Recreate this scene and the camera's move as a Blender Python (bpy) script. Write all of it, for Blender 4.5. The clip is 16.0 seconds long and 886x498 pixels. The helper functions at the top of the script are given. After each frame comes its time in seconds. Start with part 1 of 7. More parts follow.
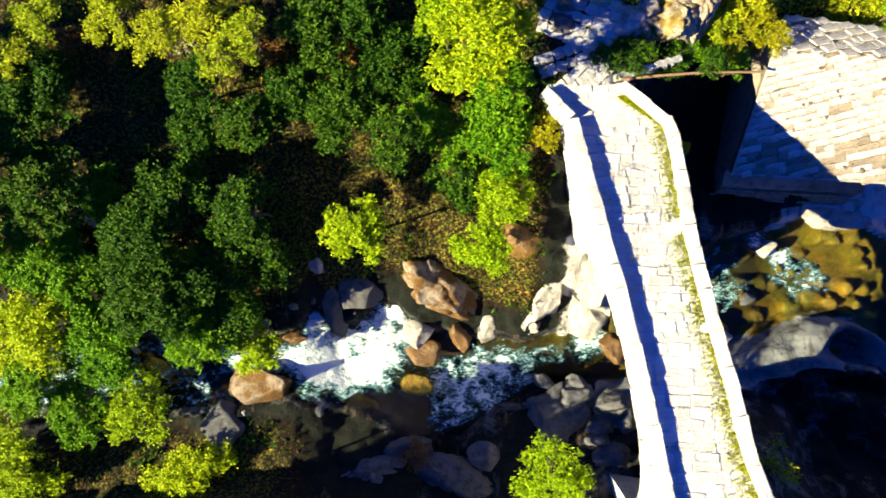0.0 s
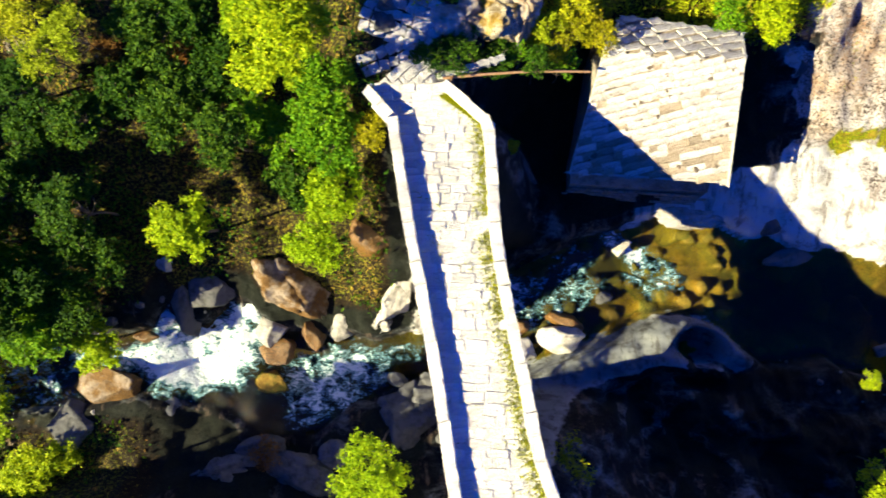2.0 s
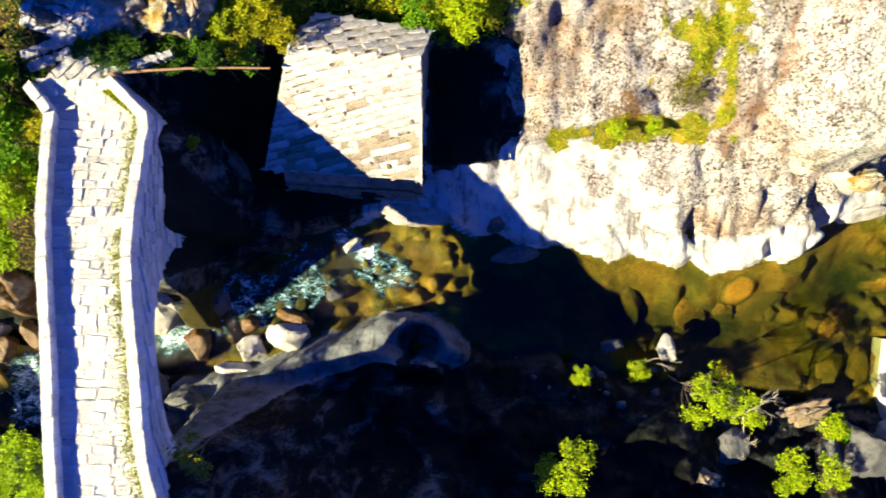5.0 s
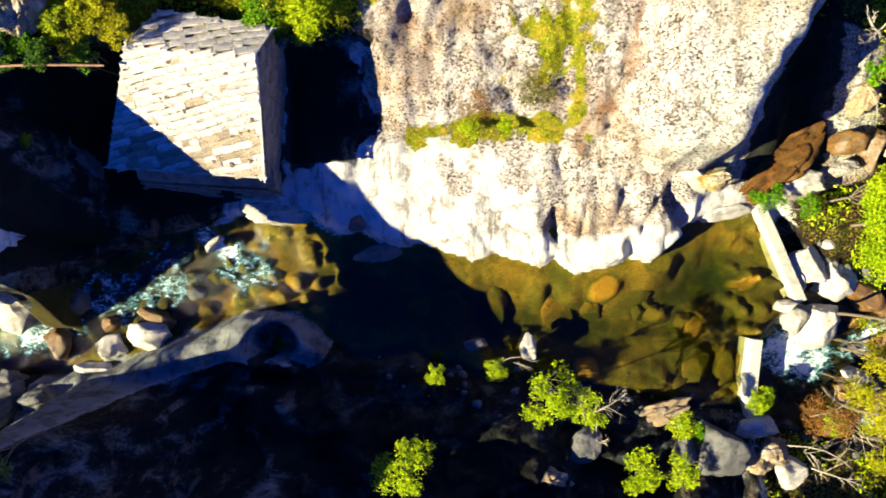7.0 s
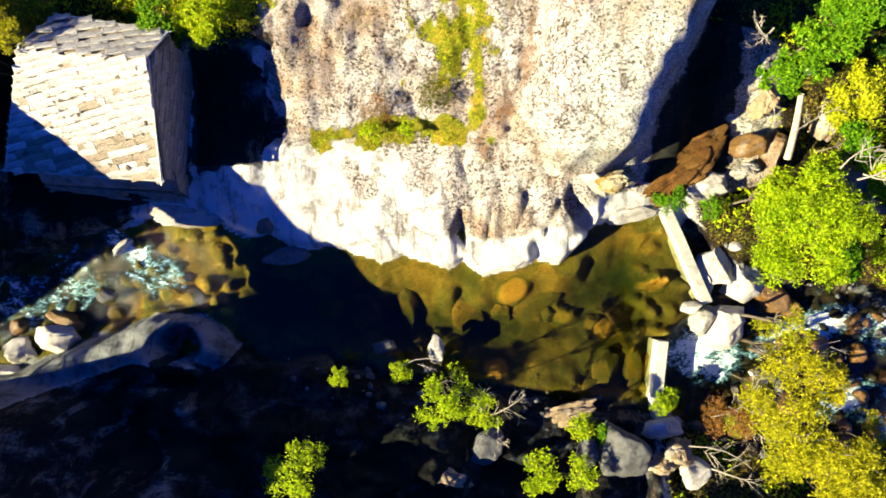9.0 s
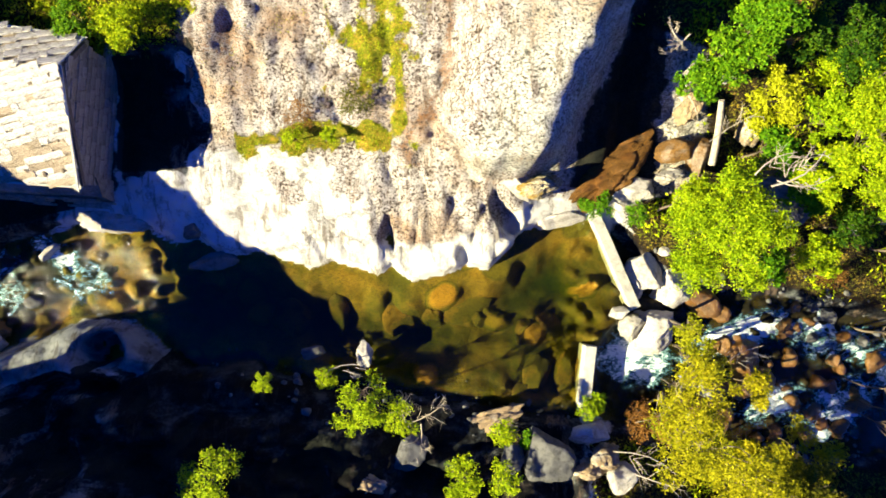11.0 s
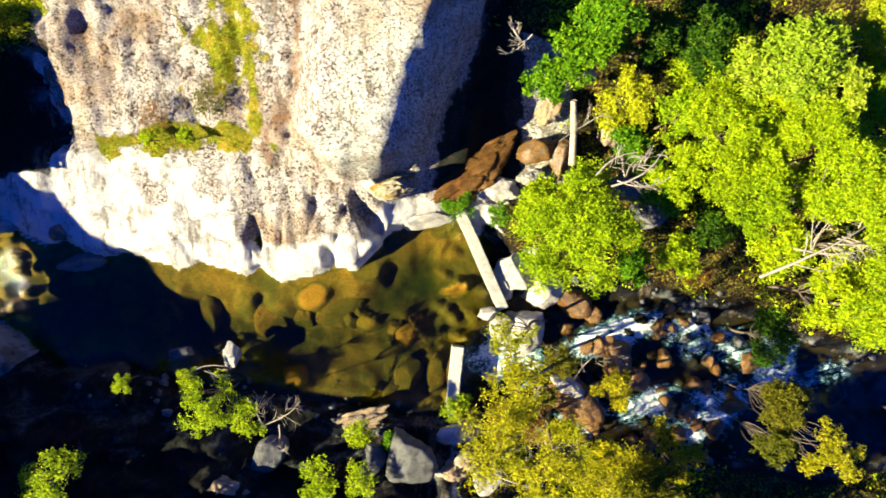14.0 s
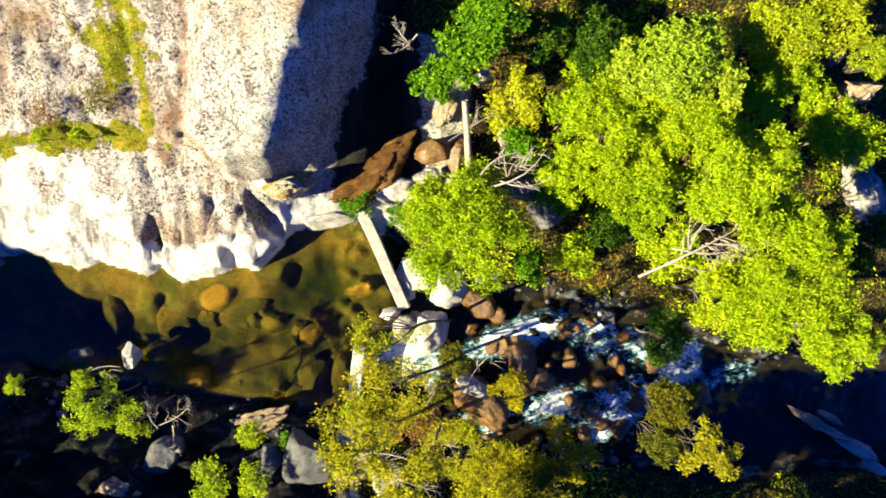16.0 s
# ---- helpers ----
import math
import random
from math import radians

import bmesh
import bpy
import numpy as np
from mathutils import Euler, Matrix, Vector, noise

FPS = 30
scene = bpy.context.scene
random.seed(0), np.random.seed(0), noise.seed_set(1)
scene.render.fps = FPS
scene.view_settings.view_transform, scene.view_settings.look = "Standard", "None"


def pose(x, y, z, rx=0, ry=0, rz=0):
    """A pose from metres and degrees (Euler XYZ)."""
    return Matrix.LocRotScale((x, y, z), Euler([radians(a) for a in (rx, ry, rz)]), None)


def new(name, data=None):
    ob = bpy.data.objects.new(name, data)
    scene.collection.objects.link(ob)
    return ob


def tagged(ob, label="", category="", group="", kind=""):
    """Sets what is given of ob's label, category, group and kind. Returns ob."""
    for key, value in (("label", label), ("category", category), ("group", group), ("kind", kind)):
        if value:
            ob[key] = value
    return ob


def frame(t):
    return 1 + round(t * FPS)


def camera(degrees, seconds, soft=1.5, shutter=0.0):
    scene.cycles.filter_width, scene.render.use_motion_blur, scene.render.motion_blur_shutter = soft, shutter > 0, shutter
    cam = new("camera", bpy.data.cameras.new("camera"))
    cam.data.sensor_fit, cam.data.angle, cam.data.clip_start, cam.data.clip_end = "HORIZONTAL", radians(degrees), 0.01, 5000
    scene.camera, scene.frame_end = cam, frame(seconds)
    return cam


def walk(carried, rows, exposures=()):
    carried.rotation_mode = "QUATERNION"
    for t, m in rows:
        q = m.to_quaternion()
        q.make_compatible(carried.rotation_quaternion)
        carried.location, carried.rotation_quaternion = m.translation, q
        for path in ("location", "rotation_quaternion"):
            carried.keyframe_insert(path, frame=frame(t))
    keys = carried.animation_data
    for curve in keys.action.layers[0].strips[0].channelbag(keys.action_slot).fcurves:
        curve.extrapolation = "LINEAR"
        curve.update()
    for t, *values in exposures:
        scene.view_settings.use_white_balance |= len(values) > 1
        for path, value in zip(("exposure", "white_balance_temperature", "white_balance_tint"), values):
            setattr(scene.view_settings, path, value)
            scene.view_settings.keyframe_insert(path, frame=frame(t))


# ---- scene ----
cam = camera(70.0, 16.0, soft=1.65, shutter=0.55)
PATH = [
    (0, (0.000, 0.077, 23.868, -0.09, 2.00, 0.07)),
    (0.5, (0.879, 0.026, 23.845, 0.06, 1.79, 0.06)),
    (1, (2.078, 0.012, 23.836, 0.09, 1.67, 0.12)),
    (1.5, (3.505, -0.016, 23.806, 0.12, 1.57, 0.08)),
    (2, (5.056, -0.035, 23.762, 0.09, 1.39, 0.11)),
    (2.5, (6.654, -0.022, 23.736, -0.10, 1.10, 0.16)),
    (3, (8.225, -0.071, 23.688, -0.00, 0.65, 0.14)),
    (3.5, (9.904, -0.111, 23.667, 0.07, 0.52, 0.08)),
    (4, (11.562, -0.172, 23.634, 0.23, 0.43, 0.05)),
    (4.5, (13.143, -0.179, 23.650, 0.24, 0.33, 0.05)),
    (5, (14.579, -0.168, 23.657, 0.18, 0.22, 0.05)),
    (5.2, (15.172, -0.157, 23.665, 0.19, 0.16, 0.13)),
    (7.3, (20.163, -0.141, 23.558, -0.00, -0.13, 0.04)),
    (7.5, (20.581, -0.109, 23.609, -0.01, -0.07, 0.00)),
    (8, (21.420, -0.100, 23.631, -0.01, -0.18, 0.01)),
    (8.5, (22.143, -0.113, 23.648, 0.08, -0.31, 0.01)),
    (9, (22.766, -0.087, 23.688, 0.10, -0.49, -0.00)),
    (11.3, (25.721, 0.196, 23.681, -0.13, -0.71, -0.05)),
    (11.5, (25.991, 0.182, 23.743, -0.15, -0.68, -0.01)),
    (12, (26.851, 0.184, 23.739, -0.11, -0.52, -0.05)),
    (12.5, (27.727, 0.157, 23.727, -0.01, -0.42, -0.05)),
    (13, (28.568, 0.191, 23.700, -0.07, -0.45, -0.09)),
    (13.5, (29.486, 0.169, 23.705, 0.00, -0.37, -0.11)),
    (14, (30.296, 0.113, 23.719, 0.14, -0.56, -0.11)),
    (14.5, (31.131, 0.046, 23.737, 0.33, -0.74, -0.14)),
    (15, (31.991, 0.019, 23.733, 0.39, -0.86, -0.11)),
    (15.5, (32.803, 0.058, 23.735, 0.28, -1.08, -0.15)),
    (16, (33.636, 0.059, 23.766, 0.26, -1.29, -0.12)),
]
walk(cam, [(t, pose(*p)) for t, p in PATH], exposures=[(0.0, 2.17), (16.0, 2.17)])

# ---- light: low sun from the west-south-west, clear sky ----
SUN_WAY = Vector((1.55, 0.50, -1.0)).normalized()
elev = math.asin(-SUN_WAY.z)
world = bpy.data.worlds.new("world")
scene.world = world
world.use_nodes = True
wn = world.node_tree.nodes
sky = wn.new("ShaderNodeTexSky")
sky.sky_type = "NISHITA"
sky.sun_disc = False
sky.altitude = 2000
sky.air_density = 0.2
sky.dust_density = 0.05
sky.ozone_density = 6.0
sky.sun_elevation = elev
sky.sun_rotation = math.atan2(-SUN_WAY.x, -SUN_WAY.y)
wn["Background"].inputs["Strength"].default_value = 0.085
deeper = wn.new("ShaderNodeHueSaturation")
deeper.inputs["Saturation"].default_value = 1.3
world.node_tree.links.new(sky.outputs[0], deeper.inputs["Color"])
cold = wn.new("ShaderNodeMixRGB")
cold.blend_type = "MULTIPLY"
cold.inputs[0].default_value = 1.0
cold.inputs[2].default_value = (0.03, 1.45, 2.9, 1.0)
world.node_tree.links.new(deeper.outputs[0], cold.inputs[1])
world.node_tree.links.new(cold.outputs[0], wn["Background"].inputs["Color"])
sun_data = bpy.data.lights.new("sun", "SUN")
sun_data.energy = 5.0
sun_data.angle = radians(0.5)
sun_data.color = (1.0, 0.90, 0.54)
sun = new("sun", sun_data)
sun.rotation_mode = "QUATERNION"
sun.rotation_quaternion = SUN_WAY.to_track_quat("-Z", "Y")
sun.location = (-30, -10, 40)


# ---- small tools ----
def mat(name):
    m = bpy.data.materials.new(name)
    m.use_nodes = True
    nt = m.node_tree
    return m, nt, nt.nodes, nt.links, nt.nodes["Principled BSDF"]


def tex(nt, kind, scale, coord="Object", detail=6.0, rough=0.6):
    n = nt.nodes.new("ShaderNodeTex" + kind)
    n.inputs["Scale"].default_value = scale
    if kind == "Noise":
        n.inputs["Detail"].default_value = detail
        n.inputs["Roughness"].default_value = rough
    c = nt.nodes.new("ShaderNodeTexCoord")
    nt.links.new(c.outputs[coord], n.inputs["Vector"])
    return n


def ramp(nt, source, stops):
    r = nt.nodes.new("ShaderNodeValToRGB")
    el = r.color_ramp.elements
    while len(el) < len(stops):
        el.new(0.5)
    for e, (p, c) in zip(el, stops):
        e.position = p
        e.color = (*c, 1) if len(c) == 3 else c
    nt.links.new(source, r.inputs[0])
    return r.outputs[0]


def grey(v):
    return (v, v, v)


def mixc(nt, fac, a, b, how="MIX"):
    n = nt.nodes.new("ShaderNodeMix")
    n.data_type, n.blend_type = "RGBA", how
    for sock, v in ((n.inputs[0], fac), (n.inputs[6], a), (n.inputs[7], b)):
        if hasattr(v, "links"):
            nt.links.new(v, sock)
        elif isinstance(v, tuple):
            sock.default_value = (*v, 1)
        else:
            sock.default_value = v
    return n.outputs[2]


def maths(nt, op, a, b=0.0):
    n = nt.nodes.new("ShaderNodeMath")
    n.operation, n.use_clamp = op, op in ("MULTIPLY_ADD",)
    for sock, v in ((n.inputs[0], a), (n.inputs[1], b)):
        if hasattr(v, "links"):
            nt.links.new(v, sock)
        else:
            sock.default_value = v
    return n.outputs[0]


def attr(nt, name):
    n = nt.nodes.new("ShaderNodeAttribute")
    n.attribute_name = name
    return n.outputs["Fac"]


def bump(nt, bsdf, height, strength, dist):
    b = nt.nodes.new("ShaderNodeBump")
    b.inputs["Strength"].default_value, b.inputs["Distance"].default_value = strength, dist
    nt.links.new(height, b.inputs["Height"])
    nt.links.new(b.outputs[0], bsdf.inputs["Normal"])
    return b


def lattice(ix, iy, seed):
    v = np.sin(ix * 127.1 + iy * 311.7 + seed * 74.7) * 43758.5453
    return v - np.floor(v)


def vnoise(x, y, seed=0):
    ix, iy = np.floor(x), np.floor(y)
    fx, fy = x - ix, y - iy
    fx, fy = fx * fx * (3 - 2 * fx), fy * fy * (3 - 2 * fy)
    a = lattice(ix, iy, seed) * (1 - fx) + lattice(ix + 1, iy, seed) * fx
    b = lattice(ix, iy + 1, seed) * (1 - fx) + lattice(ix + 1, iy + 1, seed) * fx
    return a * (1 - fy) + b * fy - 0.5


def fbm(x, y, octaves=4, seed=0):
    total, amp = 0.0, 1.0
    for k in range(octaves):
        total = total + amp * vnoise(x * 2**k + 17.3 * k, y * 2**k - 9.1 * k, seed + k)
        amp *= 0.5
    return total


def cells(x, y, seed=0):
    """Distance to the nearest of some scattered points, one to each unit square, and that point's chance number."""
    best, chance = np.full(np.shape(x), 9.0), np.zeros(np.shape(x))
    ix, iy = np.floor(x), np.floor(y)
    for dx in (-1, 0, 1):
        for dy in (-1, 0, 1):
            cx, cy = ix + dx, iy + dy
            d = np.hypot(cx + lattice(cx, cy, seed) - x, cy + lattice(cx, cy, seed + 7) - y)
            chance = np.where(d < best, lattice(cx, cy, seed + 13), chance)
            best = np.minimum(best, d)
    return best, chance


def smooth(a, b, v):
    t = np.clip((v - a) / (b - a), 0, 1)
    return t * t * (3 - 2 * t)


def mesh_ob(name, verts, faces, material, parent=None, label="", flat=False):
    me = bpy.data.meshes.new(name)
    me.from_pydata([tuple(v) for v in verts], [], [tuple(f) for f in faces])
    if not flat:
        me.polygons.foreach_set("use_smooth", [True] * len(me.polygons))
    me.materials.append(material)
    ob = new(name, me)
    if parent:
        ob.parent = parent
    if label:
        ob["label"] = label
    return ob


def part(name, bm, material, parent=None, label="", smooth_faces=False):
    me = bpy.data.meshes.new(name)
    bm.to_mesh(me)
    bm.free()
    if smooth_faces:
        me.polygons.foreach_set("use_smooth", [True] * len(me.polygons))
    me.materials.append(material)
    ob = new(name, me)
    if parent:
        ob.parent = parent
    if label:
        ob["label"] = label
    return ob


def thing(name, at, label, category, group="", kind=""):
    ob = new(name)
    ob.location = at
    ob.empty_display_size = 0.2
    return tagged(ob, label, category, group, kind)


# ---- materials ----
def rock_mat(name, light, dark, lichen, lichen_amount=0.5, stain=0.35, other=None, gloss=0.85):
    m, nt, N, L, b = mat(name)
    big = tex(nt, "Noise", 0.5, detail=5)
    mid = tex(nt, "Noise", 3.0, detail=8, rough=0.7)
    fine = tex(nt, "Noise", 28.0, detail=4, rough=0.7)
    base = ramp(nt, mid.outputs[0], [(0.30, dark), (0.52, light), (0.8, tuple(min(1, c * 1.15) for c in light))])
    spots = ramp(nt, fine.outputs[0], [(0.47, grey(0)), (0.60, grey(1))])
    where = ramp(nt, big.outputs[0], [(0.42, grey(0)), (0.62, grey(1))])
    fac = maths(nt, "MULTIPLY", maths(nt, "MULTIPLY", spots, where), lichen_amount)
    col = mixc(nt, fac, base, lichen)
    col = mixc(nt, ramp(nt, mid.outputs[0], [(0.56, grey(0)), (0.75, grey(stain))]), col, dark)
    info = N.new("ShaderNodeObjectInfo")
    if other:
        face = tex(nt, "Noise", 1.4, detail=6, rough=0.65)
        col = mixc(nt, ramp(nt, maths(nt, "ADD", face.outputs[0], maths(nt, "MULTIPLY", info.outputs["Random"], 0.22)), [(0.53, grey(0)), (0.65, grey(1))]), col, mixc(nt, spots, other, dark))
    col = mixc(nt, 1.0, col, ramp(nt, info.outputs["Random"], [(0, grey(0.78)), (1, grey(1.12))]), "MULTIPLY")
    L.new(col, b.inputs["Base Color"])
    b.inputs["Roughness"].default_value = gloss
    b.inputs["Specular IOR Level"].default_value = 0.25 if gloss > 0.5 else 0.45
    bump(nt, b, maths(nt, "ADD", mid.outputs[0], maths(nt, "MULTIPLY", fine.outputs[0], 0.4)), 0.8, 0.09)
    return m


GRANITE = rock_mat("granite", (0.40, 0.375, 0.35), (0.15, 0.135, 0.12), (0.10, 0.085, 0.06), 0.7)
STONE = rock_mat("bridge_stone", (0.62, 0.60, 0.57), (0.40, 0.365, 0.32), (0.20, 0.17, 0.11), 0.45, 0.3)
ROOF_STONE = rock_mat("roof_slate", (0.58, 0.555, 0.525), (0.15, 0.12, 0.095), (0.08, 0.045, 0.026), 0.85, 0.6)
ROOF_BROWN = rock_mat("roof_slate_brown", (0.33, 0.27, 0.205), (0.14, 0.10, 0.065), (0.09, 0.05, 0.03), 0.5)
MILL_STONE = rock_mat("mill_stone", (0.30, 0.26, 0.22), (0.11, 0.09, 0.075), (0.07, 0.065, 0.03), 0.6)
LICHENED = rock_mat("lichened_granite", (0.40, 0.375, 0.345), (0.13, 0.11, 0.09), (0.10, 0.085, 0.05), 0.7, 0.5, (0.25, 0.175, 0.10))
GREYSTONE = rock_mat("path_stone", (0.40, 0.39, 0.39), (0.15, 0.14, 0.135), (0.10, 0.10, 0.05), 0.5)
CONCRETE = rock_mat("concrete", (0.44, 0.43, 0.40), (0.26, 0.245, 0.22), (0.25, 0.22, 0.15), 0.3)
AMBER = rock_mat("wet_boulder", (0.12, 0.052, 0.009), (0.010, 0.006, 0.003), (0.24, 0.17, 0.08), 0.6, 0.75, (0.15, 0.072, 0.015), gloss=0.38)
BEDROCK = rock_mat("river_bed_boulder", (0.24, 0.135, 0.018), (0.04, 0.03, 0.004), (0.28, 0.20, 0.05), 0.5, 0.5, (0.10, 0.085, 0.009))
# grey boulders, and paler granite in shade with that shade in the colour
GREY_SHADE_ROCK = rock_mat("grey_shade_boulder", (0.10, 0.10, 0.105), (0.022, 0.021, 0.022), (0.12, 0.115, 0.09), 0.5)
OCHRE = rock_mat("ochre_rock", (0.12, 0.046, 0.006), (0.012, 0.006, 0.003), (0.36, 0.28, 0.15), 0.8, 0.9, (0.11, 0.048, 0.005))
YELLOWROCK = rock_mat("yellow_lichened_rock", (0.26, 0.155, 0.012), (0.03, 0.016, 0.005), (0.46, 0.40, 0.26), 0.9, 0.7, (0.40, 0.35, 0.25))
BROWNROCK = rock_mat("brown_boulder", (0.27, 0.215, 0.17), (0.06, 0.035, 0.018), (0.09, 0.07, 0.04), 0.6, 0.5, (0.13, 0.065, 0.014))


def ground_mat():
    m, nt, N, L, b = mat("ground")
    big = tex(nt, "Noise", 0.35, detail=5)
    mid = tex(nt, "Noise", 1.7, detail=8, rough=0.7)
    fleck = tex(nt, "Noise", 10.0, detail=7, rough=0.78)
    fine = tex(nt, "Noise", 17.0, detail=6, rough=0.75)
    crack = tex(nt, "Voronoi", 0.22)
    crack.feature = "DISTANCE_TO_EDGE"
    warp = N.new("ShaderNodeVectorMath")
    warp.operation = "MULTIPLY_ADD"
    warp.inputs[1].default_value = (2.4, 1.4, 0.0)
    tc = N.new("ShaderNodeTexCoord")
    L.new(mid.outputs["Color"], warp.inputs[0])
    L.new(tc.outputs["Object"], warp.inputs[2])
    L.new(warp.outputs[0], crack.inputs["Vector"])
    seam = ramp(nt, crack.outputs["Distance"], [(0.0, grey(1)), (0.012, grey(0))])
    # water-polished granite: pale with faint streaks
    rock = ramp(nt, mid.outputs[0], [(0.28, (0.13, 0.11, 0.09)), (0.38, (0.29, 0.275, 0.26)), (0.46, (0.46, 0.45, 0.435)), (0.75, (0.56, 0.55, 0.54))])
    # weathered granite: pitted, lichen-flecked
    clump = maths(nt, "ADD", maths(nt, "MULTIPLY", fleck.outputs[0], 0.72), maths(nt, "MULTIPLY", mid.outputs[0], 0.28))
    weathered = ramp(nt, clump, [(0.41, (0.016, 0.012, 0.010)), (0.46, (0.12, 0.09, 0.076)), (0.495, (0.36, 0.33, 0.315)), (0.60, (0.54, 0.52, 0.505))])
    grain = ramp(nt, fine.outputs[0], [(0.38, grey(0.22)), (0.50, grey(0.95)), (0.7, grey(1.15))])
    weathered = mixc(nt, 1.0, weathered, grain, "MULTIPLY")
    green = ramp(nt, maths(nt, "ADD", attr(nt, "pale"), maths(nt, "SUBTRACT", big.outputs[0], 0.5)), [(0.4, grey(0)), (0.7, grey(0.55))])
    weathered = mixc(nt, green, weathered, mixc(nt, 1.0, mixc(nt, 1.0, (0.46, 0.465, 0.395), ramp(nt, fleck.outputs[0], [(0.40, grey(0.12)), (0.455, grey(0.5)), (0.50, grey(1.0))]), "MULTIPLY"), grain, "MULTIPLY"))
    rust = ramp(nt, maths(nt, "MULTIPLY", big.outputs[0], fleck.outputs[0]), [(0.27, grey(0)), (0.36, grey(0.7))])
    weathered = mixc(nt, rust, weathered, (0.20, 0.10, 0.035))
    veins = ramp(nt, maths(nt, "ADD", attr(nt, "rust"), maths(nt, "MULTIPLY", maths(nt, "SUBTRACT", fleck.outputs[0], 0.5), 2.2)), [(0.45, grey(0)), (0.62, grey(0.85))])
    weathered = mixc(nt, veins, weathered, mixc(nt, fine.outputs[0], (0.04, 0.015, 0.008), (0.24, 0.11, 0.04)))
    # thin rusty runs along the fall of the rock
    rills = tex(nt, "Noise", 1.0, detail=6, rough=0.7)
    steep = N.new("ShaderNodeMapping")
    steep.inputs["Scale"].default_value = (3.4, 0.22, 1.0)
    steep.inputs["Rotation"].default_value = (0, 0, radians(8))
    L.new(rills.inputs["Vector"].links[0].from_socket, steep.inputs["Vector"])
    L.new(steep.outputs[0], rills.inputs["Vector"])
    rill = maths(nt, "MULTIPLY", ramp(nt, rills.outputs[0], [(0.57, grey(0)), (0.64, grey(0.6))]), ramp(nt, fleck.outputs[0], [(0.42, grey(0.15)), (0.55, grey(0.9))]))
    weathered = mixc(nt, rill, weathered, mixc(nt, fine.outputs[0], (0.05, 0.02, 0.010), (0.26, 0.13, 0.05)))
    patch = ramp(nt, maths(nt, "ADD", attr(nt, "lichen"), maths(nt, "MULTIPLY", maths(nt, "SUBTRACT", mid.outputs[0], 0.5), 1.4)), [(0.40, grey(0)), (0.60, grey(1))])
    rock = mixc(nt, patch, rock, weathered)
    strata = tex(nt, "Noise", 1.0, detail=8, rough=0.6)
    strata.inputs["Distortion"].default_value = 0.35
    slant = N.new("ShaderNodeMapping")
    slant.inputs["Scale"].default_value = (0.8, 1.5, 1.0)
    slant.inputs["Rotation"].default_value = (0, 0, radians(-28))
    L.new(strata.inputs["Vector"].links[0].from_socket, slant.inputs["Vector"])
    L.new(slant.outputs[0], strata.inputs["Vector"])
    speckled = maths(nt, "ADD", maths(nt, "MULTIPLY", strata.outputs[0], 0.7), maths(nt, "MULTIPLY", fleck.outputs[0], 0.3))
    # near-black speckled rock, its darkness standing for shade on the banks
    shade_rock = ramp(nt, speckled, [(0.46, (0.003, 0.003, 0.004)), (0.51, (0.011, 0.012, 0.013)), (0.55, (0.045, 0.05, 0.05)), (0.62, (0.13, 0.14, 0.135))])
    rock = mixc(nt, ramp(nt, maths(nt, "ADD", attr(nt, "dark"), maths(nt, "MULTIPLY", maths(nt, "SUBTRACT", mid.outputs[0], 0.5), 1.2)), [(0.42, grey(0)), (0.6, grey(1))]), rock, shade_rock)
    # dark runs of water and lichen down the slope
    runs = tex(nt, "Noise", 1.0, detail=7, rough=0.72)
    stretch = N.new("ShaderNodeMapping")
    stretch.inputs["Scale"].default_value = (2.6, 0.55, 1.0)
    L.new(runs.inputs["Vector"].links[0].from_socket, stretch.inputs["Vector"])
    L.new(stretch.outputs[0], runs.inputs["Vector"])
    rock = mixc(nt, ramp(nt, runs.outputs[0], [(0.54, grey(0)), (0.60, grey(0.55)), (0.70, grey(0.85))]), rock, mixc(nt, 1.0, (0.13, 0.095, 0.07), grain, "MULTIPLY"))
    rock = mixc(nt, maths(nt, "MULTIPLY", seam, 0.5), rock, (0.07, 0.05, 0.04))
    # humus, taken near black so the wood's shade sits in its colour
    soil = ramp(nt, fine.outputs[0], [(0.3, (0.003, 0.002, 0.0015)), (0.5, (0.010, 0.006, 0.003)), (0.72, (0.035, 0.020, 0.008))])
    gr = ramp(nt, maths(nt, "ADD", maths(nt, "MULTIPLY", fine.outputs[0], 0.55), maths(nt, "MULTIPLY", mid.outputs[0], 0.45)), [(0.36, (0.03, 0.05, 0.003)), (0.49, (0.13, 0.14, 0.006)), (0.6, (0.34, 0.20, 0.03))])
    edge = maths(nt, "MULTIPLY", maths(nt, "SUBTRACT", fleck.outputs[0], 0.5), 1.8)
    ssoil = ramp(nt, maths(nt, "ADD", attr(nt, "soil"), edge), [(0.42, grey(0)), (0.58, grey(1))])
    sgrass = ramp(nt, maths(nt, "ADD", attr(nt, "grass"), edge), [(0.42, grey(0)), (0.58, grey(1))])
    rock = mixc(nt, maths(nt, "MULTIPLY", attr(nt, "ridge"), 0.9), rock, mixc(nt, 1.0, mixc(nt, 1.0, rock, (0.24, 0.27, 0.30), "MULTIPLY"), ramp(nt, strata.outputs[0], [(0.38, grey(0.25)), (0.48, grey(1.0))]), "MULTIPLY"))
    # shade painted near-black: below the bridge, mill shadow, cliff gully, south-bank hollows
    shade_black = ramp(nt, maths(nt, "ADD", attr(nt, "shade_black"), maths(nt, "MULTIPLY", maths(nt, "SUBTRACT", strata.outputs[0], 0.5), 1.6)), [(0.42, grey(0)), (0.56, grey(0.95))])
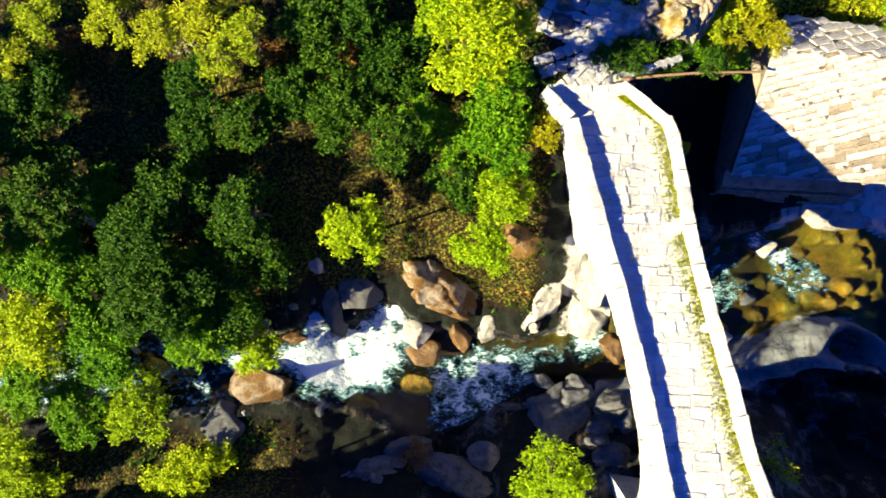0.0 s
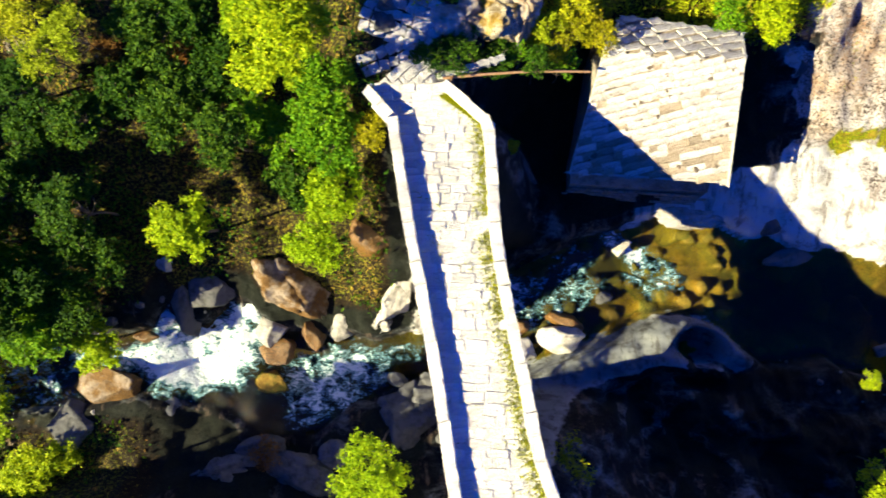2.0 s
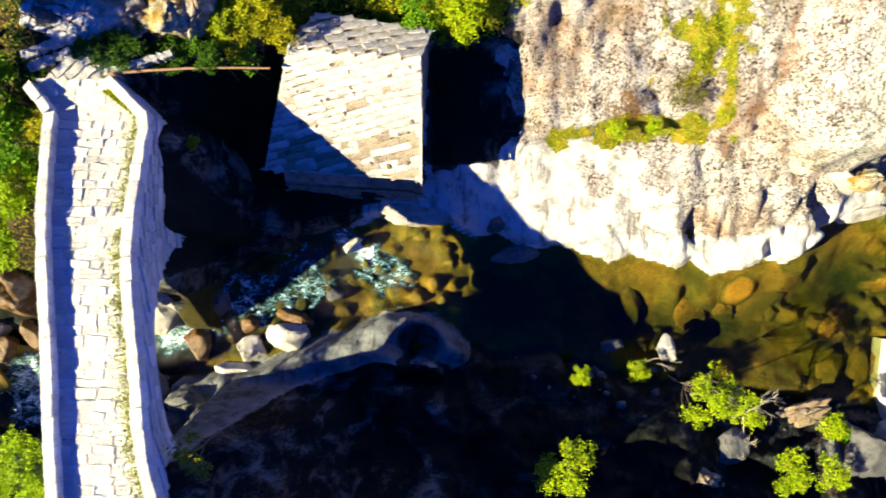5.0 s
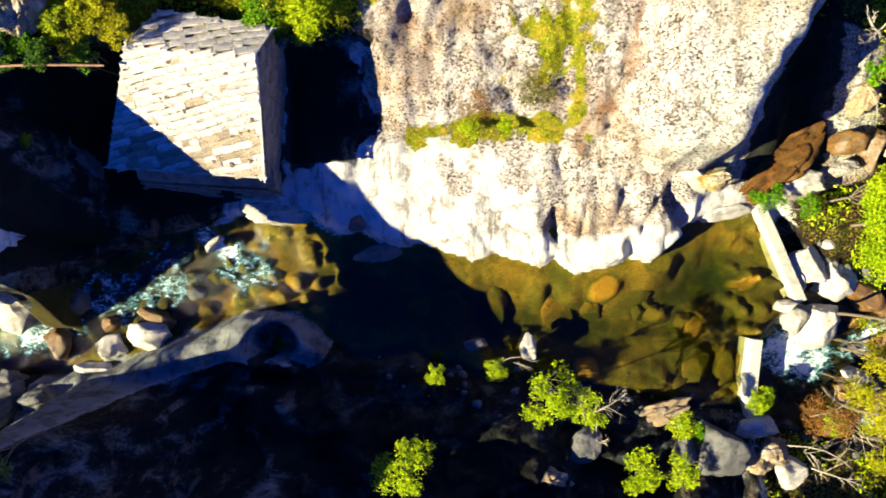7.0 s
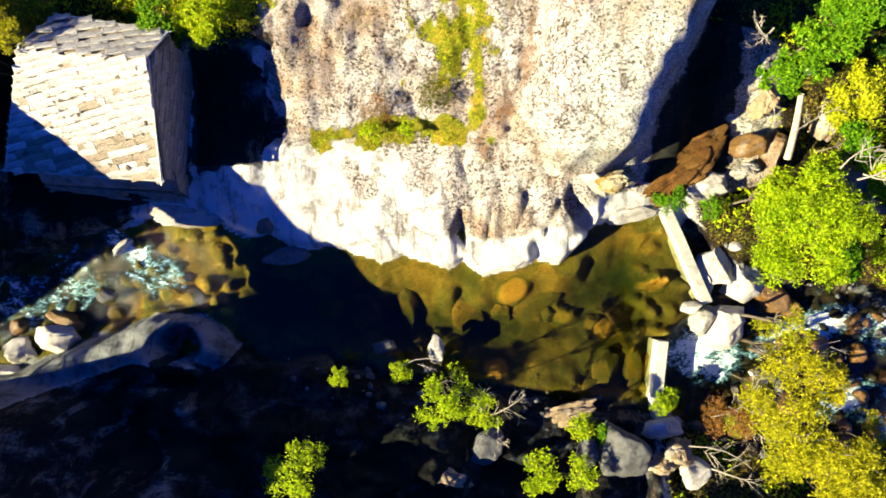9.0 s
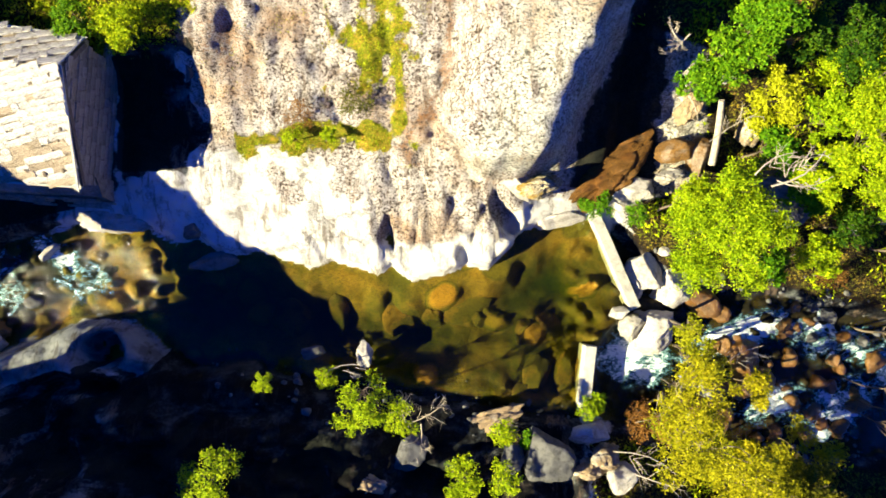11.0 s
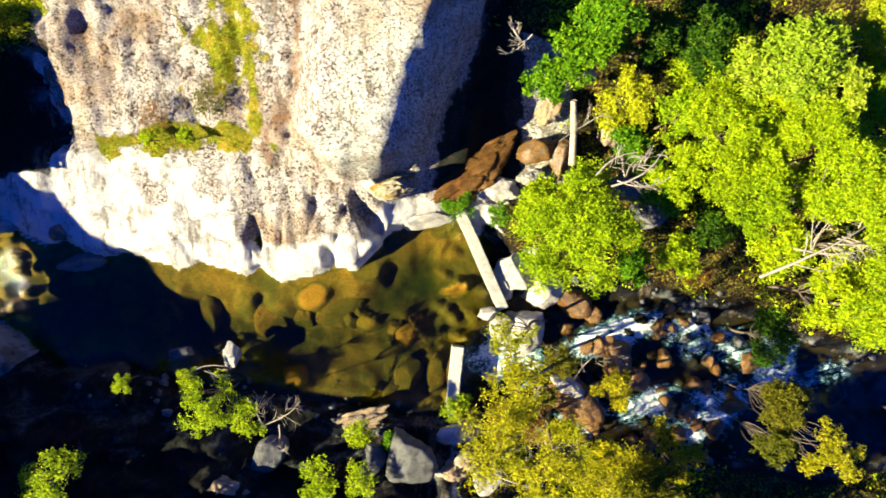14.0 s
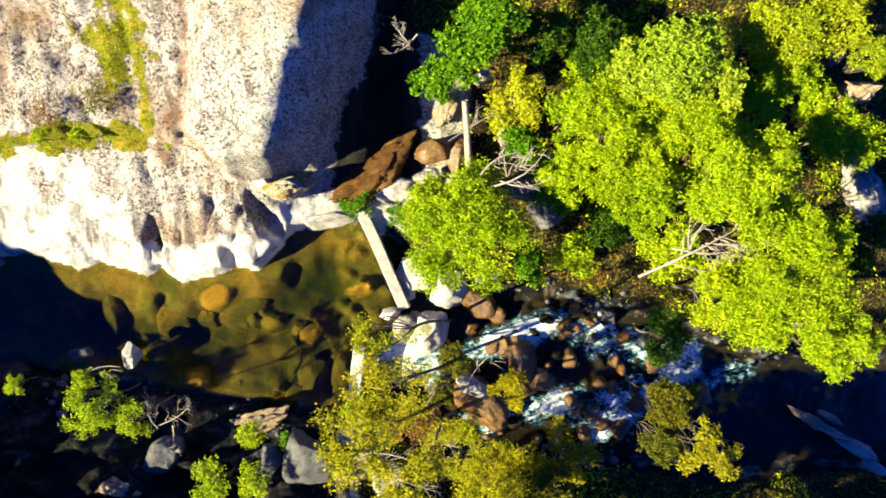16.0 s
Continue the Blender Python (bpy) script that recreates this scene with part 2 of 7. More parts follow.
    rock = mixc(nt, shade_black, rock, ramp(nt, fine.outputs[0], [(0.35, (0.002, 0.003, 0.002)), (0.55, (0.007, 0.009, 0.006)), (0.72, (0.024, 0.026, 0.018))]))
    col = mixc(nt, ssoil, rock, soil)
    col = mixc(nt, sgrass, col, gr)
    wet = ramp(nt, maths(nt, "ADD", attr(nt, "bed"), maths(nt, "MULTIPLY", edge, 0.25)), [(0.45, grey(0)), (0.6, grey(1))])
    bedc = ramp(nt, mid.outputs[0], [(0.34, (0.025, 0.027, 0.005)), (0.47, (0.10, 0.085, 0.012)), (0.64, (0.26, 0.16, 0.025))])
    sheen = mixc(nt, ramp(nt, big.outputs[0], [(0.40, grey(0)), (0.56, grey(0.85))]), (0.21, 0.135, 0.018), (0.05, 0.068, 0.007))
    bedc = mixc(nt, 0.55, bedc, sheen)
    bedc = mixc(nt, ramp(nt, attr(nt, "tone"), [(0.15, grey(0)), (0.3, grey(0.85))]), bedc, ramp(nt, attr(nt, "tone"), [(0.25, (0.05, 0.06, 0.006)), (0.55, (0.13, 0.11, 0.012)), (0.8, (0.30, 0.17, 0.022))]))
    bedc = mixc(nt, 0.6, bedc, mixc(nt, 1.0, bedc, grain, "MULTIPLY"))
    # the same shade mask takes the river bed towards black
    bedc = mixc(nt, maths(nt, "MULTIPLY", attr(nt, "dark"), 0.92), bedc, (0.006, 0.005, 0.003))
    col = mixc(nt, wet, col, bedc)
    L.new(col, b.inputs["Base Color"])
    b.inputs["Roughness"].default_value = 0.9
    h = maths(nt, "ADD", maths(nt, "ADD", mid.outputs[0], maths(nt, "MULTIPLY", fleck.outputs[0], 0.6)), maths(nt, "MULTIPLY", fine.outputs[0], 0.2))
    h = maths(nt, "SUBTRACT", h, maths(nt, "MULTIPLY", seam, 0.25))
    b.inputs["Specular IOR Level"].default_value = 0.15
    bump(nt, b, h, 0.8, 0.13)
    return m


GROUND = ground_mat()


def water_mat():
    m, nt, N, L, b = mat("river_water")
    N.remove(b)
    out = N["Material Output"]
    n1 = tex(nt, "Noise", 2.2, detail=5, rough=0.65)
    n2 = tex(nt, "Noise", 9.0, detail=4, rough=0.7)
    height = maths(nt, "ADD", n1.outputs[0], maths(nt, "MULTIPLY", n2.outputs[0], 0.35))
    bm = N.new("ShaderNodeBump")
    bm.inputs["Distance"].default_value = 0.1
    L.new(height, bm.inputs["Height"])
    L.new(maths(nt, "ADD", maths(nt, "MULTIPLY", attr(nt, "rough"), 0.8), 0.05), bm.inputs["Strength"])
    clear = N.new("ShaderNodeBsdfTransparent")
    L.new(mixc(nt, attr(nt, "deep"), (0.84, 0.77, 0.44), (0.095, 0.155, 0.014)), clear.inputs["Color"])
    gloss = N.new("ShaderNodeBsdfGlossy")
    gloss.inputs["Roughness"].default_value = 0.08
    L.new(bm.outputs[0], gloss.inputs["Normal"])
    fr = N.new("ShaderNodeFresnel")
    fr.inputs["IOR"].default_value = 1.33
    L.new(bm.outputs[0], fr.inputs["Normal"])
    mx = N.new("ShaderNodeMixShader")
    L.new(fr.outputs[0], mx.inputs[0])
    L.new(clear.outputs[0], mx.inputs[1])
    L.new(gloss.outputs[0], mx.inputs[2])
    foam = N.new("ShaderNodeBsdfDiffuse")
    # torn white water: broad patches, swirls and fine lace
    patch = tex(nt, "Noise", 1.3, detail=4, rough=0.55)
    patch.inputs["Distortion"].default_value = 0.8
    swirl = tex(nt, "Noise", 6.5, detail=7, rough=0.7)
    swirl.inputs["Distortion"].default_value = 0.9
    flow = N.new("ShaderNodeMapping")
    flow.inputs["Scale"].default_value = (0.7, 1.25, 1.0)
    flow.inputs["Rotation"].default_value = (0, 0, radians(20))
    L.new(swirl.inputs["Vector"].links[0].from_socket, flow.inputs["Vector"])
    L.new(flow.outputs[0], swirl.inputs["Vector"])
    mixed = maths(nt, "ADD", maths(nt, "MULTIPLY", maths(nt, "SUBTRACT", patch.outputs[0], 0.5), 2.2), maths(nt, "MULTIPLY", maths(nt, "SUBTRACT", swirl.outputs[0], 0.5), 2.6))
    amount = maths(nt, "ADD", attr(nt, "foam"), mixed)
    L.new(ramp(nt, amount, [(0.45, (0.03, 0.10, 0.13)), (0.8, (0.16, 0.29, 0.32)), (1.25, (0.55, 0.60, 0.60))]), foam.inputs["Color"])
    L.new(bm.outputs[0], foam.inputs["Normal"])
    f = ramp(nt, amount, [(0.35, grey(0)), (0.6, grey(0.5)), (1.0, grey(1))])
    mx2 = N.new("ShaderNodeMixShader")
    L.new(maths(nt, "MULTIPLY", f, ramp(nt, attr(nt, "foam"), [(0.02, grey(0)), (0.25, grey(1))])), mx2.inputs[0])
    L.new(mx.outputs[0], mx2.inputs[1])
    L.new(foam.outputs[0], mx2.inputs[2])
    L.new(mx2.outputs[0], out.inputs["Surface"])
    return m


WATER = water_mat()


def leaf_mat(name, a, bcol, c):
    m, nt, N, L, b = mat(name)
    geo = N.new("ShaderNodeNewGeometry")
    info = N.new("ShaderNodeObjectInfo")
    blotch = tex(nt, "Noise", 1.3, detail=3)
    v = maths(nt, "ADD", maths(nt, "MULTIPLY", geo.outputs["Random Per Island"], 0.55), maths(nt, "MULTIPLY", blotch.outputs[0], 0.45))
    col = ramp(nt, v, [(0.2, a), (0.5, bcol), (0.8, c)])
    col = mixc(nt, 1.0, col, ramp(nt, info.outputs["Random"], [(0, (0.75, 0.85, 0.8)), (1, (1.15, 1.05, 1.0))]), "MULTIPLY")
    L.new(col, b.inputs["Base Color"])
    b.inputs["Roughness"].default_value = 0.7
    b.inputs["Specular IOR Level"].default_value = 0.12
    tr = N.new("ShaderNodeBsdfTranslucent")
    L.new(col, tr.inputs["Color"])
    mx = N.new("ShaderNodeMixShader")
    mx.inputs[0].default_value = 0.36
    L.new(b.outputs[0], mx.inputs[1])
    L.new(tr.outputs[0], mx.inputs[2])
    L.new(mx.outputs[0], N["Material Output"].inputs["Surface"])
    return m


LEAF_FRESH = leaf_mat("leaf_fresh", (0.11, 0.20, 0.002), (0.28, 0.40, 0.003), (0.46, 0.53, 0.006))
LEAF_MID = leaf_mat("leaf_mid", (0.035, 0.11, 0.002), (0.09, 0.23, 0.003), (0.19, 0.33, 0.005))
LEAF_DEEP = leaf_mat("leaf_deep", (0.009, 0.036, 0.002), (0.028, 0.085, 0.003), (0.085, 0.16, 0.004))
LEAF_GOLD = leaf_mat("leaf_gold", (0.13, 0.145, 0.002), (0.29, 0.285, 0.004), (0.44, 0.41, 0.010))
LEAF_LIME = leaf_mat("leaf_lime", (0.18, 0.22, 0.003), (0.34, 0.39, 0.005), (0.50, 0.52, 0.02))
LEAF_PALE = leaf_mat("leaf_pale", (0.15, 0.23, 0.006), (0.30, 0.40, 0.012), (0.45, 0.50, 0.05))
LEAF_OLIVE = leaf_mat("leaf_olive", (0.05, 0.055, 0.003), (0.12, 0.12, 0.006), (0.20, 0.18, 0.012))
LEAF_RUST = leaf_mat("leaf_rust", (0.07, 0.03, 0.006), (0.18, 0.085, 0.015), (0.30, 0.17, 0.05))


def bark_mat(name, a, c):
    m, nt, N, L, b = mat(name)
    n = tex(nt, "Noise", 12.0, detail=6)
    L.new(ramp(nt, n.outputs[0], [(0.3, a), (0.7, c)]), b.inputs["Base Color"])
    b.inputs["Roughness"].default_value = 0.9
    bump(nt, b, n.outputs[0], 0.5, 0.03)
    return m


BARK = bark_mat("bark", (0.06, 0.045, 0.03), (0.16, 0.12, 0.09))
DEADWOOD = bark_mat("dead_wood", (0.20, 0.16, 0.125), (0.40, 0.35, 0.29))
POLEWOOD = bark_mat("pole_wood", (0.22, 0.11, 0.05), (0.38, 0.22, 0.11))


# ---- the land: shore lines, banks, river bed ----
def line(v, pts):
    return np.interp(v, [p[0] for p in pts], [p[1] for p in pts])


NORTH_SHORE = [(-40, -2.0), (-20, -2.5), (-8, -3.2), (-5.9, -2.9), (-5.4, -2.0), (-4.9, -2.7), (-4.0, -2.7), (-3.2, -1.8), (-2.4, -1.9), (-1.9, -2.6), (-1.5, -3.0), (1.5, -3.2), (3.6, -3.1), (5.5, -1.9), (6.6, -0.8), (7.5, -0.3), (9.6, 0.4),
               (11.3, 0.9), (12.5, 1.2), (14.5, 1.1), (15.6, 0.6), (17.2, 0.1), (18.6, -0.05), (20.6, -0.5), (21.5, -0.15), (22.6, -0.6), (23.2, -0.95), (23.7, -0.6), (24.5, -1.1), (25.6, -0.85),
               (26.2, -0.6), (27.3, -0.55), (27.9, 0.0), (28.6, 0.95), (31.2, 1.3), (32.4, 0.3), (34, -0.9), (36, -1.5), (38, -1.7), (41, -2.2), (44, -3.2), (47, -4.2), (52, -4.4), (90, -4)]
SOUTH_SHORE = [(-40, -7), (-20, -6.5), (-8.7, -5.6), (-6.4, -5.2), (-5.2, -5.4), (-3.7, -5.6), (-1.7, -6.8), (-0.5, -6.9), (1.2, -5.7), (2.8, -5.0), (5.5, -4.7),
               (7.5, -4.3), (9.6, -3.5), (11.2, -2.95), (12.3, -2.45), (13.3, -2.4), (14.3, -2.6), (15.0, -3.15), (15.8, -3.75), (16.3, -4.35), (17.0, -4.35), (17.5, -3.95), (18.4, -3.95), (19.0, -4.5), (21, -4.8), (24, -5.3), (28.4, -5.9),
               (30.7, -6.3), (33, -6.8), (36, -7.6), (41, -7.9), (45, -8.6), (51, -8.2), (90, -9)]
DAM_LINE = [(-9, 30.9), (-6.4, 30.85), (-3.5, 31.1), (-2.0, 32.6), (1.5, 31.3), (9, 31.3)]

# edges of the bridge and the height of its way, from south to north
W_EDGE = [(-14, 6.2), (-9, 5.25), (-6.1, 4.84), (-4.4, 4.56), (-2.9, 4.30), (-0.93, 3.90), (0.71, 3.54), (3.8, 2.97), (4.6, 2.2)]
E_EDGE = [(-14, 8.9), (-9, 8.2), (-7.2, 7.9), (-6.1, 7.55), (-5.0, 7.17), (-3.4, 6.90), (-1.9, 6.58), (-0.6, 6.34), (0.7, 6.18), (2.0, 6.15), (3.7, 6.08), (5.0, 4.72)]
DECK_Z = [(-14, 8.6), (-9, 8.45), (-6.1, 8.05), (-4.4, 7.75), (-2.9, 7.4), (-0.9, 6.95), (0.71, 6.45), (2.0, 5.95), (3.8, 5.2), (5.2, 4.88), (8, 4.9)]


def water_level(x, y):
    up = line(x, [(-40, 2.6), (-20, 1.9), (-8, 1.55), (-5.6, 1.35), (-4.5, 0.95), (-2.2, 0.85), (-1.4, 0.5), (3, 0.35), (6, 0.25), (9, 0.1), (12.5, 0.0), (90, 0.0)])
    down = line(x, [(-40, -0.45), (32, -0.45), (36, -0.55), (38, -0.7), (43, -1.0), (50, -1.4), (90, -3)])
    beyond = smooth(0.0, 0.7, x - line(y, DAM_LINE))
    return up * (1 - beyond) + down * beyond


HUMP = [(6.6, 3.1), (7.2, 2.3), (7.9, 1.4), (8.5, 0.6)]
DN = [0, 1, 2.5, 5, 8, 14, 40]
NORTH_BANK = {-40: [0.3, 0.5, 0.8, 1.1, 1.5, 4.0, 16], -3: [0.4, 0.7, 0.9, 1.1, 1.5, 4.0, 16], 1.0: [0.6, 0.9, 1.1, 1.6, 2.6, 5.0, 16], 3.0: [0.7, 1.2, 1.8, 3.0, 4.6, 6.0, 16],
              5.0: [0.7, 1.2, 1.7, 2.4, 4.6, 6.0, 16], 7.5: [0.4, 0.6, 0.8, 0.9, 3.6, 6.0, 16], 11.5: [0.35, 0.6, 0.6, 0.7, 3.0, 5.5, 16], 16: [0.3, 0.7, 1.0, 1.2, 2.4, 5.5, 16],
              18.5: [0.3, 0.5, 0.8, 1.15, 1.8, 4.5, 16], 24.5: [0.3, 0.5, 0.95, 1.6, 2.6, 5.5, 16], 28: [0.9, 1.5, 2.0, 2.4, 3.4, 6.0, 16], 32: [0.3, 0.6, 0.9, 1.6, 3.0, 6.0, 16],
              36: [0.2, 0.4, 0.7, 1.1, 1.6, 3.0, 14], 42: [0.3, 0.5, 0.7, 1.0, 1.4, 3.0, 14], 90: [0.3, 0.7, 1.0, 1.5, 2.5, 4.0, 14]}
DS = [0, 1, 2.5, 4.5, 7.5, 14, 40]
# far ends of rows -18 to 12 are raised out of view for shade
SOUTH_BANK = {-40: [0.3, 0.6, 1.0, 1.5, 3.0, 6.0, 16], -18: [0.4, 0.8, 1.4, 4.5, 8.0, 11, 16], -9: [0.1, 0.2, 0.5, 7.0, 10.0, 13.0, 18], -3: [0.2, 0.4, 0.7, 2.2, 5.5, 9.0, 16], 3: [0.5, 0.9, 1.3, 2.2, 7.0, 9.5, 16], 8: [0.45, 0.9, 1.3, 2.4, 9.0, 13.5, 19],
              12: [0.9, 1.1, 1.4, 2.5, 8.6, 13.5, 19], 17: [1.0, 1.6, 2.2, 3.0, 5.8, 10.5, 17], 22: [0.6, 1.4, 2.5, 3.5, 4.6, 8, 16], 28: [0.4, 0.9, 1.5, 2.3, 3.2, 6, 16], 36: [0.2, 0.4, 0.8, 1.5, 3, 5, 14], 90: [0.3, 0.6, 1.0, 1.6, 3, 5, 14]}


def bank(table, ds, x, d):
    xs = sorted(table)
    columns = [np.interp(x, xs, [table[k][n] for k in xs]) for n in range(len(ds))]
    out = columns[0]
    for n in range(len(ds) - 1):
        t = np.clip((d - ds[n]) / (ds[n + 1] - ds[n]), 0, 1)
        out = out + (columns[n + 1] - columns[n]) * t
    return out


def blob(x, y, cx, cy, rx, ry, turn=0.0, hard=0.35):
    """1 inside an ellipse, falling to 0 just outside it."""
    c, s = math.cos(radians(turn)), math.sin(radians(turn))
    u, v = (x - cx) * c + (y - cy) * s, -(x - cx) * s + (y - cy) * c
    return 1 - smooth(1 - hard, 1 + hard, np.sqrt((u / rx) ** 2 + (v / ry) ** 2))


def near(x, y, pts, width, hard=0.5):
    """1 on a line through some points, 0 past its width."""
    best = np.full(np.shape(x), 1e9)
    for (ax, ay), (bx, by) in zip(pts, pts[1:]):
        t = np.clip(((x - ax) * (bx - ax) + (y - ay) * (by - ay)) / ((bx - ax) ** 2 + (by - ay) ** 2), 0, 1)
        best = np.minimum(best, np.hypot(x - ax - t * (bx - ax), y - ay - t * (by - ay)))
    return 1 - smooth(width * (1 - hard), width * (1 + hard), best)


def shores(x):
    w = 0.35 * fbm(x * 0.9, x * 0 + 3.3, 3, 5)
    return line(x, NORTH_SHORE) + w, line(x, SOUTH_SHORE) + 0.9 * w


def land(x, y):
    yn, ys = shores(x)
    dn, ds, lev = y - yn, ys - y, water_level(x, y)
    # the river bed: shallow in the rapids, deep green in the pool
    pool = smooth(14.5, 17.5, x) * (1 - smooth(29.5, 31.5, x))
    depth = 0.45 + pool * 0.38 + 0.35 * (1 - smooth(3, 6, x)) + 0.6 * blob(x, y, 33.3, -4.0, 1.5, 1.0) + 1.2 * smooth(41, 45, x)
    inside = np.minimum(-dn, -ds)
    h = lev - depth * smooth(0.0, 1.3 + 0.9 * pool, inside) + (0.25 + 0.12 * pool) * fbm(x * 0.8, y * 0.8, 3, 9) * smooth(0.2, 1.0, inside)
    # rounded stones on the bed: broad ones in the pool, cobbles in the rapids
    wob_x, wob_y = x + 0.35 * fbm(x * 1.2, y * 1.2, 2, 15), y + 0.35 * fbm(x * 1.2, y * 1.2, 2, 16)
    far_off, chance = cells(wob_x * 0.75, wob_y * 0.85, 3)
    lump = 1 - smooth(0.12, 0.58, far_off)
    h = h + lump * (chance > 0.4) * (0.18 + 0.42 * chance) * depth * 0.75 * smooth(0.1, 0.8, inside) * pool
    far_off, chance = cells(wob_x * 1.5, wob_y * 1.7, 5)
    h = h + (1 - smooth(0.15, 0.6, far_off)) * (chance > 0.3) * (0.1 + 0.55 * chance) * smooth(0.0, 0.4, inside) * (1 - pool) * smooth(5, 7, x)
    h = np.where(inside > 0.1, np.minimum(h, lev - 0.10 + 0.16 * (1 - pool) * smooth(5, 7, x)), h)
    north = lev + bank(NORTH_BANK, DN, x, dn)
    south = lev + bank(SOUTH_BANK, DS, x, ds)
    h = np.where(dn > 0, h * (1 - smooth(0, 0.22, dn)) + north * smooth(0, 0.22, dn), h)
    h = np.where(ds > 0, h * (1 - smooth(0, 0.22, ds)) + south * smooth(0, 0.22, ds), h)
    dry = smooth(0.0, 0.5, np.maximum(dn, ds))
    # broken relief of the rock, stronger on the south bank
    strata = np.abs(fbm(x * 0.35 + y * 0.5, y * 0.9 - x * 0.3, 4, 21))
    rough = 0.35 + 0.6 * smooth(0.3, 1.5, ds) * smooth(8, 10, x)
    slab = blob(x, y, 21.5, 1.6, 5.2, 3.2, 0)
    h = h + dry * (1 - 0.75 * slab) * rough * (fbm(x * 0.7, y * 0.7, 5, 2) * 0.8 - strata * 0.7 + 0.12)
    # pitted skin of the weathered rock
    h = h + dry * (1 - 0.85 * slab) * ((0.12 + 0.07 * smooth(3.5, 5, y)) * fbm(x * 2.3, y * 1.6, 3, 41) + 0.07 * fbm(x * 6, y * 5, 2, 44))
    # stepped blocks of the shaded south bank
    block = fbm(x * 0.45 + 0.3 * y, y * 0.8, 3, 52)
    h = h + smooth(0.6, 2.0, ds) * smooth(8, 10, x) * (1 - smooth(28, 31, x)) * (0.55 * (np.round(block * 5) / 5 - block) + 0.5 * block)
    # knobbly shelves and crevices running up the shaded south bank
    shade_bank = smooth(0.9, 1.8, ds) * smooth(9, 11, x) * (1 - smooth(27, 29, x))
    crest = fbm(x * 0.55 - 0.5 * y, y * 0.75 + 0.35 * x, 4, 57)
    h = h + shade_bank * (0.85 * (0.22 - np.abs(crest)) + 0.35 * np.abs(fbm(x * 1.3, y * 1.3, 3, 58)))
    # flutes and notches worn into the foot of the slab
    worn = smooth(21.6, 23.6, x) * (1 - smooth(27.2, 28.0, x)) * smooth(0.1, 0.5, dn) * (1 - smooth(3.2, 4.4, dn))
    h = h - 0.13 * worn * smooth(0.35, 0.95, np.sin(6.2 * x + 1.9 * y + 7 * fbm(x * 0.5, y * 0.35, 3, 4)))
    for cx, cy, rx, ry, turn, deep in ((23.62, 0.72, 0.21, 0.6, 8, 0.55), (26.42, -0.08, 0.3, 0.36, 20, 0.5), (22.0, 0.25, 0.08, 0.55, 12, 0.16), (21.0, 0.35, 0.07, 0.6, 28, 0.14), (24.7, 0.9, 0.1, 0.7, -6, 0.2), (25.9, 1.5, 0.12, 0.8, -14, 0.25), (27.0, 1.2, 0.14, 0.7, -20, 0.25)):
        h = h - deep * blob(x + 0.25 * fbm(x * 1.4, y * 1.4, 3, 46), y, cx, cy, rx, ry, turn, 0.45)
    # step above the ledge
    ledge = line(x, [(17, 3.6), (18.2, 3.7), (20.1, 3.9), (22.1, 4.05), (23.9, 3.95), (25.2, 3.4), (27.2, 2.4), (29, 2.0)])
    h = h + 0.45 * smooth(0.1, 0.5, y - ledge) * smooth(17.2, 18.2, x) * (1 - smooth(28, 29, x))
    # the great rounded cliff rock with its steep east face
    edge_x = line(y, [(2.5, 28.5), (3.3, 28.7), (4.7, 29.0), (7.0, 30.1), (9.0, 31.2), (12, 32.6)]) + 0.3 * fbm(x * 0.6, y * 1.6, 4, 33)
    foot_y = line(x, [(24.0, 5.4), (25.6, 3.8), (26.9, 2.6), (28.4, 2.62), (30, 3.0), (33, 4.0)]) + 0.25 * fbm(x * 1.1, y, 3, 34)
    dome = smooth(24.6, 26.2, x - 0.25 * (y - 3)) * (1 - smooth(-0.25, 1.7, x - edge_x)) * smooth(-0.1, 0.55, y - foot_y)
    h = h * (1 - dome) + np.maximum(h, 4.4 + 0.27 * (y - 3) + 0.3 * (x - 28.4) + 0.2 * fbm(x * 0.5, y * 0.5, 3, 8) + 0.10 * fbm(x * 2.2, y * 1.2, 3, 36)) * dome
    gully = smooth(0.8, 2.0, x - edge_x) * (1 - smooth(33.0, 34.2, x)) * smooth(2.6, 3.6, y)
    h = h * (1 - gully) + np.minimum(h, 1.2 + 0.22 * (y - 3)) * gully
    h = h - 0.22 * near(x + 0.8 * fbm(x, y, 3, 61), y, [(24.9, 3.4), (25.7, 6.0), (26.6, 10.5)], 0.3, 0.9) * smooth(2, 3, y)
    # the smooth pale ridge with its pothole along the south shore
    ridge = near(x, y, [(5.5, -6.0), (9.0, -4.6), (12.2, -3.4), (14.2, -3.6), (15.0, -4.0)], 0.75, 0.6)
    h = h + 0.35 * ridge * dry
    h = h - 0.6 * near(x, y, [(5.8, -7.2), (9.3, -5.6), (12.2, -4.5), (14.0, -4.7)], 0.22, 0.8) * dry
    h = h - 1.5 * blob(x, y, 13.62, -3.42, 0.78, 0.58, -10, 0.16)
    # hollow under the lip of the big rock, and by the dam
    h = h - 1.2 * blob(x + 0.5 * fbm(x, y, 3, 66), y + 0.4 * fbm(x * 1.3, y, 3, 67), 27.8, 1.35, 0.36, 0.9, 22, 0.4)
    # dark rock climbing to the southern end of the bridge
    h = h + 4.6 * blob(x, y, 8.8, -8.3, 2.0, 1.7, 0, 0.5)
    # floor of the mill and of the way over the bridge
    seat = blob(x, y, 11.4, 4.6, 3.2, 3.0, 0, 0.2)
    h = h * (1 - seat) + np.minimum(h, 0.75) * seat
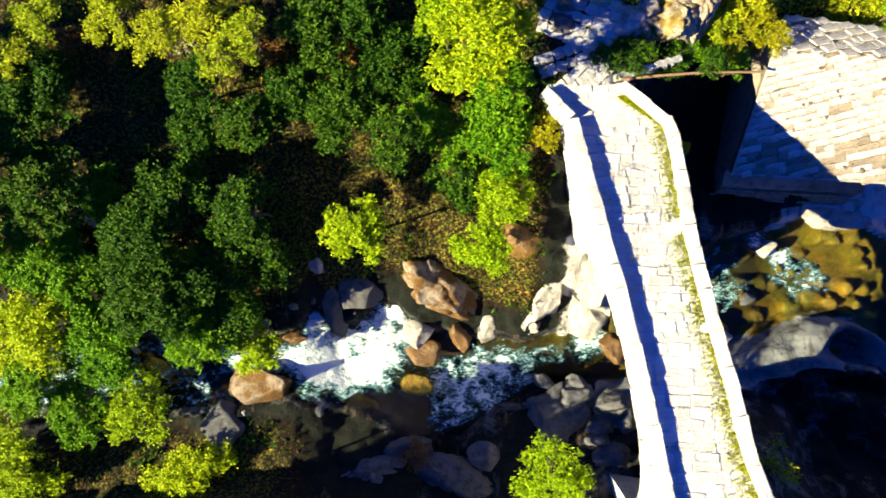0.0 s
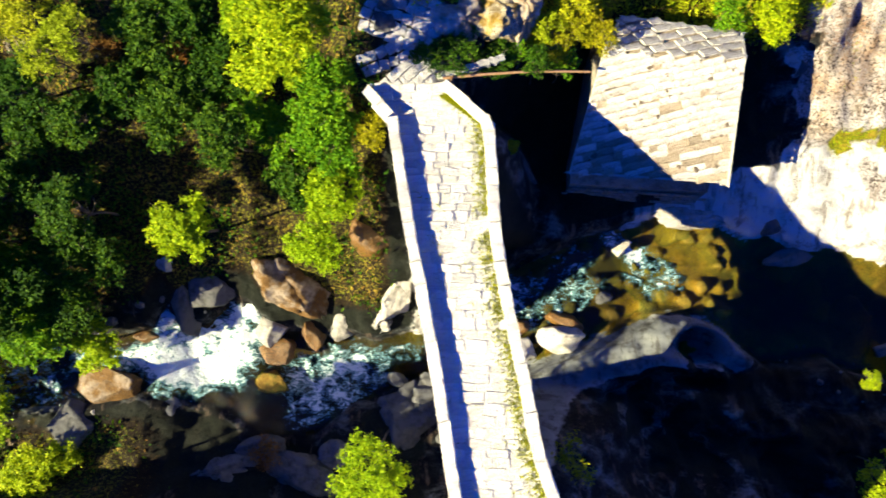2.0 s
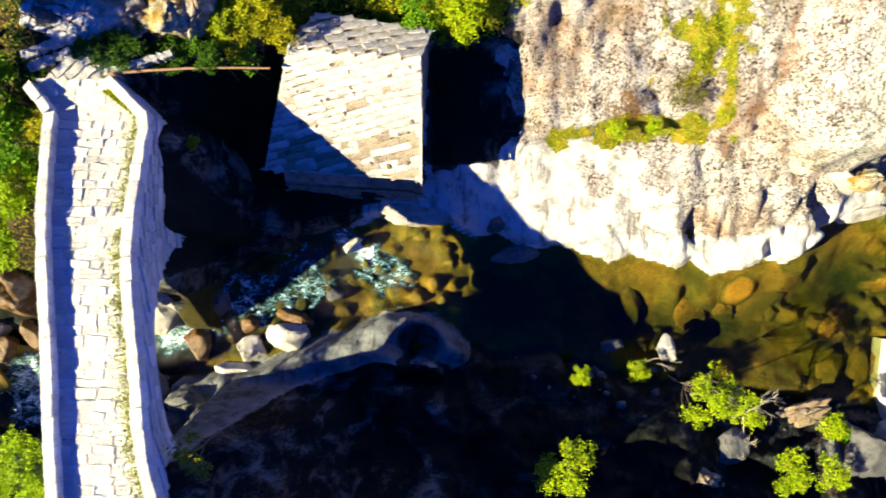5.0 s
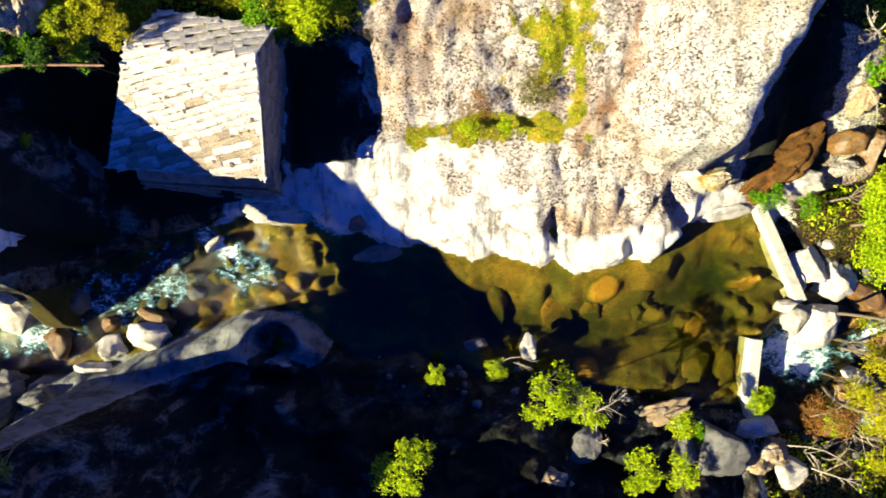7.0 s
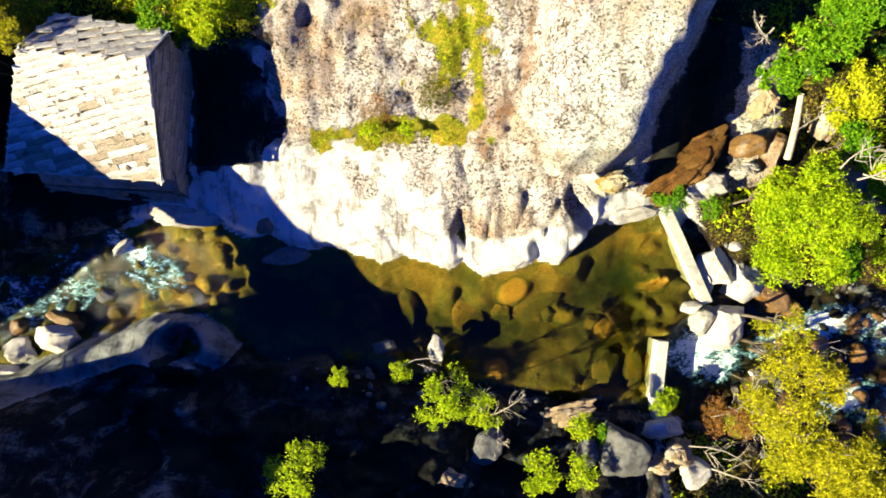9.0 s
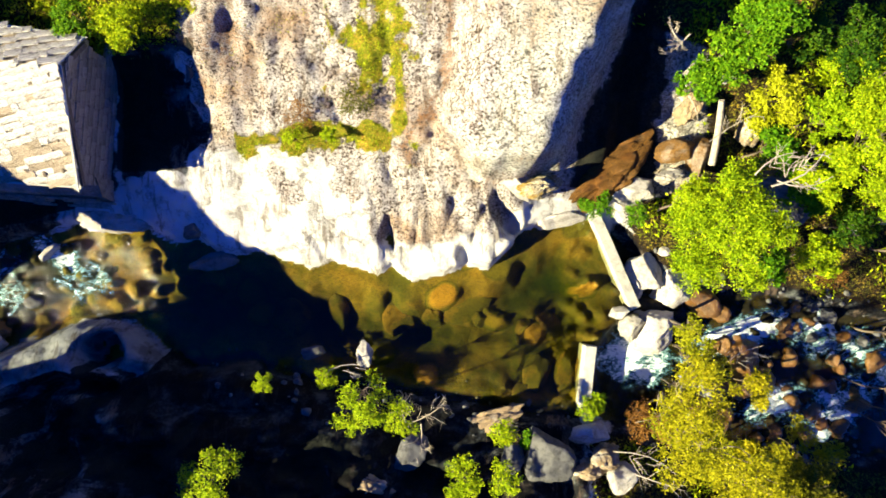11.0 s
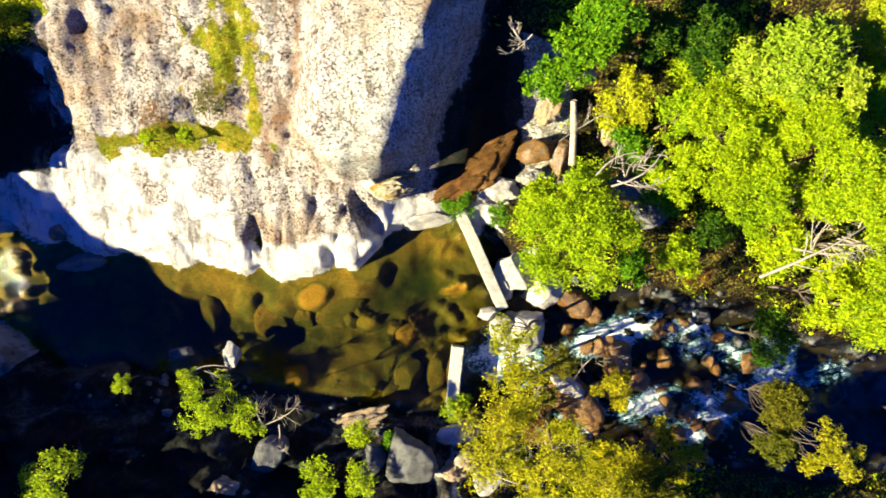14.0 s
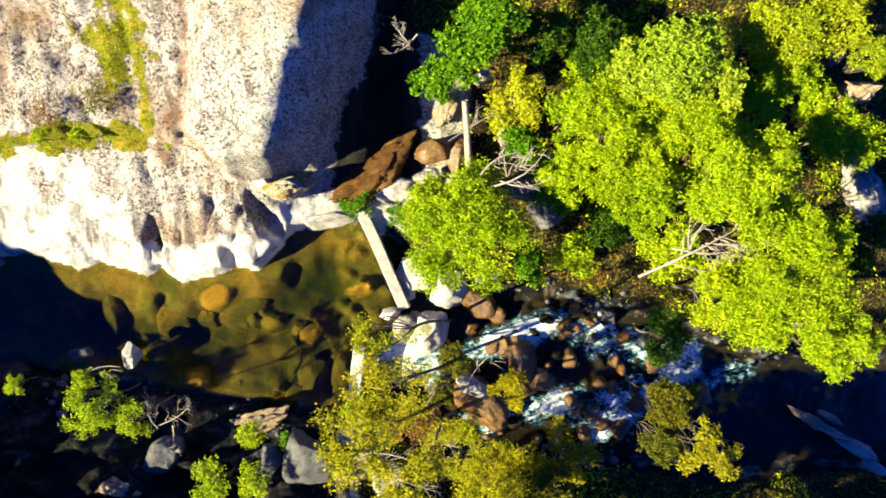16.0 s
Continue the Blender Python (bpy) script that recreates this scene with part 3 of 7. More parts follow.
    way = near(x, y, [(3.3, 4.2), (3.0, 5.3), (2.95, 6.0), (3.5, 7.2), (4.2, 9.5)], 1.35, 0.2) * smooth(3.8, 4.6, y)
    h = h * (1 - way) + (4.92 + 0.16 * (y - 5)) * way
    # under the arch
    under = smooth(2.2, 3.2, x) * (1 - smooth(7.5, 8.5, x)) * smooth(-9.5, -8.0, y) * (1 - smooth(-1.6, -0.8, y))
    h = np.where(np.maximum(dn, ds) > 0, h * (1 - under) + np.minimum(h, 0.9 + 0.12 * np.maximum(dn, ds)) * under, h)
    # unseen rock added under the arch, cutting off low sun on its northern side
    haunch = smooth(4.9, 5.3, x) * (1 - smooth(6.0, 6.4, x)) * smooth(-3.2, -2.9, y) * (1 - smooth(0.5, 1.5, y))
    h = h + haunch * np.clip(line(y, [(-3.2, 0.4), (-1.75, 2.6), (-1.2, 4.2), (0.0, 5.0), (3.0, 4.5)]) - h, 0, 9)
    # dark rock banked against the downstream face of the bridge, clear of the arch
    off = x - line(y, E_EDGE)
    high = line(y, DECK_Z)
    north_foot = smooth(0.0, 0.6, y) * (1 - smooth(4.6, 5.3, y)) * np.clip(high - line(y, [(0.5, 1.5), (3.2, 0.7), (4.5, 0.7)]) - 2.6 * np.maximum(off, 0) - h, 0, 9)
    south_foot = (1 - smooth(-5.7, -4.8, y)) * np.clip(high - 0.35 - 1.5 * np.maximum(off, 0) - h, 0, 9)
    h = h + smooth(-0.8, -0.4, off) * (1 - smooth(3.5, 4.5, off)) * (north_foot + south_foot) * (1 - 0.25 * np.abs(fbm(x * 1.5, y * 1.5, 3, 88)) * smooth(0.3, 0.8, off))
    # broken crag above the mill
    h = h + blob(x, y, 17.9, 7.5, 1.9, 1.3, 20, 0.5) * (0.25 + 0.9 * np.clip(0.2 - np.abs(fbm(x * 0.9 + 0.7 * y, y * 0.5 - 0.4 * x, 4, 93)), 0, 1))
    # smooth hump of rock that falls from the bridge towards the mill
    h = h + 0.7 * near(x, y, HUMP, 0.55, 0.9)
    return h


def masks(x, y, h):
    yn, ys = shores(x)
    dn, ds, lev = y - yn, ys - y, water_level(x, y)
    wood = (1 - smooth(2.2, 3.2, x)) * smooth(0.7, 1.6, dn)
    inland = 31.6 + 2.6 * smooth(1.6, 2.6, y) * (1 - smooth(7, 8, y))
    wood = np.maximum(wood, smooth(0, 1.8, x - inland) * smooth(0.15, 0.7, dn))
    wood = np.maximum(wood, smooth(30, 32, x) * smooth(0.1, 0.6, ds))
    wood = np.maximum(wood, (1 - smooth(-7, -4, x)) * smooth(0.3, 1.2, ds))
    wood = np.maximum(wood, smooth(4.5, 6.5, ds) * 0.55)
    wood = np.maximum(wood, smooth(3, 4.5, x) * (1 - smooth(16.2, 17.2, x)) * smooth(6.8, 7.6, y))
    grass = near(x, y, [(18.6, 3.75), (20.0, 3.95), (22.1, 4.15), (23.4, 4.05)], 0.36)
    for run, width in (([(23.2, 10.0), (23.4, 7.4)], 0.95), ([(23.4, 7.4), (23.85, 6.1)], 0.6), ([(23.85, 6.1), (24.1, 4.4)], 0.3)):
        grass = np.maximum(grass, near(x, y, run, width, 0.9))
    grass = np.maximum(grass, 0.8 * blob(x, y, 22.5, 5.5, 0.7, 0.35, 0, 0.6))
    grass = np.maximum(grass, near(x, y, [(20.2, 4.1), (20.9, 4.3)], 0.25))
    grass = np.maximum(grass, near(x, y, [(13.0, 8.4), (15.0, 8.0), (16.5, 9.0)], 0.9))
    grass = np.maximum(grass, blob(x, y, 8.4, 7.6, 1.8, 0.7, 10))
    grass = np.clip(grass + (grass > 0.02) * (1.6 * fbm(x * 1.3, y * 1.0, 4, 71) + 1.2 * fbm(x * 4.1, y * 3.1, 3, 72)) - 0.03, 0, 1)
    grass = np.maximum(grass, 0.8 * near(x, y + 0.25 * fbm(x * 1.5, y, 3, 74), [(18.4, 3.8), (19.6, 3.95), (20.6, 4.1), (22.1, 4.2), (23.6, 4.1), (24.6, 3.7)], 0.17, 0.6) * smooth(-0.35, 0.0, fbm(x * 1.2, y, 3, 75)))
    grass = np.maximum(grass, 0.42 * wood)
    ledge = line(x, [(17, 3.6), (18.2, 3.7), (20.1, 3.9), (22.1, 4.05), (23.9, 3.95), (25.2, 3.4), (27.2, 2.4), (29, 2.0)])
    lichen = np.maximum(smooth(-0.3, 0.3, y - ledge), smooth(22, 23.5, x) * smooth(0.6, 1.6, dn) * 0.75) * smooth(16, 17.5, x)
    lichen = np.maximum(lichen, smooth(6.0, 7.5, y))
    lichen = np.maximum(lichen, 0.8 * smooth(0.35, 0.75, (dn - 1.9) / 2.2 + 0.09 * (x - 21.5) + 1.1 * fbm(x * 0.9, y * 0.55, 4, 73)) * smooth(18.5, 19.5, x) * (1 - smooth(0.0, 0.3, y - ledge)))
    lichen = np.clip(lichen, 0.12, 0.95)
    pale = near(x, y, [(5.4, -5.5), (8.7, -4.3), (12.0, -3.2), (14.0, -3.3), (14.7, -3.5)], 0.85, 0.3)
    # shade put into the colour: south bank, below the bridge, western banks
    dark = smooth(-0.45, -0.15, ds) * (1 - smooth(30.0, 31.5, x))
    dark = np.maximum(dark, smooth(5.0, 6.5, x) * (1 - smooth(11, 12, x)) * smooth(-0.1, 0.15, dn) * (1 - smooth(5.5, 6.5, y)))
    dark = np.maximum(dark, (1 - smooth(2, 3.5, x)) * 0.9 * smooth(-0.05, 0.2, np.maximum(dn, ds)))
    # the cliff's shadow over the gully, painted dark
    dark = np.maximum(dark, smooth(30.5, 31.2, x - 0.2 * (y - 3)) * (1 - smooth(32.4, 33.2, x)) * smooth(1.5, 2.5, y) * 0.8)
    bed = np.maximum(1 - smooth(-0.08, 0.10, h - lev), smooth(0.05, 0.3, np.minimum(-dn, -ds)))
    # the mill's shadow on the ground, painted dark
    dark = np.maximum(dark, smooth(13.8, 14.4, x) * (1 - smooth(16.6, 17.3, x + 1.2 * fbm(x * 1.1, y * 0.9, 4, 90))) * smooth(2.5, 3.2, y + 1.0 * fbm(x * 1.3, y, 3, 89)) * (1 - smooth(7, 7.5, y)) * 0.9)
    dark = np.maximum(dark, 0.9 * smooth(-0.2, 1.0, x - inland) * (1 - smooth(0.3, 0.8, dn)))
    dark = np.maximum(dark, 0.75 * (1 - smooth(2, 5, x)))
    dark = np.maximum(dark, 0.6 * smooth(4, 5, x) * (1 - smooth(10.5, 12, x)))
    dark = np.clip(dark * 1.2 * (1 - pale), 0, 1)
    # deepest shade, put into the colour: below the bridge, east of the mill
    shade_black = smooth(5.6, 6.3, x) * (1 - smooth(13.0, 14.5, x)) * smooth(0.25, 0.8, dn) * (1 - smooth(6.3, 6.8, y)) * (1 - 0.8 * near(x, y, HUMP, 0.6, 0.7))
    shade_black = np.maximum(shade_black, smooth(13.6, 14.2, x) * (1 - smooth(15.8, 16.6, x + 1.2 * fbm(x * 1.1, y * 0.9, 4, 90))) * smooth(2.7, 3.2, y) * (1 - smooth(6.6, 7.2, y)))
    # shaded gully, hollows of the south bank and the western banks, likewise
    shade_black = np.maximum(shade_black, smooth(1.0, 2.2, x - line(y, [(2.5, 28.5), (4.7, 29.0), (7.0, 30.1), (9.0, 31.2), (12, 32.6)])) * (1 - smooth(33.0, 33.8, x)) * smooth(1.9, 2.5, y) * 0.85)
    shade_black = np.maximum(shade_black, smooth(0.9, 1.8, ds) * smooth(9, 11, x) * (1 - smooth(27, 29, x)) * 0.9 * smooth(0.11, 0.22, np.abs(fbm(x * 0.55 - 0.5 * y, y * 0.75 + 0.35 * x, 4, 57))))
    shade_black = np.maximum(shade_black, (1 - smooth(3.2, 4.6, x)) * smooth(0.0, 0.5, np.maximum(dn, ds)) * (0.8 - 0.5 * smooth(0.1, 0.4, fbm(x * 0.8, y * 0.8, 3, 99))))
    tint = cells((x + 0.35 * fbm(x * 1.2, y * 1.2, 2, 15)) * 0.75, (y + 0.35 * fbm(x * 1.2, y * 1.2, 2, 16)) * 0.85, 3)
    tone = np.where(tint[1] > 0.4, (tint[1] - 0.4) / 0.6, 0.0) * (1 - smooth(0.3, 0.6, tint[0]))
    return dict(ridge=np.maximum(pale, smooth(-0.3, 0.1, ds) * smooth(14, 15, x) * (1 - smooth(26, 28, x))), tone=tone, shade_black=shade_black, soil=wood, grass=grass, lichen=lichen, bed=bed, dark=dark, rust=0.5 * blob(x, y, 18.0, 7.4, 1.5, 1.2, 30, 0.8) + 0.6 * near(x + 1.3 * fbm(x * 0.8, y * 0.8, 4, 62), y, [(24.6, 3.2), (25.4, 6.0), (26.4, 11)], 0.3, 0.95) * smooth(2.5, 3.2, y), pale=smooth(25.5, 27, x - 0.25 * (y - 3)) * smooth(2, 3, y) * 0.75)


def spread(a, b, step, far):
    """Even steps from a to b, then wider and wider ones out to far."""
    inner = np.arange(a, b + step / 2, step)
    outer, s = [], step
    while sum(outer) < far:
        s *= 1.25
        outer.append(s)
    run = np.cumsum(outer)
    return np.concatenate([(a - run)[::-1], inner, b + run])


def grid_mesh(name, xs, ys, z, keep, material):
    X, Y = np.meshgrid(xs, ys)
    co = np.stack([X, Y, z], -1).reshape(-1, 3)
    nx, ny = len(xs), len(ys)
    i = (np.arange(ny - 1)[:, None] * nx + np.arange(nx - 1)[None]).ravel()
    quads = np.stack([i, i + 1, i + 1 + nx, i + nx], -1)
    if keep is not None:
        quads = quads[keep.reshape(-1)[quads].all(1)]
        used = np.unique(quads)
        back = np.zeros(len(co), int)
        back[used] = np.arange(len(used))
        co, quads = co[used], back[quads]
    else:
        used = np.arange(len(co))
    me = bpy.data.meshes.new(name)
    me.vertices.add(len(co))
    me.vertices.foreach_set("co", co.ravel())
    me.loops.add(4 * len(quads))
    me.loops.foreach_set("vertex_index", quads.ravel())
    me.polygons.add(len(quads))
    me.polygons.foreach_set("loop_start", np.arange(len(quads)) * 4)
    me.polygons.foreach_set("use_smooth", np.ones(len(quads), bool))
    me.update(calc_edges=True)
    me.materials.append(material)
    return new(name, me), used


def set_attr(ob, name, values):
    a = ob.data.attributes.new(name, "FLOAT", "POINT")
    a.data.foreach_set("value", np.asarray(values, np.float32).ravel())


xs, ys_ = spread(-18, 54, 0.115, 500), spread(-11, 11, 0.115, 500)
GX, GY = np.meshgrid(xs, ys_)
GZ = land(GX, GY)
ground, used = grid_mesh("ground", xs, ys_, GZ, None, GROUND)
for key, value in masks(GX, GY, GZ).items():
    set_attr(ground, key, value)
tagged(ground, "granite river gorge with worn slabs, soil and grass", "ground", kind="structure")

# ---- the river ----
wx, wy = np.arange(-40, 80, 0.16), np.arange(-12, 6, 0.16)
WX, WY = np.meshgrid(wx, wy)
lev = water_level(WX, WY)
yn, ysh = shores(WX)
RAPIDS = [(-4.3, -3.9, 2.3, 1.3, 8, 1.2), (-7.2, -4.0, 1.6, 0.5, 8, 0.9), (-2.6, -2.9, 1.4, 1.2, 20, 0.95), (-5.4, -2.4, 0.4, 0.7, 0, 0.9), (0.3, -4.9, 2.1, 1.4, 25, 0.72), (-0.6, -6.0, 1.0, 0.7, 0, 0.7), (2.6, -4.0, 1.2, 0.5, 15, 0.6),
          (5.2, -3.1, 1.3, 0.8, 25, 0.8), (6.7, -1.9, 1.4, 0.8, 35, 0.6), (8.6, -0.8, 1.7, 0.7, 28, 0.45), (11.3, 0.0, 1.3, 0.45, -40, 0.85), (12.4, -1.0, 1.1, 0.7, 0, 0.6), (8.9, -2.0, 1.7, 0.55, 28, 0.62),
          (32.9, -4.1, 1.5, 0.95, -10, 1.0), (37.0, -3.2, 2.2, 0.6, 20, 1.2), (35.8, -6.0, 0.9, 1.0, 30, 1.0), (40.6, -3.2, 1.8, 1.0, -20, 0.85), (40.8, -6.2, 2.0, 1.0, 30, 0.88), (38.4, -5.9, 1.3, 0.6, 20, 0.9), (43.5, -4.4, 1.3, 0.9, 60, 0.8), (45.5, -4.9, 1.2, 0.5, 20, 0.5), (-12, -4.5, 5, 1.6, 0, 0.45)]
foam = np.zeros(WX.shape)
for cx, cy, rx, ry, turn, power in RAPIDS:
    foam = np.maximum(foam, power * blob(WX, WY, cx, cy, rx, ry, turn, 0.5))
calm = smooth(14.0, 16.5, WX) * (1 - smooth(0.0, 0.3, WX - line(WY, DAM_LINE)))
churn = (1 - calm) * 0.10
lev = lev + (churn + 0.12 * np.clip(foam, 0, 1)) * fbm(WX * 1.7, WY * 1.7, 4, 31)
river, used = grid_mesh("water", wx, wy, lev, (WY < yn + 0.7) & (WY > ysh - 0.7), WATER)
set_attr(river, "foam", np.clip(foam, 0, 1.3).ravel()[used])
set_attr(river, "rough", np.clip(1 - calm, 0, 1).ravel()[used])
bed_depth = np.clip((lev - land(WX, WY)) / 0.95, 0, 1) ** 0.9
set_attr(river, "deep", bed_depth.ravel()[used])
river.visible_shadow = False
tagged(river, "clear green-brown mountain river with white rapids", "water", kind="structure")


def ground_z(x, y):
    return float(land(np.array([float(x)]), np.array([float(y)]))[0])


# ---- stone pieces ----
def block_mesh(name, sx, sy, sz, material, worn=0.12, seed=0):
    """A hewn stone, centred in plan with its foot at 0, with worn corners."""
    rnd = random.Random(seed)
    bm = bmesh.new()
    bmesh.ops.create_cube(bm, size=1.0)
    bmesh.ops.translate(bm, verts=bm.verts, vec=(0, 0, 0.5))
    bmesh.ops.scale(bm, verts=bm.verts, vec=(sx, sy, sz))
    e = [e for e in bm.edges if (e.verts[0].co.z + e.verts[1].co.z) > 0.9 * sz]
    bmesh.ops.bevel(bm, geom=e, offset=min(sx, sy, sz) * worn, segments=1, affect="EDGES")
    for v in bm.verts:
        v.co.x += rnd.uniform(-1, 1) * 0.05 * sx
        v.co.y += rnd.uniform(-1, 1) * 0.05 * sy
        if v.co.z > 0.01:
            v.co.z += rnd.uniform(-1, 1) * 0.06 * sz
    me = bpy.data.meshes.new(name)
    bm.to_mesh(me)
    bm.free()
    me.materials.append(material)
    return me


def piece(name, me, m, parent):
    ob = new(name, me)
    ob.parent = parent
    ob.matrix_basis = m
    return ob


# ---- the bridge ----
CROWN_Z = 6.75
Y_WEST, A_WEST, R_WEST = -3.9, 4.0, 3.4
Y_EAST, A_EAST, R_EAST = -4.0, 4.3, 4.3
PAR_W, PAR_H = 0.30, 0.25
bridge = thing("stone_bridge", (5, -2, 0), "old humpbacked granite bridge with low parapets", "bridge")
INV = Matrix.Translation((-5, 2, 0))


def at_bridge(m):
    return INV @ m


def deck_z(y):
    return float(line(y, DECK_Z))


def bridge_body():
    """Fill, spandrel walls and barrel in one solid, cut by an arch that splays downstream."""
    verts, faces = [], []
    steps = [("pier", d) for d in np.arange(10.0, 0.0, -0.25)] + [("arch", a) for a in range(-90, 91, 6)] + [("pier", -d) for d in np.arange(0.25, 9.0, 0.25)]
    for kind, v in steps:
        section = []
        for edge, mid_y, half, r, inset in ((W_EDGE, Y_WEST, A_WEST, R_WEST, 0.02), (E_EDGE, Y_EAST, A_EAST, R_EAST, -0.02)):
            if kind == "arch":
                y, z = mid_y + half * math.sin(radians(v)), CROWN_Z - r + r * math.cos(radians(v))
            else:
                y, z = mid_y - math.copysign(half, v) - v, -1.0
            y = min(y, 4.6 if edge is W_EDGE else 5.0)
            section.append((float(line(y, edge)) + inset, y, z, deck_z(y) - 0.012))
        (wx_, wy_, wz, wd), (ex_, ey_, ez, ed) = section
        if kind == "arch" and v == -90:
            verts += [(wx_, wy_ - 0.001, -1.0), (ex_, ey_ - 0.001, -1.0), (ex_, ey_ - 0.001, ed), (wx_, wy_ - 0.001, wd)]
        verts += [(wx_, wy_, wz), (ex_, ey_, ez), (ex_, ey_, ed), (wx_, wy_, wd)]
        if kind == "arch" and v == 90:
            verts += [(wx_, wy_ + 0.001, -1.0), (ex_, ey_ + 0.001, -1.0), (ex_, ey_ + 0.001, ed), (wx_, wy_ + 0.001, wd)]
    n = len(verts) // 4
    for i in range(n - 1):
        a, b = 4 * i, 4 * i + 4
        for k in range(4):
            l = (k + 1) % 4
            faces.append((a + k, a + l, b + l, b + k))
    faces += [(3, 2, 1, 0), (4 * n - 4, 4 * n - 3, 4 * n - 2, 4 * n - 1)]
    return mesh_ob("wall", [(x - 5, y + 2, z) for x, y, z in verts], faces, STONE, bridge, flat=True)


bridge_body()


def along(edge, y0, y1, step, rnd):
    """Pieces of uneven length along an edge: middle, length, heading."""
    y = y0
    while y > y1:
        s = step * rnd.uniform(0.75, 1.3)
        a = Vector((float(line(y, edge)), y, 0))
        b = Vector((float(line(y - s, edge)), y - s, 0))
        yield (a + b) / 2, (b - a).length, math.degrees(math.atan2(b.y - a.y, b.x - a.x)), math.degrees(math.atan2(deck_z(y - s) - deck_z(y), s))
        y -= s


def parapets():
    rnd = random.Random(4)
    shapes = [block_mesh("parapet_stone", 1.0, PAR_W, PAR_H + 0.12, STONE, 0.07, k) for k in range(6)]
    for edge, y0, side in ((W_EDGE, 4.55, 1), (E_EDGE, 4.95, -1)):
        for mid, length, turn, rise in along(edge, y0, -13.0, 0.5, rnd):
            inward = Matrix.Rotation(radians(turn), 4, "Z") @ Vector((0, side * PAR_W / 2, 0))
            p = mid + inward
            z = deck_z(mid.y) - 0.12
            m = Matrix.Translation((p.x, p.y, z)) @ Matrix.Rotation(radians(turn), 4, "Z") @ Matrix.Rotation(radians(-rise), 4, "Y") @ Matrix.Diagonal((length * 1.04, rnd.uniform(0.97, 1.03), rnd.uniform(0.97, 1.03), 1))
            piece("parapet_stone", rnd.choice(shapes), at_bridge(m), bridge)


parapets()


def paving():
    rnd = random.Random(11)
    shapes = [block_mesh("paving_stone", 1.0, 1.0, 0.12, STONE, 0.3, 20 + k) for k in range(8)]
    y = 4.9
    while y > -8.5:
        s = rnd.uniform(0.19, 0.34)
        w, e = float(line(y - s / 2, W_EDGE)) + PAR_W, float(line(y - s / 2, E_EDGE)) - PAR_W
        x, rise = w + rnd.uniform(-0.2, 0), math.degrees(math.atan2(deck_z(y - s) - deck_z(y), s))
        while x < e:
            l = rnd.uniform(0.26, 0.62)
            l = min(l, e - x + 0.05)
            if l > 0.1:
                m = Matrix.Translation((x + l / 2, y - s / 2, deck_z(y - s / 2) - 0.112 + rnd.uniform(-0.02, 0.015))) @ Matrix.Rotation(radians(-rise + rnd.uniform(-5, 5)), 4, "X") @ Matrix.Rotation(radians(rnd.uniform(-5, 5)), 4, "Y") @ Matrix.Rotation(radians(rnd.uniform(-8, 8)), 4, "Z") @ Matrix.Diagonal((l * rnd.uniform(0.9, 1.06), s * rnd.uniform(0.88, 1.08), 1, 1))
                piece("paving_stone", rnd.choice(shapes), at_bridge(m), bridge)
            x += l
        y -= s


paving()

# ---- the water mill ----
MILL_SW, MILL_SE, MILL_NE, MILL_NW = Vector((8.95, 2.75, 0)), Vector((13.62, 2.42, 0)), Vector((13.95, 6.75, 0)), Vector((9.75, 7.3, 0))
RIDGE_W, RIDGE_E = Vector((9.64, 6.24, 3.75)), Vector((13.81, 5.8, 4.2))
EAVE_SW, EAVE_SE = Vector((8.70, 2.52, 2.94)), Vector((13.80, 2.18, 2.94))
EAVE_NW, EAVE_NE = Vector((10.35, 7.55, 3.05)), Vector((14.1, 6.9, 3.3))
mill = thing("water_mill", (11.4, 4.6, 0.5), "small rubble-stone water mill with a stone slab roof", "mill")
MINV = Matrix.Translation((-11.4, -4.6, -0.5))


def mill_wall(a, b, top_a, top_b, peak=None):
    """One wall of rubble, 0.45 m thick, from the rock up to the roof."""
    d = (b - a).normalized()
    inn = Vector((-d.y, d.x, 0)) * 0.45
    tops = [(0.0, top_a)] + ([peak] if peak else []) + [(1.0, top_b)]
    n = len(tops)
    verts = []
    for off in (Vector((0, 0, 0)), inn):
        verts += [a + off, b + off]
        verts += [a + (b - a) * t + off + Vector((0, 0, z)) for t, z in reversed(tops)]
    k = n + 2
    verts = [MINV @ (v + Vector((0, 0, -0.6 if v.z == 0 else 0))) for v in verts]
    faces = [tuple(range(k)), tuple(range(2 * k - 1, k - 1, -1))] + [(i, i + k, (i + 1) % k + k, (i + 1) % k) for i in range(k)]
    return mesh_ob("wall", verts, faces, MILL_STONE, mill, flat=True)



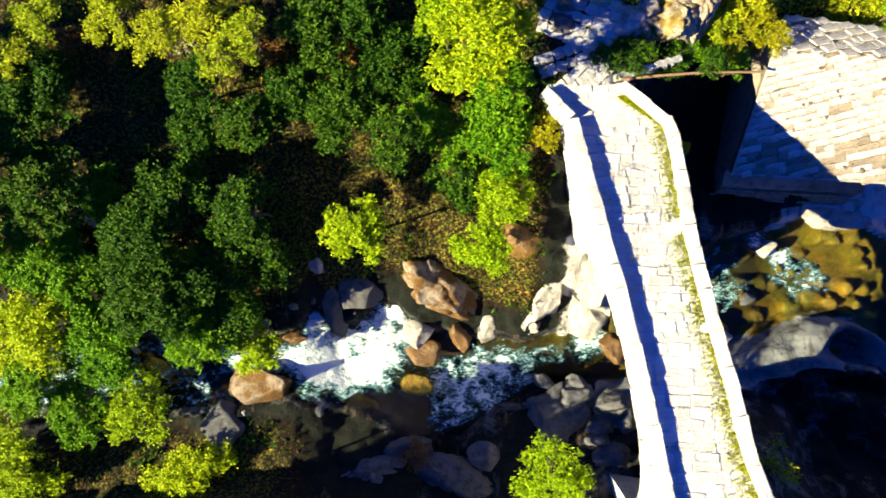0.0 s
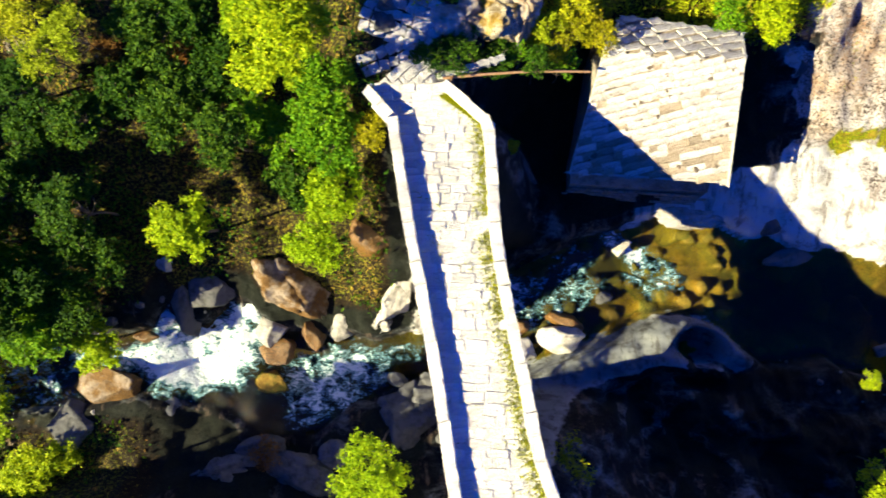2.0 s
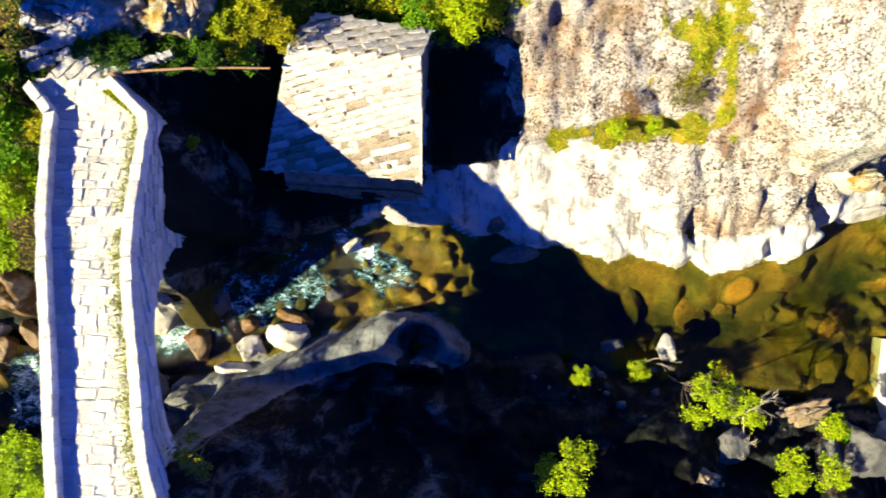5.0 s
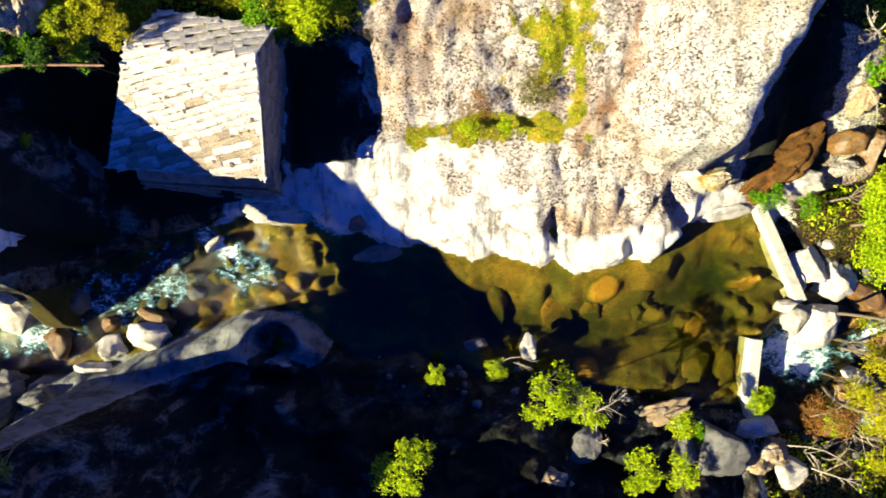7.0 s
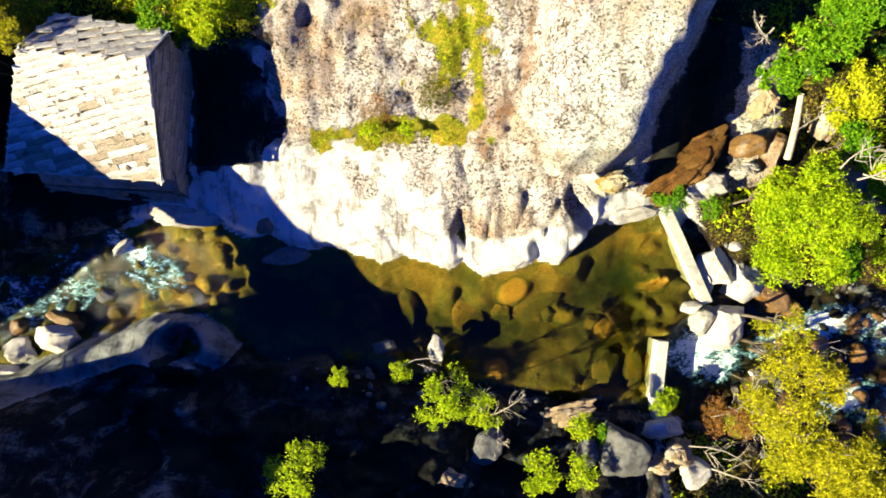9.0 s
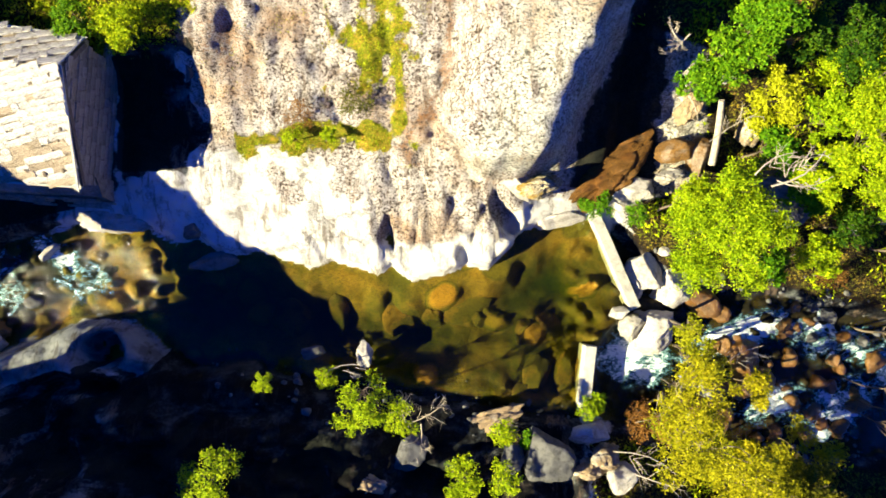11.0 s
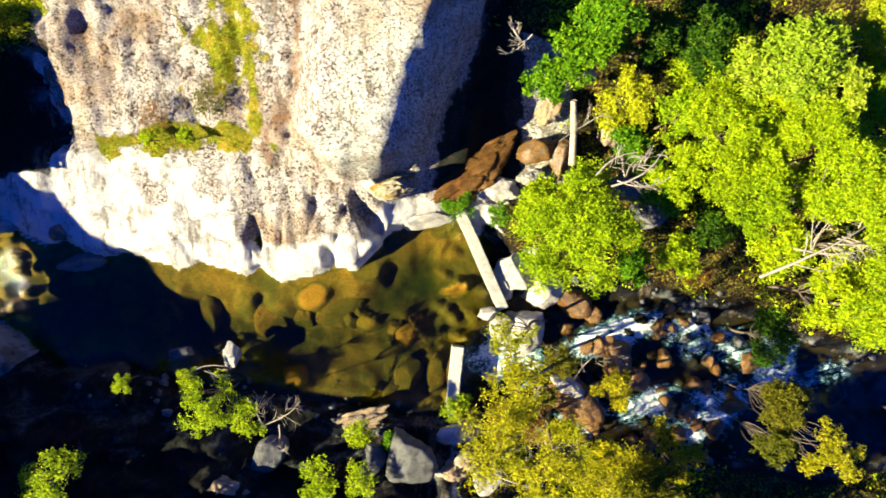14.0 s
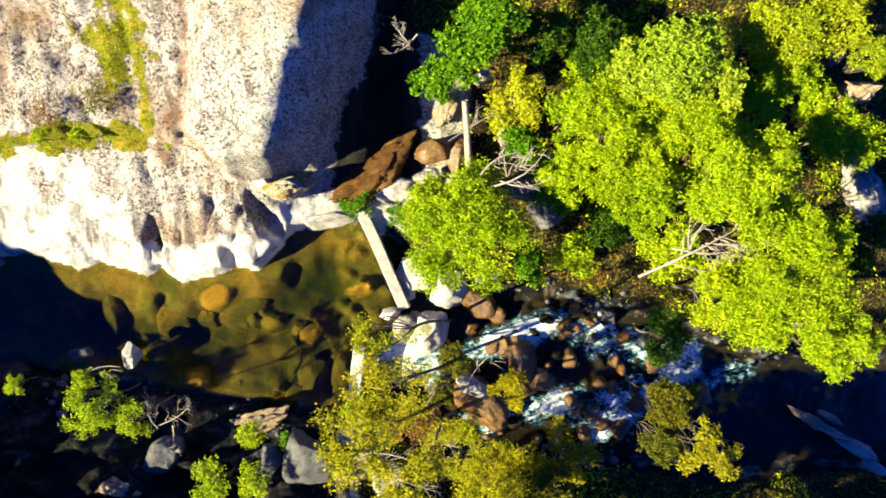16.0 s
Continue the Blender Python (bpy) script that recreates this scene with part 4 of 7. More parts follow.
def plinth():
    """The battered foot of the south wall, down to the rock."""
    a, b = MILL_SW, MILL_SE

    def run(t0, t1, low):
        def at(t, out0, out1, z):
            return a + (b - a) * t + Vector((0.12 * t, -(out0 + (out1 - out0) * t), z))

        k = (low + 0.6) / 2.1
        verts = [at(t0, 1.15 - 0.7 * k, 0.8 - 0.38 * k, low), at(t1, 1.15 - 0.7 * k, 0.8 - 0.38 * k, low), at(t1, 0.45, 0.42, 1.5), at(t0, 0.45, 0.42, 1.5),
                 at(t0, -0.2, -0.2, low), at(t1, -0.2, -0.2, low), at(t1, -0.2, -0.2, 1.9), at(t0, -0.2, -0.2, 1.9)]
        mesh_ob("plinth", [MINV @ v for v in verts], [(0, 1, 2, 3), (3, 2, 6, 7), (1, 5, 6, 2), (0, 3, 7, 4), (4, 7, 6, 5), (0, 4, 5, 1)], MILL_STONE, mill, flat=True)

    # the outlet of the mill race is left open between two piers, under a lintel
    run(0.0, 0.53, -0.6)
    run(0.67, 1.0, -0.6)
    run(0.53, 0.67, 0.95)


mill_wall(MILL_SW, MILL_SE, 2.85, 2.85)
plinth()
mill_wall(MILL_SE, MILL_NE, 2.85, 3.0, (0.8, 3.95))
mill_wall(MILL_NE, MILL_NW, 3.0, 2.75)
mill_wall(MILL_NW, MILL_SW, 2.75, 2.8, (0.22, 3.4))


def roof_slope(a, b, c, d, row, turn, name, rnd):
    """Overlapping slabs in slanting rows on the quad a (eave start), b (eave end), c, d (ridge)."""
    shapes = [block_mesh(name, 1.0, 1.0, 0.05, ROOF_STONE, 0.25, 60 + k) for k in range(8)]
    brown = [block_mesh(name, 1.0, 1.0, 0.05, ROOF_BROWN, 0.25, 80 + k) for k in range(6)]
    n = (b - a).cross(d - a).normalized()
    ex = (b - a).normalized()
    ey = n.cross(ex)
    ex, ey = ex * math.cos(turn) + ey * math.sin(turn), ey * math.cos(turn) - ex * math.sin(turn)
    board = [MINV @ (v - n * 0.14) for v in (a, b, c, d)] + [MINV @ (v - n * 0.3) for v in (a, b, c, d)]
    mesh_ob("roof_bed", board, [(0, 1, 2, 3), (7, 6, 5, 4), (0, 4, 5, 1), (1, 5, 6, 2), (2, 6, 7, 3), (3, 7, 4, 0)], BARK, mill, flat=True)
    # slightly wound bedding layer right under the slabs
    k = 8
    skin = [MINV @ ((a + (b - a) * (i / k)) * (1 - j / k) + (d + (c - d) * (i / k)) * (j / k) - n * 0.012) for j in range(k + 1) for i in range(k + 1)]
    mesh_ob("bedding", skin, [(j * (k + 1) + i, j * (k + 1) + i + 1, (j + 1) * (k + 1) + i + 1, (j + 1) * (k + 1) + i) for j in range(k) for i in range(k)], ROOF_BROWN, mill)
    mid = (a + b + c + d) / 4
    mid = mid - n * (mid - a).dot(n)
    eave_way, rise_way = (b - a).normalized(), n.cross((b - a).normalized())
    twist = (c - a).dot(n) / max((c - a).dot(eave_way) * (c - a).dot(rise_way), 0.01)
    poly = [((v - mid).dot(ex), (v - mid).dot(ey)) for v in (a, b, c, d)]
    m3 = Matrix((ex, ey, n)).transposed().to_4x4()
    v = -4.5
    while v < 4.5:
        # where this slanting row enters and leaves the slope
        cuts = [p[0] + (q[0] - p[0]) * (v - p[1]) / (q[1] - p[1]) for p, q in zip(poly, poly[1:] + poly[:1]) if (p[1] - v) * (q[1] - v) < 0]
        if len(cuts) == 2:
            u, end = min(cuts), max(cuts)
            while u < end - 0.08:
                l = min(rnd.uniform(0.22, 0.72), end - u)
                if end - u - l < 0.15:
                    l = end - u
                p = mid + ex * (u + l / 2) + ey * (v + 0.05 * math.sin(1.7 * u + 2.1 * v) + rnd.uniform(-0.015, 0.015))
                p = p + n * (0.012 + twist * (p - a).dot(eave_way) * (p - a).dot(rise_way))
                m = Matrix.Translation(p + n * rnd.uniform(-0.02, 0.015)) @ m3 @ Matrix.Rotation(radians(6 + rnd.uniform(-2, 3)), 4, "X") @ Matrix.Rotation(radians(rnd.uniform(-2.5, 2.5)), 4, "Z") @ Matrix.Diagonal((l * 0.985, row * rnd.uniform(0.93, 1.02), rnd.uniform(0.8, 1.5), 1))
                tan = rnd.random() < (0.6 if v + 0.25 * u < -0.75 else 0.03) and name == "roof_slab"
                piece(name, rnd.choice(brown if tan else shapes), MINV @ m, mill)
                u += l
        v += row
    for p, q in zip((a, b, d), (b, c, a)):
        run = (q - p).length
        side = Matrix((((q - p) / run), n.cross((q - p) / run), n)).transposed().to_4x4()
        piece("verge_strip", block_mesh("verge_strip", run, 0.07, 0.05, CONCRETE, 0.1, 7), MINV @ Matrix.Translation((p + q) / 2) @ side, mill)


roof_slope(EAVE_SW, EAVE_SE, RIDGE_E, RIDGE_W, 0.225, radians(17), "roof_slab", random.Random(3))
roof_slope(EAVE_NE, EAVE_NW, RIDGE_W, RIDGE_E, 0.36, radians(28), "north_roof_slab", random.Random(5))


def roof_moss():
    """Dark brown mossy cushions on the sunny slope."""
    rnd = random.Random(17)
    n = (EAVE_SE - EAVE_SW).cross(RIDGE_W - EAVE_SW).normalized()
    shapes = []
    for k in range(4):
        bm = bmesh.new()
        bmesh.ops.create_icosphere(bm, subdivisions=2, radius=1.0)
        for v in bm.verts:
            v.co *= 1 + 0.45 * noise.noise(v.co * 1.8 + Vector((7.0 * k, 0, 0)))
        me = bpy.data.meshes.new("moss_cushion")
        bm.to_mesh(me)
        bm.free()
        me.materials.append(BARK)
        shapes.append(me)
    for k in range(26):
        u, v = rnd.uniform(0.08, 0.95), rnd.choice((rnd.uniform(0.45, 0.95), rnd.uniform(0.08, 0.95)))
        p = (EAVE_SW + (EAVE_SE - EAVE_SW) * u) * (1 - v) + (RIDGE_W + (RIDGE_E - RIDGE_W) * u) * v
        r = rnd.uniform(0.04, 0.11)
        m = Matrix.Translation(p + n * 0.055) @ Matrix.Rotation(rnd.uniform(0, 6), 4, "Z") @ Matrix.Diagonal((r * 1.5, r, 0.03, 1))
        piece("moss_cushion", rnd.choice(shapes), MINV @ m, mill)


roof_moss()


def rubble(owner, inv, a, b, foot, top, out, material, name, rnd, low=None, push=0.0):
    """Courses of rough stones set proud of a wall from a to b; low(t) cuts the courses from below, push leans the foot outwards."""
    shapes = [block_mesh(name, 1.0, 1.0, 0.07, material, 0.3, 300 + k) for k in range(7)]
    d = (b - a).normalized()
    up = Vector((0, 0, 1))
    m3 = Matrix((d, up, out)).transposed().to_4x4()
    if m3.to_3x3().determinant() < 0:
        m3 = Matrix((-d, up, out)).transposed().to_4x4()
    run = (b - a).length
    z = foot
    while z < (top(0.5) if callable(top) else top) + 1.5:
        s = rnd.uniform(0.2, 0.34)
        u = rnd.uniform(-0.2, 0.0)
        while u < run:
            l = rnd.uniform(0.25, 0.7)
            t = min(max((u + l / 2) / run, 0), 1)
            lim = top(t) if callable(top) else top
            if z + s < lim and (low is None or z > low(t)) and 0 < u + l / 2 < run:
                p = a + d * (u + l / 2) + up * (z + s / 2) + out * (push * (1 - (z - foot) / max(lim - foot, 0.1)) - 0.045)
                piece(name, rnd.choice(shapes), inv @ Matrix.Translation(p) @ m3 @ Matrix.Rotation(rnd.uniform(-0.05, 0.05), 4, "Z") @ Matrix.Diagonal((l * 0.94, s * 0.92, rnd.uniform(0.8, 1.3), 1)), owner)
            u += l
        z += s


rubble(mill, MINV, MILL_SE, MILL_NE, 0.3, lambda t: 2.8 + (1.2 * t / 0.8 if t < 0.8 else 1.2 - 5 * (t - 0.8)), Vector((0.997, -0.076, 0)), MILL_STONE, "wall_stone", random.Random(21))
rubble(mill, MINV, MILL_SW + Vector((0, -0.45, 0)), MILL_SE + Vector((0.1, -0.42, 0)), -0.2, 1.5, Vector((-0.07, -0.997, 0)), MILL_STONE, "plinth_stone", random.Random(22), lambda t: 0.9 if 0.51 < t < 0.69 else -9, 0.55)
for edge, sign, seed in ((E_EDGE, 1, 31), (W_EDGE, -1, 32)):
    knots = [4.5, 3.7, 2.0, 0.7, -0.6, -1.9, -3.4, -5.0, -6.1]
    for ya, yb in zip(knots, knots[1:]):
        pa, pb = Vector((float(line(ya, edge)), ya, 0)), Vector((float(line(yb, edge)), yb, 0))
        dd = (pb - pa).normalized()
        nn = Vector((-dd.y, dd.x, 0)) * (1 if sign > 0 else -1)
        rr, half, mid_y = (R_EAST, A_EAST, Y_EAST) if sign > 0 else (R_WEST, A_WEST, Y_WEST)

        def crown(t, ya=ya, yb=yb, rr=rr, half=half, mid_y=mid_y):
            q = abs(ya + (yb - ya) * t - mid_y) * rr / half
            return CROWN_Z - rr + math.sqrt(max(rr * rr - q * q, 0)) + 0.05 if q < rr else -1

        rubble(bridge, INV, pa, pb, 3.3, lambda t, ya=ya, yb=yb: deck_z(ya + (yb - ya) * t) - 0.1, nn, STONE, "wall_stone", random.Random(seed + int(ya * 10)), crown)

# ---- weir walls ----
def wall_run(name, pts, width, top, foot, label):
    base = Vector((*pts[0], foot))
    ob = thing(name, base, label, "weir", "weir walls")
    left, right = [], []
    vs = [Vector((*p, 0)) for p in pts]
    for i, p in enumerate(vs):
        d = (vs[min(i + 1, len(vs) - 1)] - vs[max(i - 1, 0)]).normalized()
        s = Vector((-d.y, d.x, 0)) * width / 2
        left.append(p + s)
        right.append(p - s)
    verts, n = [], len(vs)
    for ring in (left, right):
        for z in (foot, top - 0.05, top):
            for q in ring:
                c = (left[ring.index(q)] + right[ring.index(q)]) / 2
                k = 0.86 if z == top else 1.0
                p = c + (q - c) * k
                verts.append(Vector((p.x, p.y, z)) - base)
    faces = []
    for r in range(5):
        a, b = [(0, 1), (1, 2), (2, 5), (5, 4), (4, 3)][r]
        for i in range(n - 1):
            faces.append((a * n + i, a * n + i + 1, b * n + i + 1, b * n + i))
    for i in (0, n - 1):
        faces.append((i, n + i, 2 * n + i, 5 * n + i, 4 * n + i, 3 * n + i))
    mesh_ob("weir_body", verts, faces, CONCRETE, ob, flat=True)
    return ob


wall_run("weir_wall", [(31.15, 1.55), (31.6, 0.6), (32.2, -0.8), (32.75, -2.05)], 0.42, 0.4, -1.6, "pale concrete weir wall holding back the pool")
wall_run("weir_wall", [(31.08, -3.45), (30.95, -4.6), (30.85, -5.6), (31.0, -6.3)], 0.45, 0.45, -1.6, "pale concrete weir wall with a bent southern end")


# ---- trees ----
def limb(bm, a, b, ra, rb, sides=6, bend=0.0, rnd=random):
    """A tapered branch from a to b."""
    a, b = Vector(a), Vector(b)
    steps = 4
    d = (b - a)
    side = d.cross(Vector((rnd.uniform(-1, 1), rnd.uniform(-1, 1), rnd.uniform(-1, 1)))).normalized()
    rings = []
    for i in range(steps + 1):
        t = i / steps
        p = a + d * t + side * bend * d.length * math.sin(math.pi * t)
        q = d.to_track_quat("Z", "Y")
        r = ra + (rb - ra) * t
        rings.append([bm.verts.new(p + q @ Vector((r * math.cos(2 * math.pi * k / sides), r * math.sin(2 * math.pi * k / sides), 0))) for k in range(sides)])
    for lo, hi in zip(rings, rings[1:]):
        for k in range(sides):
            bm.faces.new((lo[k], lo[(k + 1) % sides], hi[(k + 1) % sides], hi[k]))
    return b


def leaves(lobes, count, size, rng, flat=0.5):
    """Many small folded leaves scattered through the outer part of some lobes (x, y, z, radius, flattening)."""
    lob = np.array(lobes, float)
    w = lob[:, 3] ** 2
    pick = rng.choice(len(lob), count, p=w / w.sum())
    d = rng.normal(size=(count, 3))
    d /= np.linalg.norm(d, axis=1, keepdims=True)
    d[:, 2] = np.where(rng.random(count) < 0.7, np.abs(d[:, 2]), d[:, 2])
    # sprays: leaves gather along twigs, so that the outline frays
    spray = rng.integers(0, 38, count)
    sd = rng.normal(size=(len(lob), 38, 3))
    sd /= np.linalg.norm(sd, axis=2, keepdims=True)
    sd[:, :, 2] = np.abs(sd[:, :, 2]) * 0.9
    reach = rng.uniform(0.75, 1.2, (len(lob), 38))
    along_ = sd[pick, spray] * (reach[pick, spray] * rng.random(count) ** 0.35)[:, None]
    p = along_ + d * rng.uniform(0.05, 0.32, count)[:, None]
    c = lob[pick, :3] + p * lob[pick, 3:4] * np.stack([np.ones(count), np.ones(count), lob[pick, 4]], -1)
    s = size * rng.uniform(0.6, 1.35, count)
    u = rng.normal(size=(count, 3)) * (1, 1, flat)
    u /= np.linalg.norm(u, axis=1, keepdims=True)
    v = np.cross(u, rng.normal(size=(count, 3)) * (0.5, 0.5, 1.2))
    v /= np.linalg.norm(v, axis=1, keepdims=True) + 1e-9
    u, v = u * s[:, None], v * (s * 0.45)[:, None]
    co = np.stack([c - u, c - 0.1 * u + v, c + u, c - 0.1 * u - v], 1).reshape(-1, 3)
    return co, np.arange(4 * count).reshape(-1, 4)


def leaf_ob(name, lobes, count, size, material, parent, seed, flat=0.5):
    rng = np.random.default_rng(seed)
    co, q = leaves(lobes, count, size, rng, flat)
    me = bpy.data.meshes.new(name)
    me.vertices.add(len(co))
    me.vertices.foreach_set("co", co.ravel())
    me.loops.add(q.size)
    me.loops.foreach_set("vertex_index", q.ravel())
    me.polygons.add(len(q))
    me.polygons.foreach_set("loop_start", np.arange(len(q)) * 4)
    me.update(calc_edges=True)
    me.materials.append(material)
    ob = new(name, me)
    ob.parent = parent
    return ob


def tree(name, x, y, top, spread_r, material, label, category, seed, count=9000, leaf=0.085, lobes_n=13, squash=0.75, bark=BARK, group="", lean=(0.0, 0.0)):
    rnd = random.Random(seed)
    x, y = x - lean[0], y - lean[1]
    z0 = ground_z(x, y) - 0.05
    h = max(top - z0, 0.5)
    ob = thing(name, (x, y, z0), label, category, group)
    lobes = []
    for k in range(lobes_n):
        a = 2 * math.pi * (k * 0.382 + rnd.uniform(-0.12, 0.12))
        rr = spread_r * (0.1 + 0.72 * math.sqrt(k / lobes_n)) * rnd.uniform(0.75, 1.12)
        lr = spread_r * rnd.uniform(0.22, 0.44)
        lz = h - lr * squash - (rr / spread_r) ** 2 * min(h * 0.45, spread_r * 0.9) * rnd.uniform(0.6, 1.2)
        lobes.append((rr * math.cos(a), rr * math.sin(a), max(lz, lr * 0.3), lr, squash))
    lobes = [(a + lean[0], b + lean[1], *rest) for a, b, *rest in lobes]
    if lean[0] or lean[1]:
        # leaves along the leaning stem too
        lobes += [(lean[0] * t, lean[1] * t + rnd.uniform(-0.3, 0.3), h * t * 0.9, spread_r * 0.45, 0.9) for t in (0.45, 0.6, 0.75, 0.88)]
    bm = bmesh.new()
    fork = Vector((rnd.uniform(-0.1, 0.1) + lean[0] * 0.6, rnd.uniform(-0.1, 0.1) + lean[1] * 0.6, h * (0.6 if lean[0] else 0.45)))
    r0 = 0.02 + (0.005 if lean[0] else 0.003 if name == "bush" else 0.009) * h
    limb(bm, (0, 0, 0), fork, r0, r0 * 0.7, 8, 0.05, rnd)
    part("trunk", bm, bark, ob, smooth_faces=True)
    bm = bmesh.new()
    for lx, ly, lz, lr, _ in lobes[:: 3 if lean[0] else 1]:
        tip = limb(bm, fork, (lx, ly, lz), r0 * 0.4, 0.008, 5, 0.1, rnd)
        for _k in range(2):
            limb(bm, tip, tip + Vector((rnd.uniform(-1, 1), rnd.uniform(-1, 1), rnd.uniform(0, 0.8))) * lr, 0.012, 0.004, 3, 0.1, rnd)
    part("branch_work", bm, bark, ob, smooth_faces=True)
    many, small = (1.7, 0.73) if material in (LEAF_FRESH, LEAF_GOLD) else (1.35, 0.85)
    leaf_ob("crown", lobes, int(count * many), leaf * small, material, ob, seed)
    return ob




def boulder(x, y, z, rx, ry, h, turn, material, label, group="gorge boulders"):
    """A worn rock: a cut and dented lump, its middle at z, its foot sunk in the ground."""
    seed = int(abs(x * 131 + y * 977) * 10) % 9973
    rnd = random.Random(seed)
    bm = bmesh.new()
    bmesh.ops.create_icosphere(bm, subdivisions=5 if max(rx, ry) > 1.1 or material in (LICHENED, OCHRE, YELLOWROCK) else 4 if max(rx, ry) > 0.4 else 3, radius=1.0)
    cuts = []
    for k in range(6 if material is BEDROCK else 18):
        n = Vector((rnd.gauss(0, 1), rnd.gauss(0, 1), rnd.gauss(0.25, 0.8))).normalized()
        cuts.append((n, rnd.uniform(0.5, 0.8)))
    off = Vector((seed * 0.37, seed * 0.11, 0))
    cracked = material in (LICHENED, OCHRE, YELLOWROCK) or max(rx, ry) > 1.4
    for v in bm.verts:
        p = v.co.copy()
        for n, d in cuts:
            over = p.dot(n) - d
            if over > 0:
                p -= n * over * 0.97
        p *= 1.0 + 0.12 * noise.noise(p * 1.4 + off) + 0.09 * noise.noise(p * 3.5 + off) + 0.06 * noise.noise(p * 8.0 + off) + 0.025 * noise.noise(p * 19.0 + off)
        if cracked:
            gap = noise.voronoi(p * 1.9 + off, distance_metric="DISTANCE", exponent=2.5)[0]
            p *= 1.0 - 0.16 * max(0.0, 1.0 - (gap[1] - gap[0]) / 0.16)
        v.co = (p.x * rx * 1.28, p.y * ry * 1.28, p.z * h * 0.85)
    ob = part("boulder", bm, material, smooth_faces=True)
    ob.location = (x, y, z - h * 0.35)
    ob.rotation_euler = (0, 0, radians(turn))
    return tagged(ob, label, "boulder", group)


# ---- boulders ----
boulder(-0.95, -1.32, 1.70, 1.61, 1.22, 1.50, -25, BROWNROCK, "large brown water-stained boulder beside the falls")
boulder(-1.67, -2.97, 1.30, 0.59, 0.59, 0.80, 20, GRANITE, "pale granite boulder beside the falls")
boulder(-0.16, -3.14, 1.20, 0.34, 0.56, 0.60, 10, AMBER, "amber wet stone beside the falls")
boulder(-1.52, -3.79, 1.20, 0.66, 0.52, 0.70, -20, AMBER, "amber wet stone splitting the falls")
boulder(-1.70, -4.87, 0.90, 0.50, 0.40, 0.40, 0, BEDROCK, "amber stone under the rapids")
boulder(-3.94, -1.53, 1.70, 0.92, 0.78, 0.90, 25, GREY_SHADE_ROCK, "grey split boulder above the falls")
boulder(-4.66, -1.94, 1.60, 0.49, 1.08, 0.90, 5, GREY_SHADE_ROCK, "grey split boulder above the falls")
boulder(-6.42, -0.74, 1.80, 0.58, 0.39, 0.60, 0, GREY_SHADE_ROCK, "small grey boulder in the riverside wood")
boulder(-5.20, -0.44, 1.90, 0.48, 0.39, 0.60, 0, GRANITE, "small pale boulder in the riverside wood")
boulder(-8.46, -6.25, 1.90, 0.92, 0.96, 1.20, 25, GREY_SHADE_ROCK, "large smooth grey boulder in the stream")
boulder(-7.33, -4.93, 1.80, 1.16, 0.78, 1.00, 10, BROWNROCK, "brown-topped boulder in the stream")
boulder(-6.10, -6.30, 1.50, 0.39, 0.88, 0.70, 0, AMBER, "narrow brown boulder in the stream")
boulder(-5.44, -5.84, 1.30, 0.89, 0.59, 0.60, 0, GREY_SHADE_ROCK, "dark wet boulder in the stream")
boulder(-7.90, -5.89, 1.60, 0.59, 0.39, 0.60, 40, GRANITE, "pale granite stone in the stream")
boulder(-10.72, -7.00, 1.70, 0.58, 0.44, 0.60, 0, AMBER, "brown boulder by the stream")
boulder(-12.20, -7.86, 1.60, 1.17, 0.88, 0.70, 0, AMBER, "brown mossy boulder by the stream")
boulder(-14.07, -7.27, 1.60, 1.08, 1.08, 0.70, 0, GREY_SHADE_ROCK, "dark smooth boulder by the stream")
boulder(-6.10, -3.17, 1.50, 0.39, 0.26, 0.40, 0, AMBER, "amber wet stone in the falls")
boulder(-12.60, 1.00, 3.00, 0.37, 0.24, 0.60, 0, GRANITE, "pale stone among the trees")
boulder(3.25, -5.99, 1.30, 1.49, 1.29, 1.20, 25, GREY_SHADE_ROCK, "angular grey boulder piled below the bridge")
boulder(3.77, -5.24, 1.20, 0.66, 0.46, 0.70, 20, GREY_SHADE_ROCK, "angular grey boulder piled below the bridge")
boulder(5.24, -5.45, 1.30, 0.79, 0.44, 0.80, 5, GREY_SHADE_ROCK, "angular grey boulder piled below the bridge")
boulder(4.89, -6.20, 1.20, 0.66, 0.42, 0.70, -8, GREY_SHADE_ROCK, "angular grey boulder piled below the bridge")
boulder(5.78, -6.08, 1.30, 0.50, 0.55, 0.80, 14, GREY_SHADE_ROCK, "angular grey boulder piled below the bridge")
boulder(4.04, -4.76, 1.00, 0.50, 0.34, 0.50, -16, GREY_SHADE_ROCK, "angular grey boulder piled below the bridge")
boulder(2.79, -4.77, 1.00, 0.46, 0.30, 0.50, -30, GREY_SHADE_ROCK, "angular grey boulder piled below the bridge")
boulder(4.77, -6.76, 1.20, 0.60, 0.40, 0.60, 10, GREY_SHADE_ROCK, "angular grey boulder piled below the bridge")
boulder(5.20, -7.26, 1.50, 0.79, 0.49, 0.80, 5, GREY_SHADE_ROCK, "angular grey boulder piled below the bridge")
boulder(-3.87, -7.88, 1.50, 1.77, 0.69, 0.80, 15, GREY_SHADE_ROCK, "long dark rock slab on the shaded bank")
boulder(-0.65, -7.80, 1.60, 1.56, 0.68, 0.80, -15, GREY_SHADE_ROCK, "long dark rock slab on the shaded bank")
boulder(0.75, -7.32, 1.50, 0.59, 0.69, 0.80, 0, GREY_SHADE_ROCK, "dark grey boulder on the shaded bank")
boulder(-2.07, -7.22, 1.30, 0.89, 0.40, 0.60, 0, GREY_SHADE_ROCK, "dark grey boulder on the shaded bank")
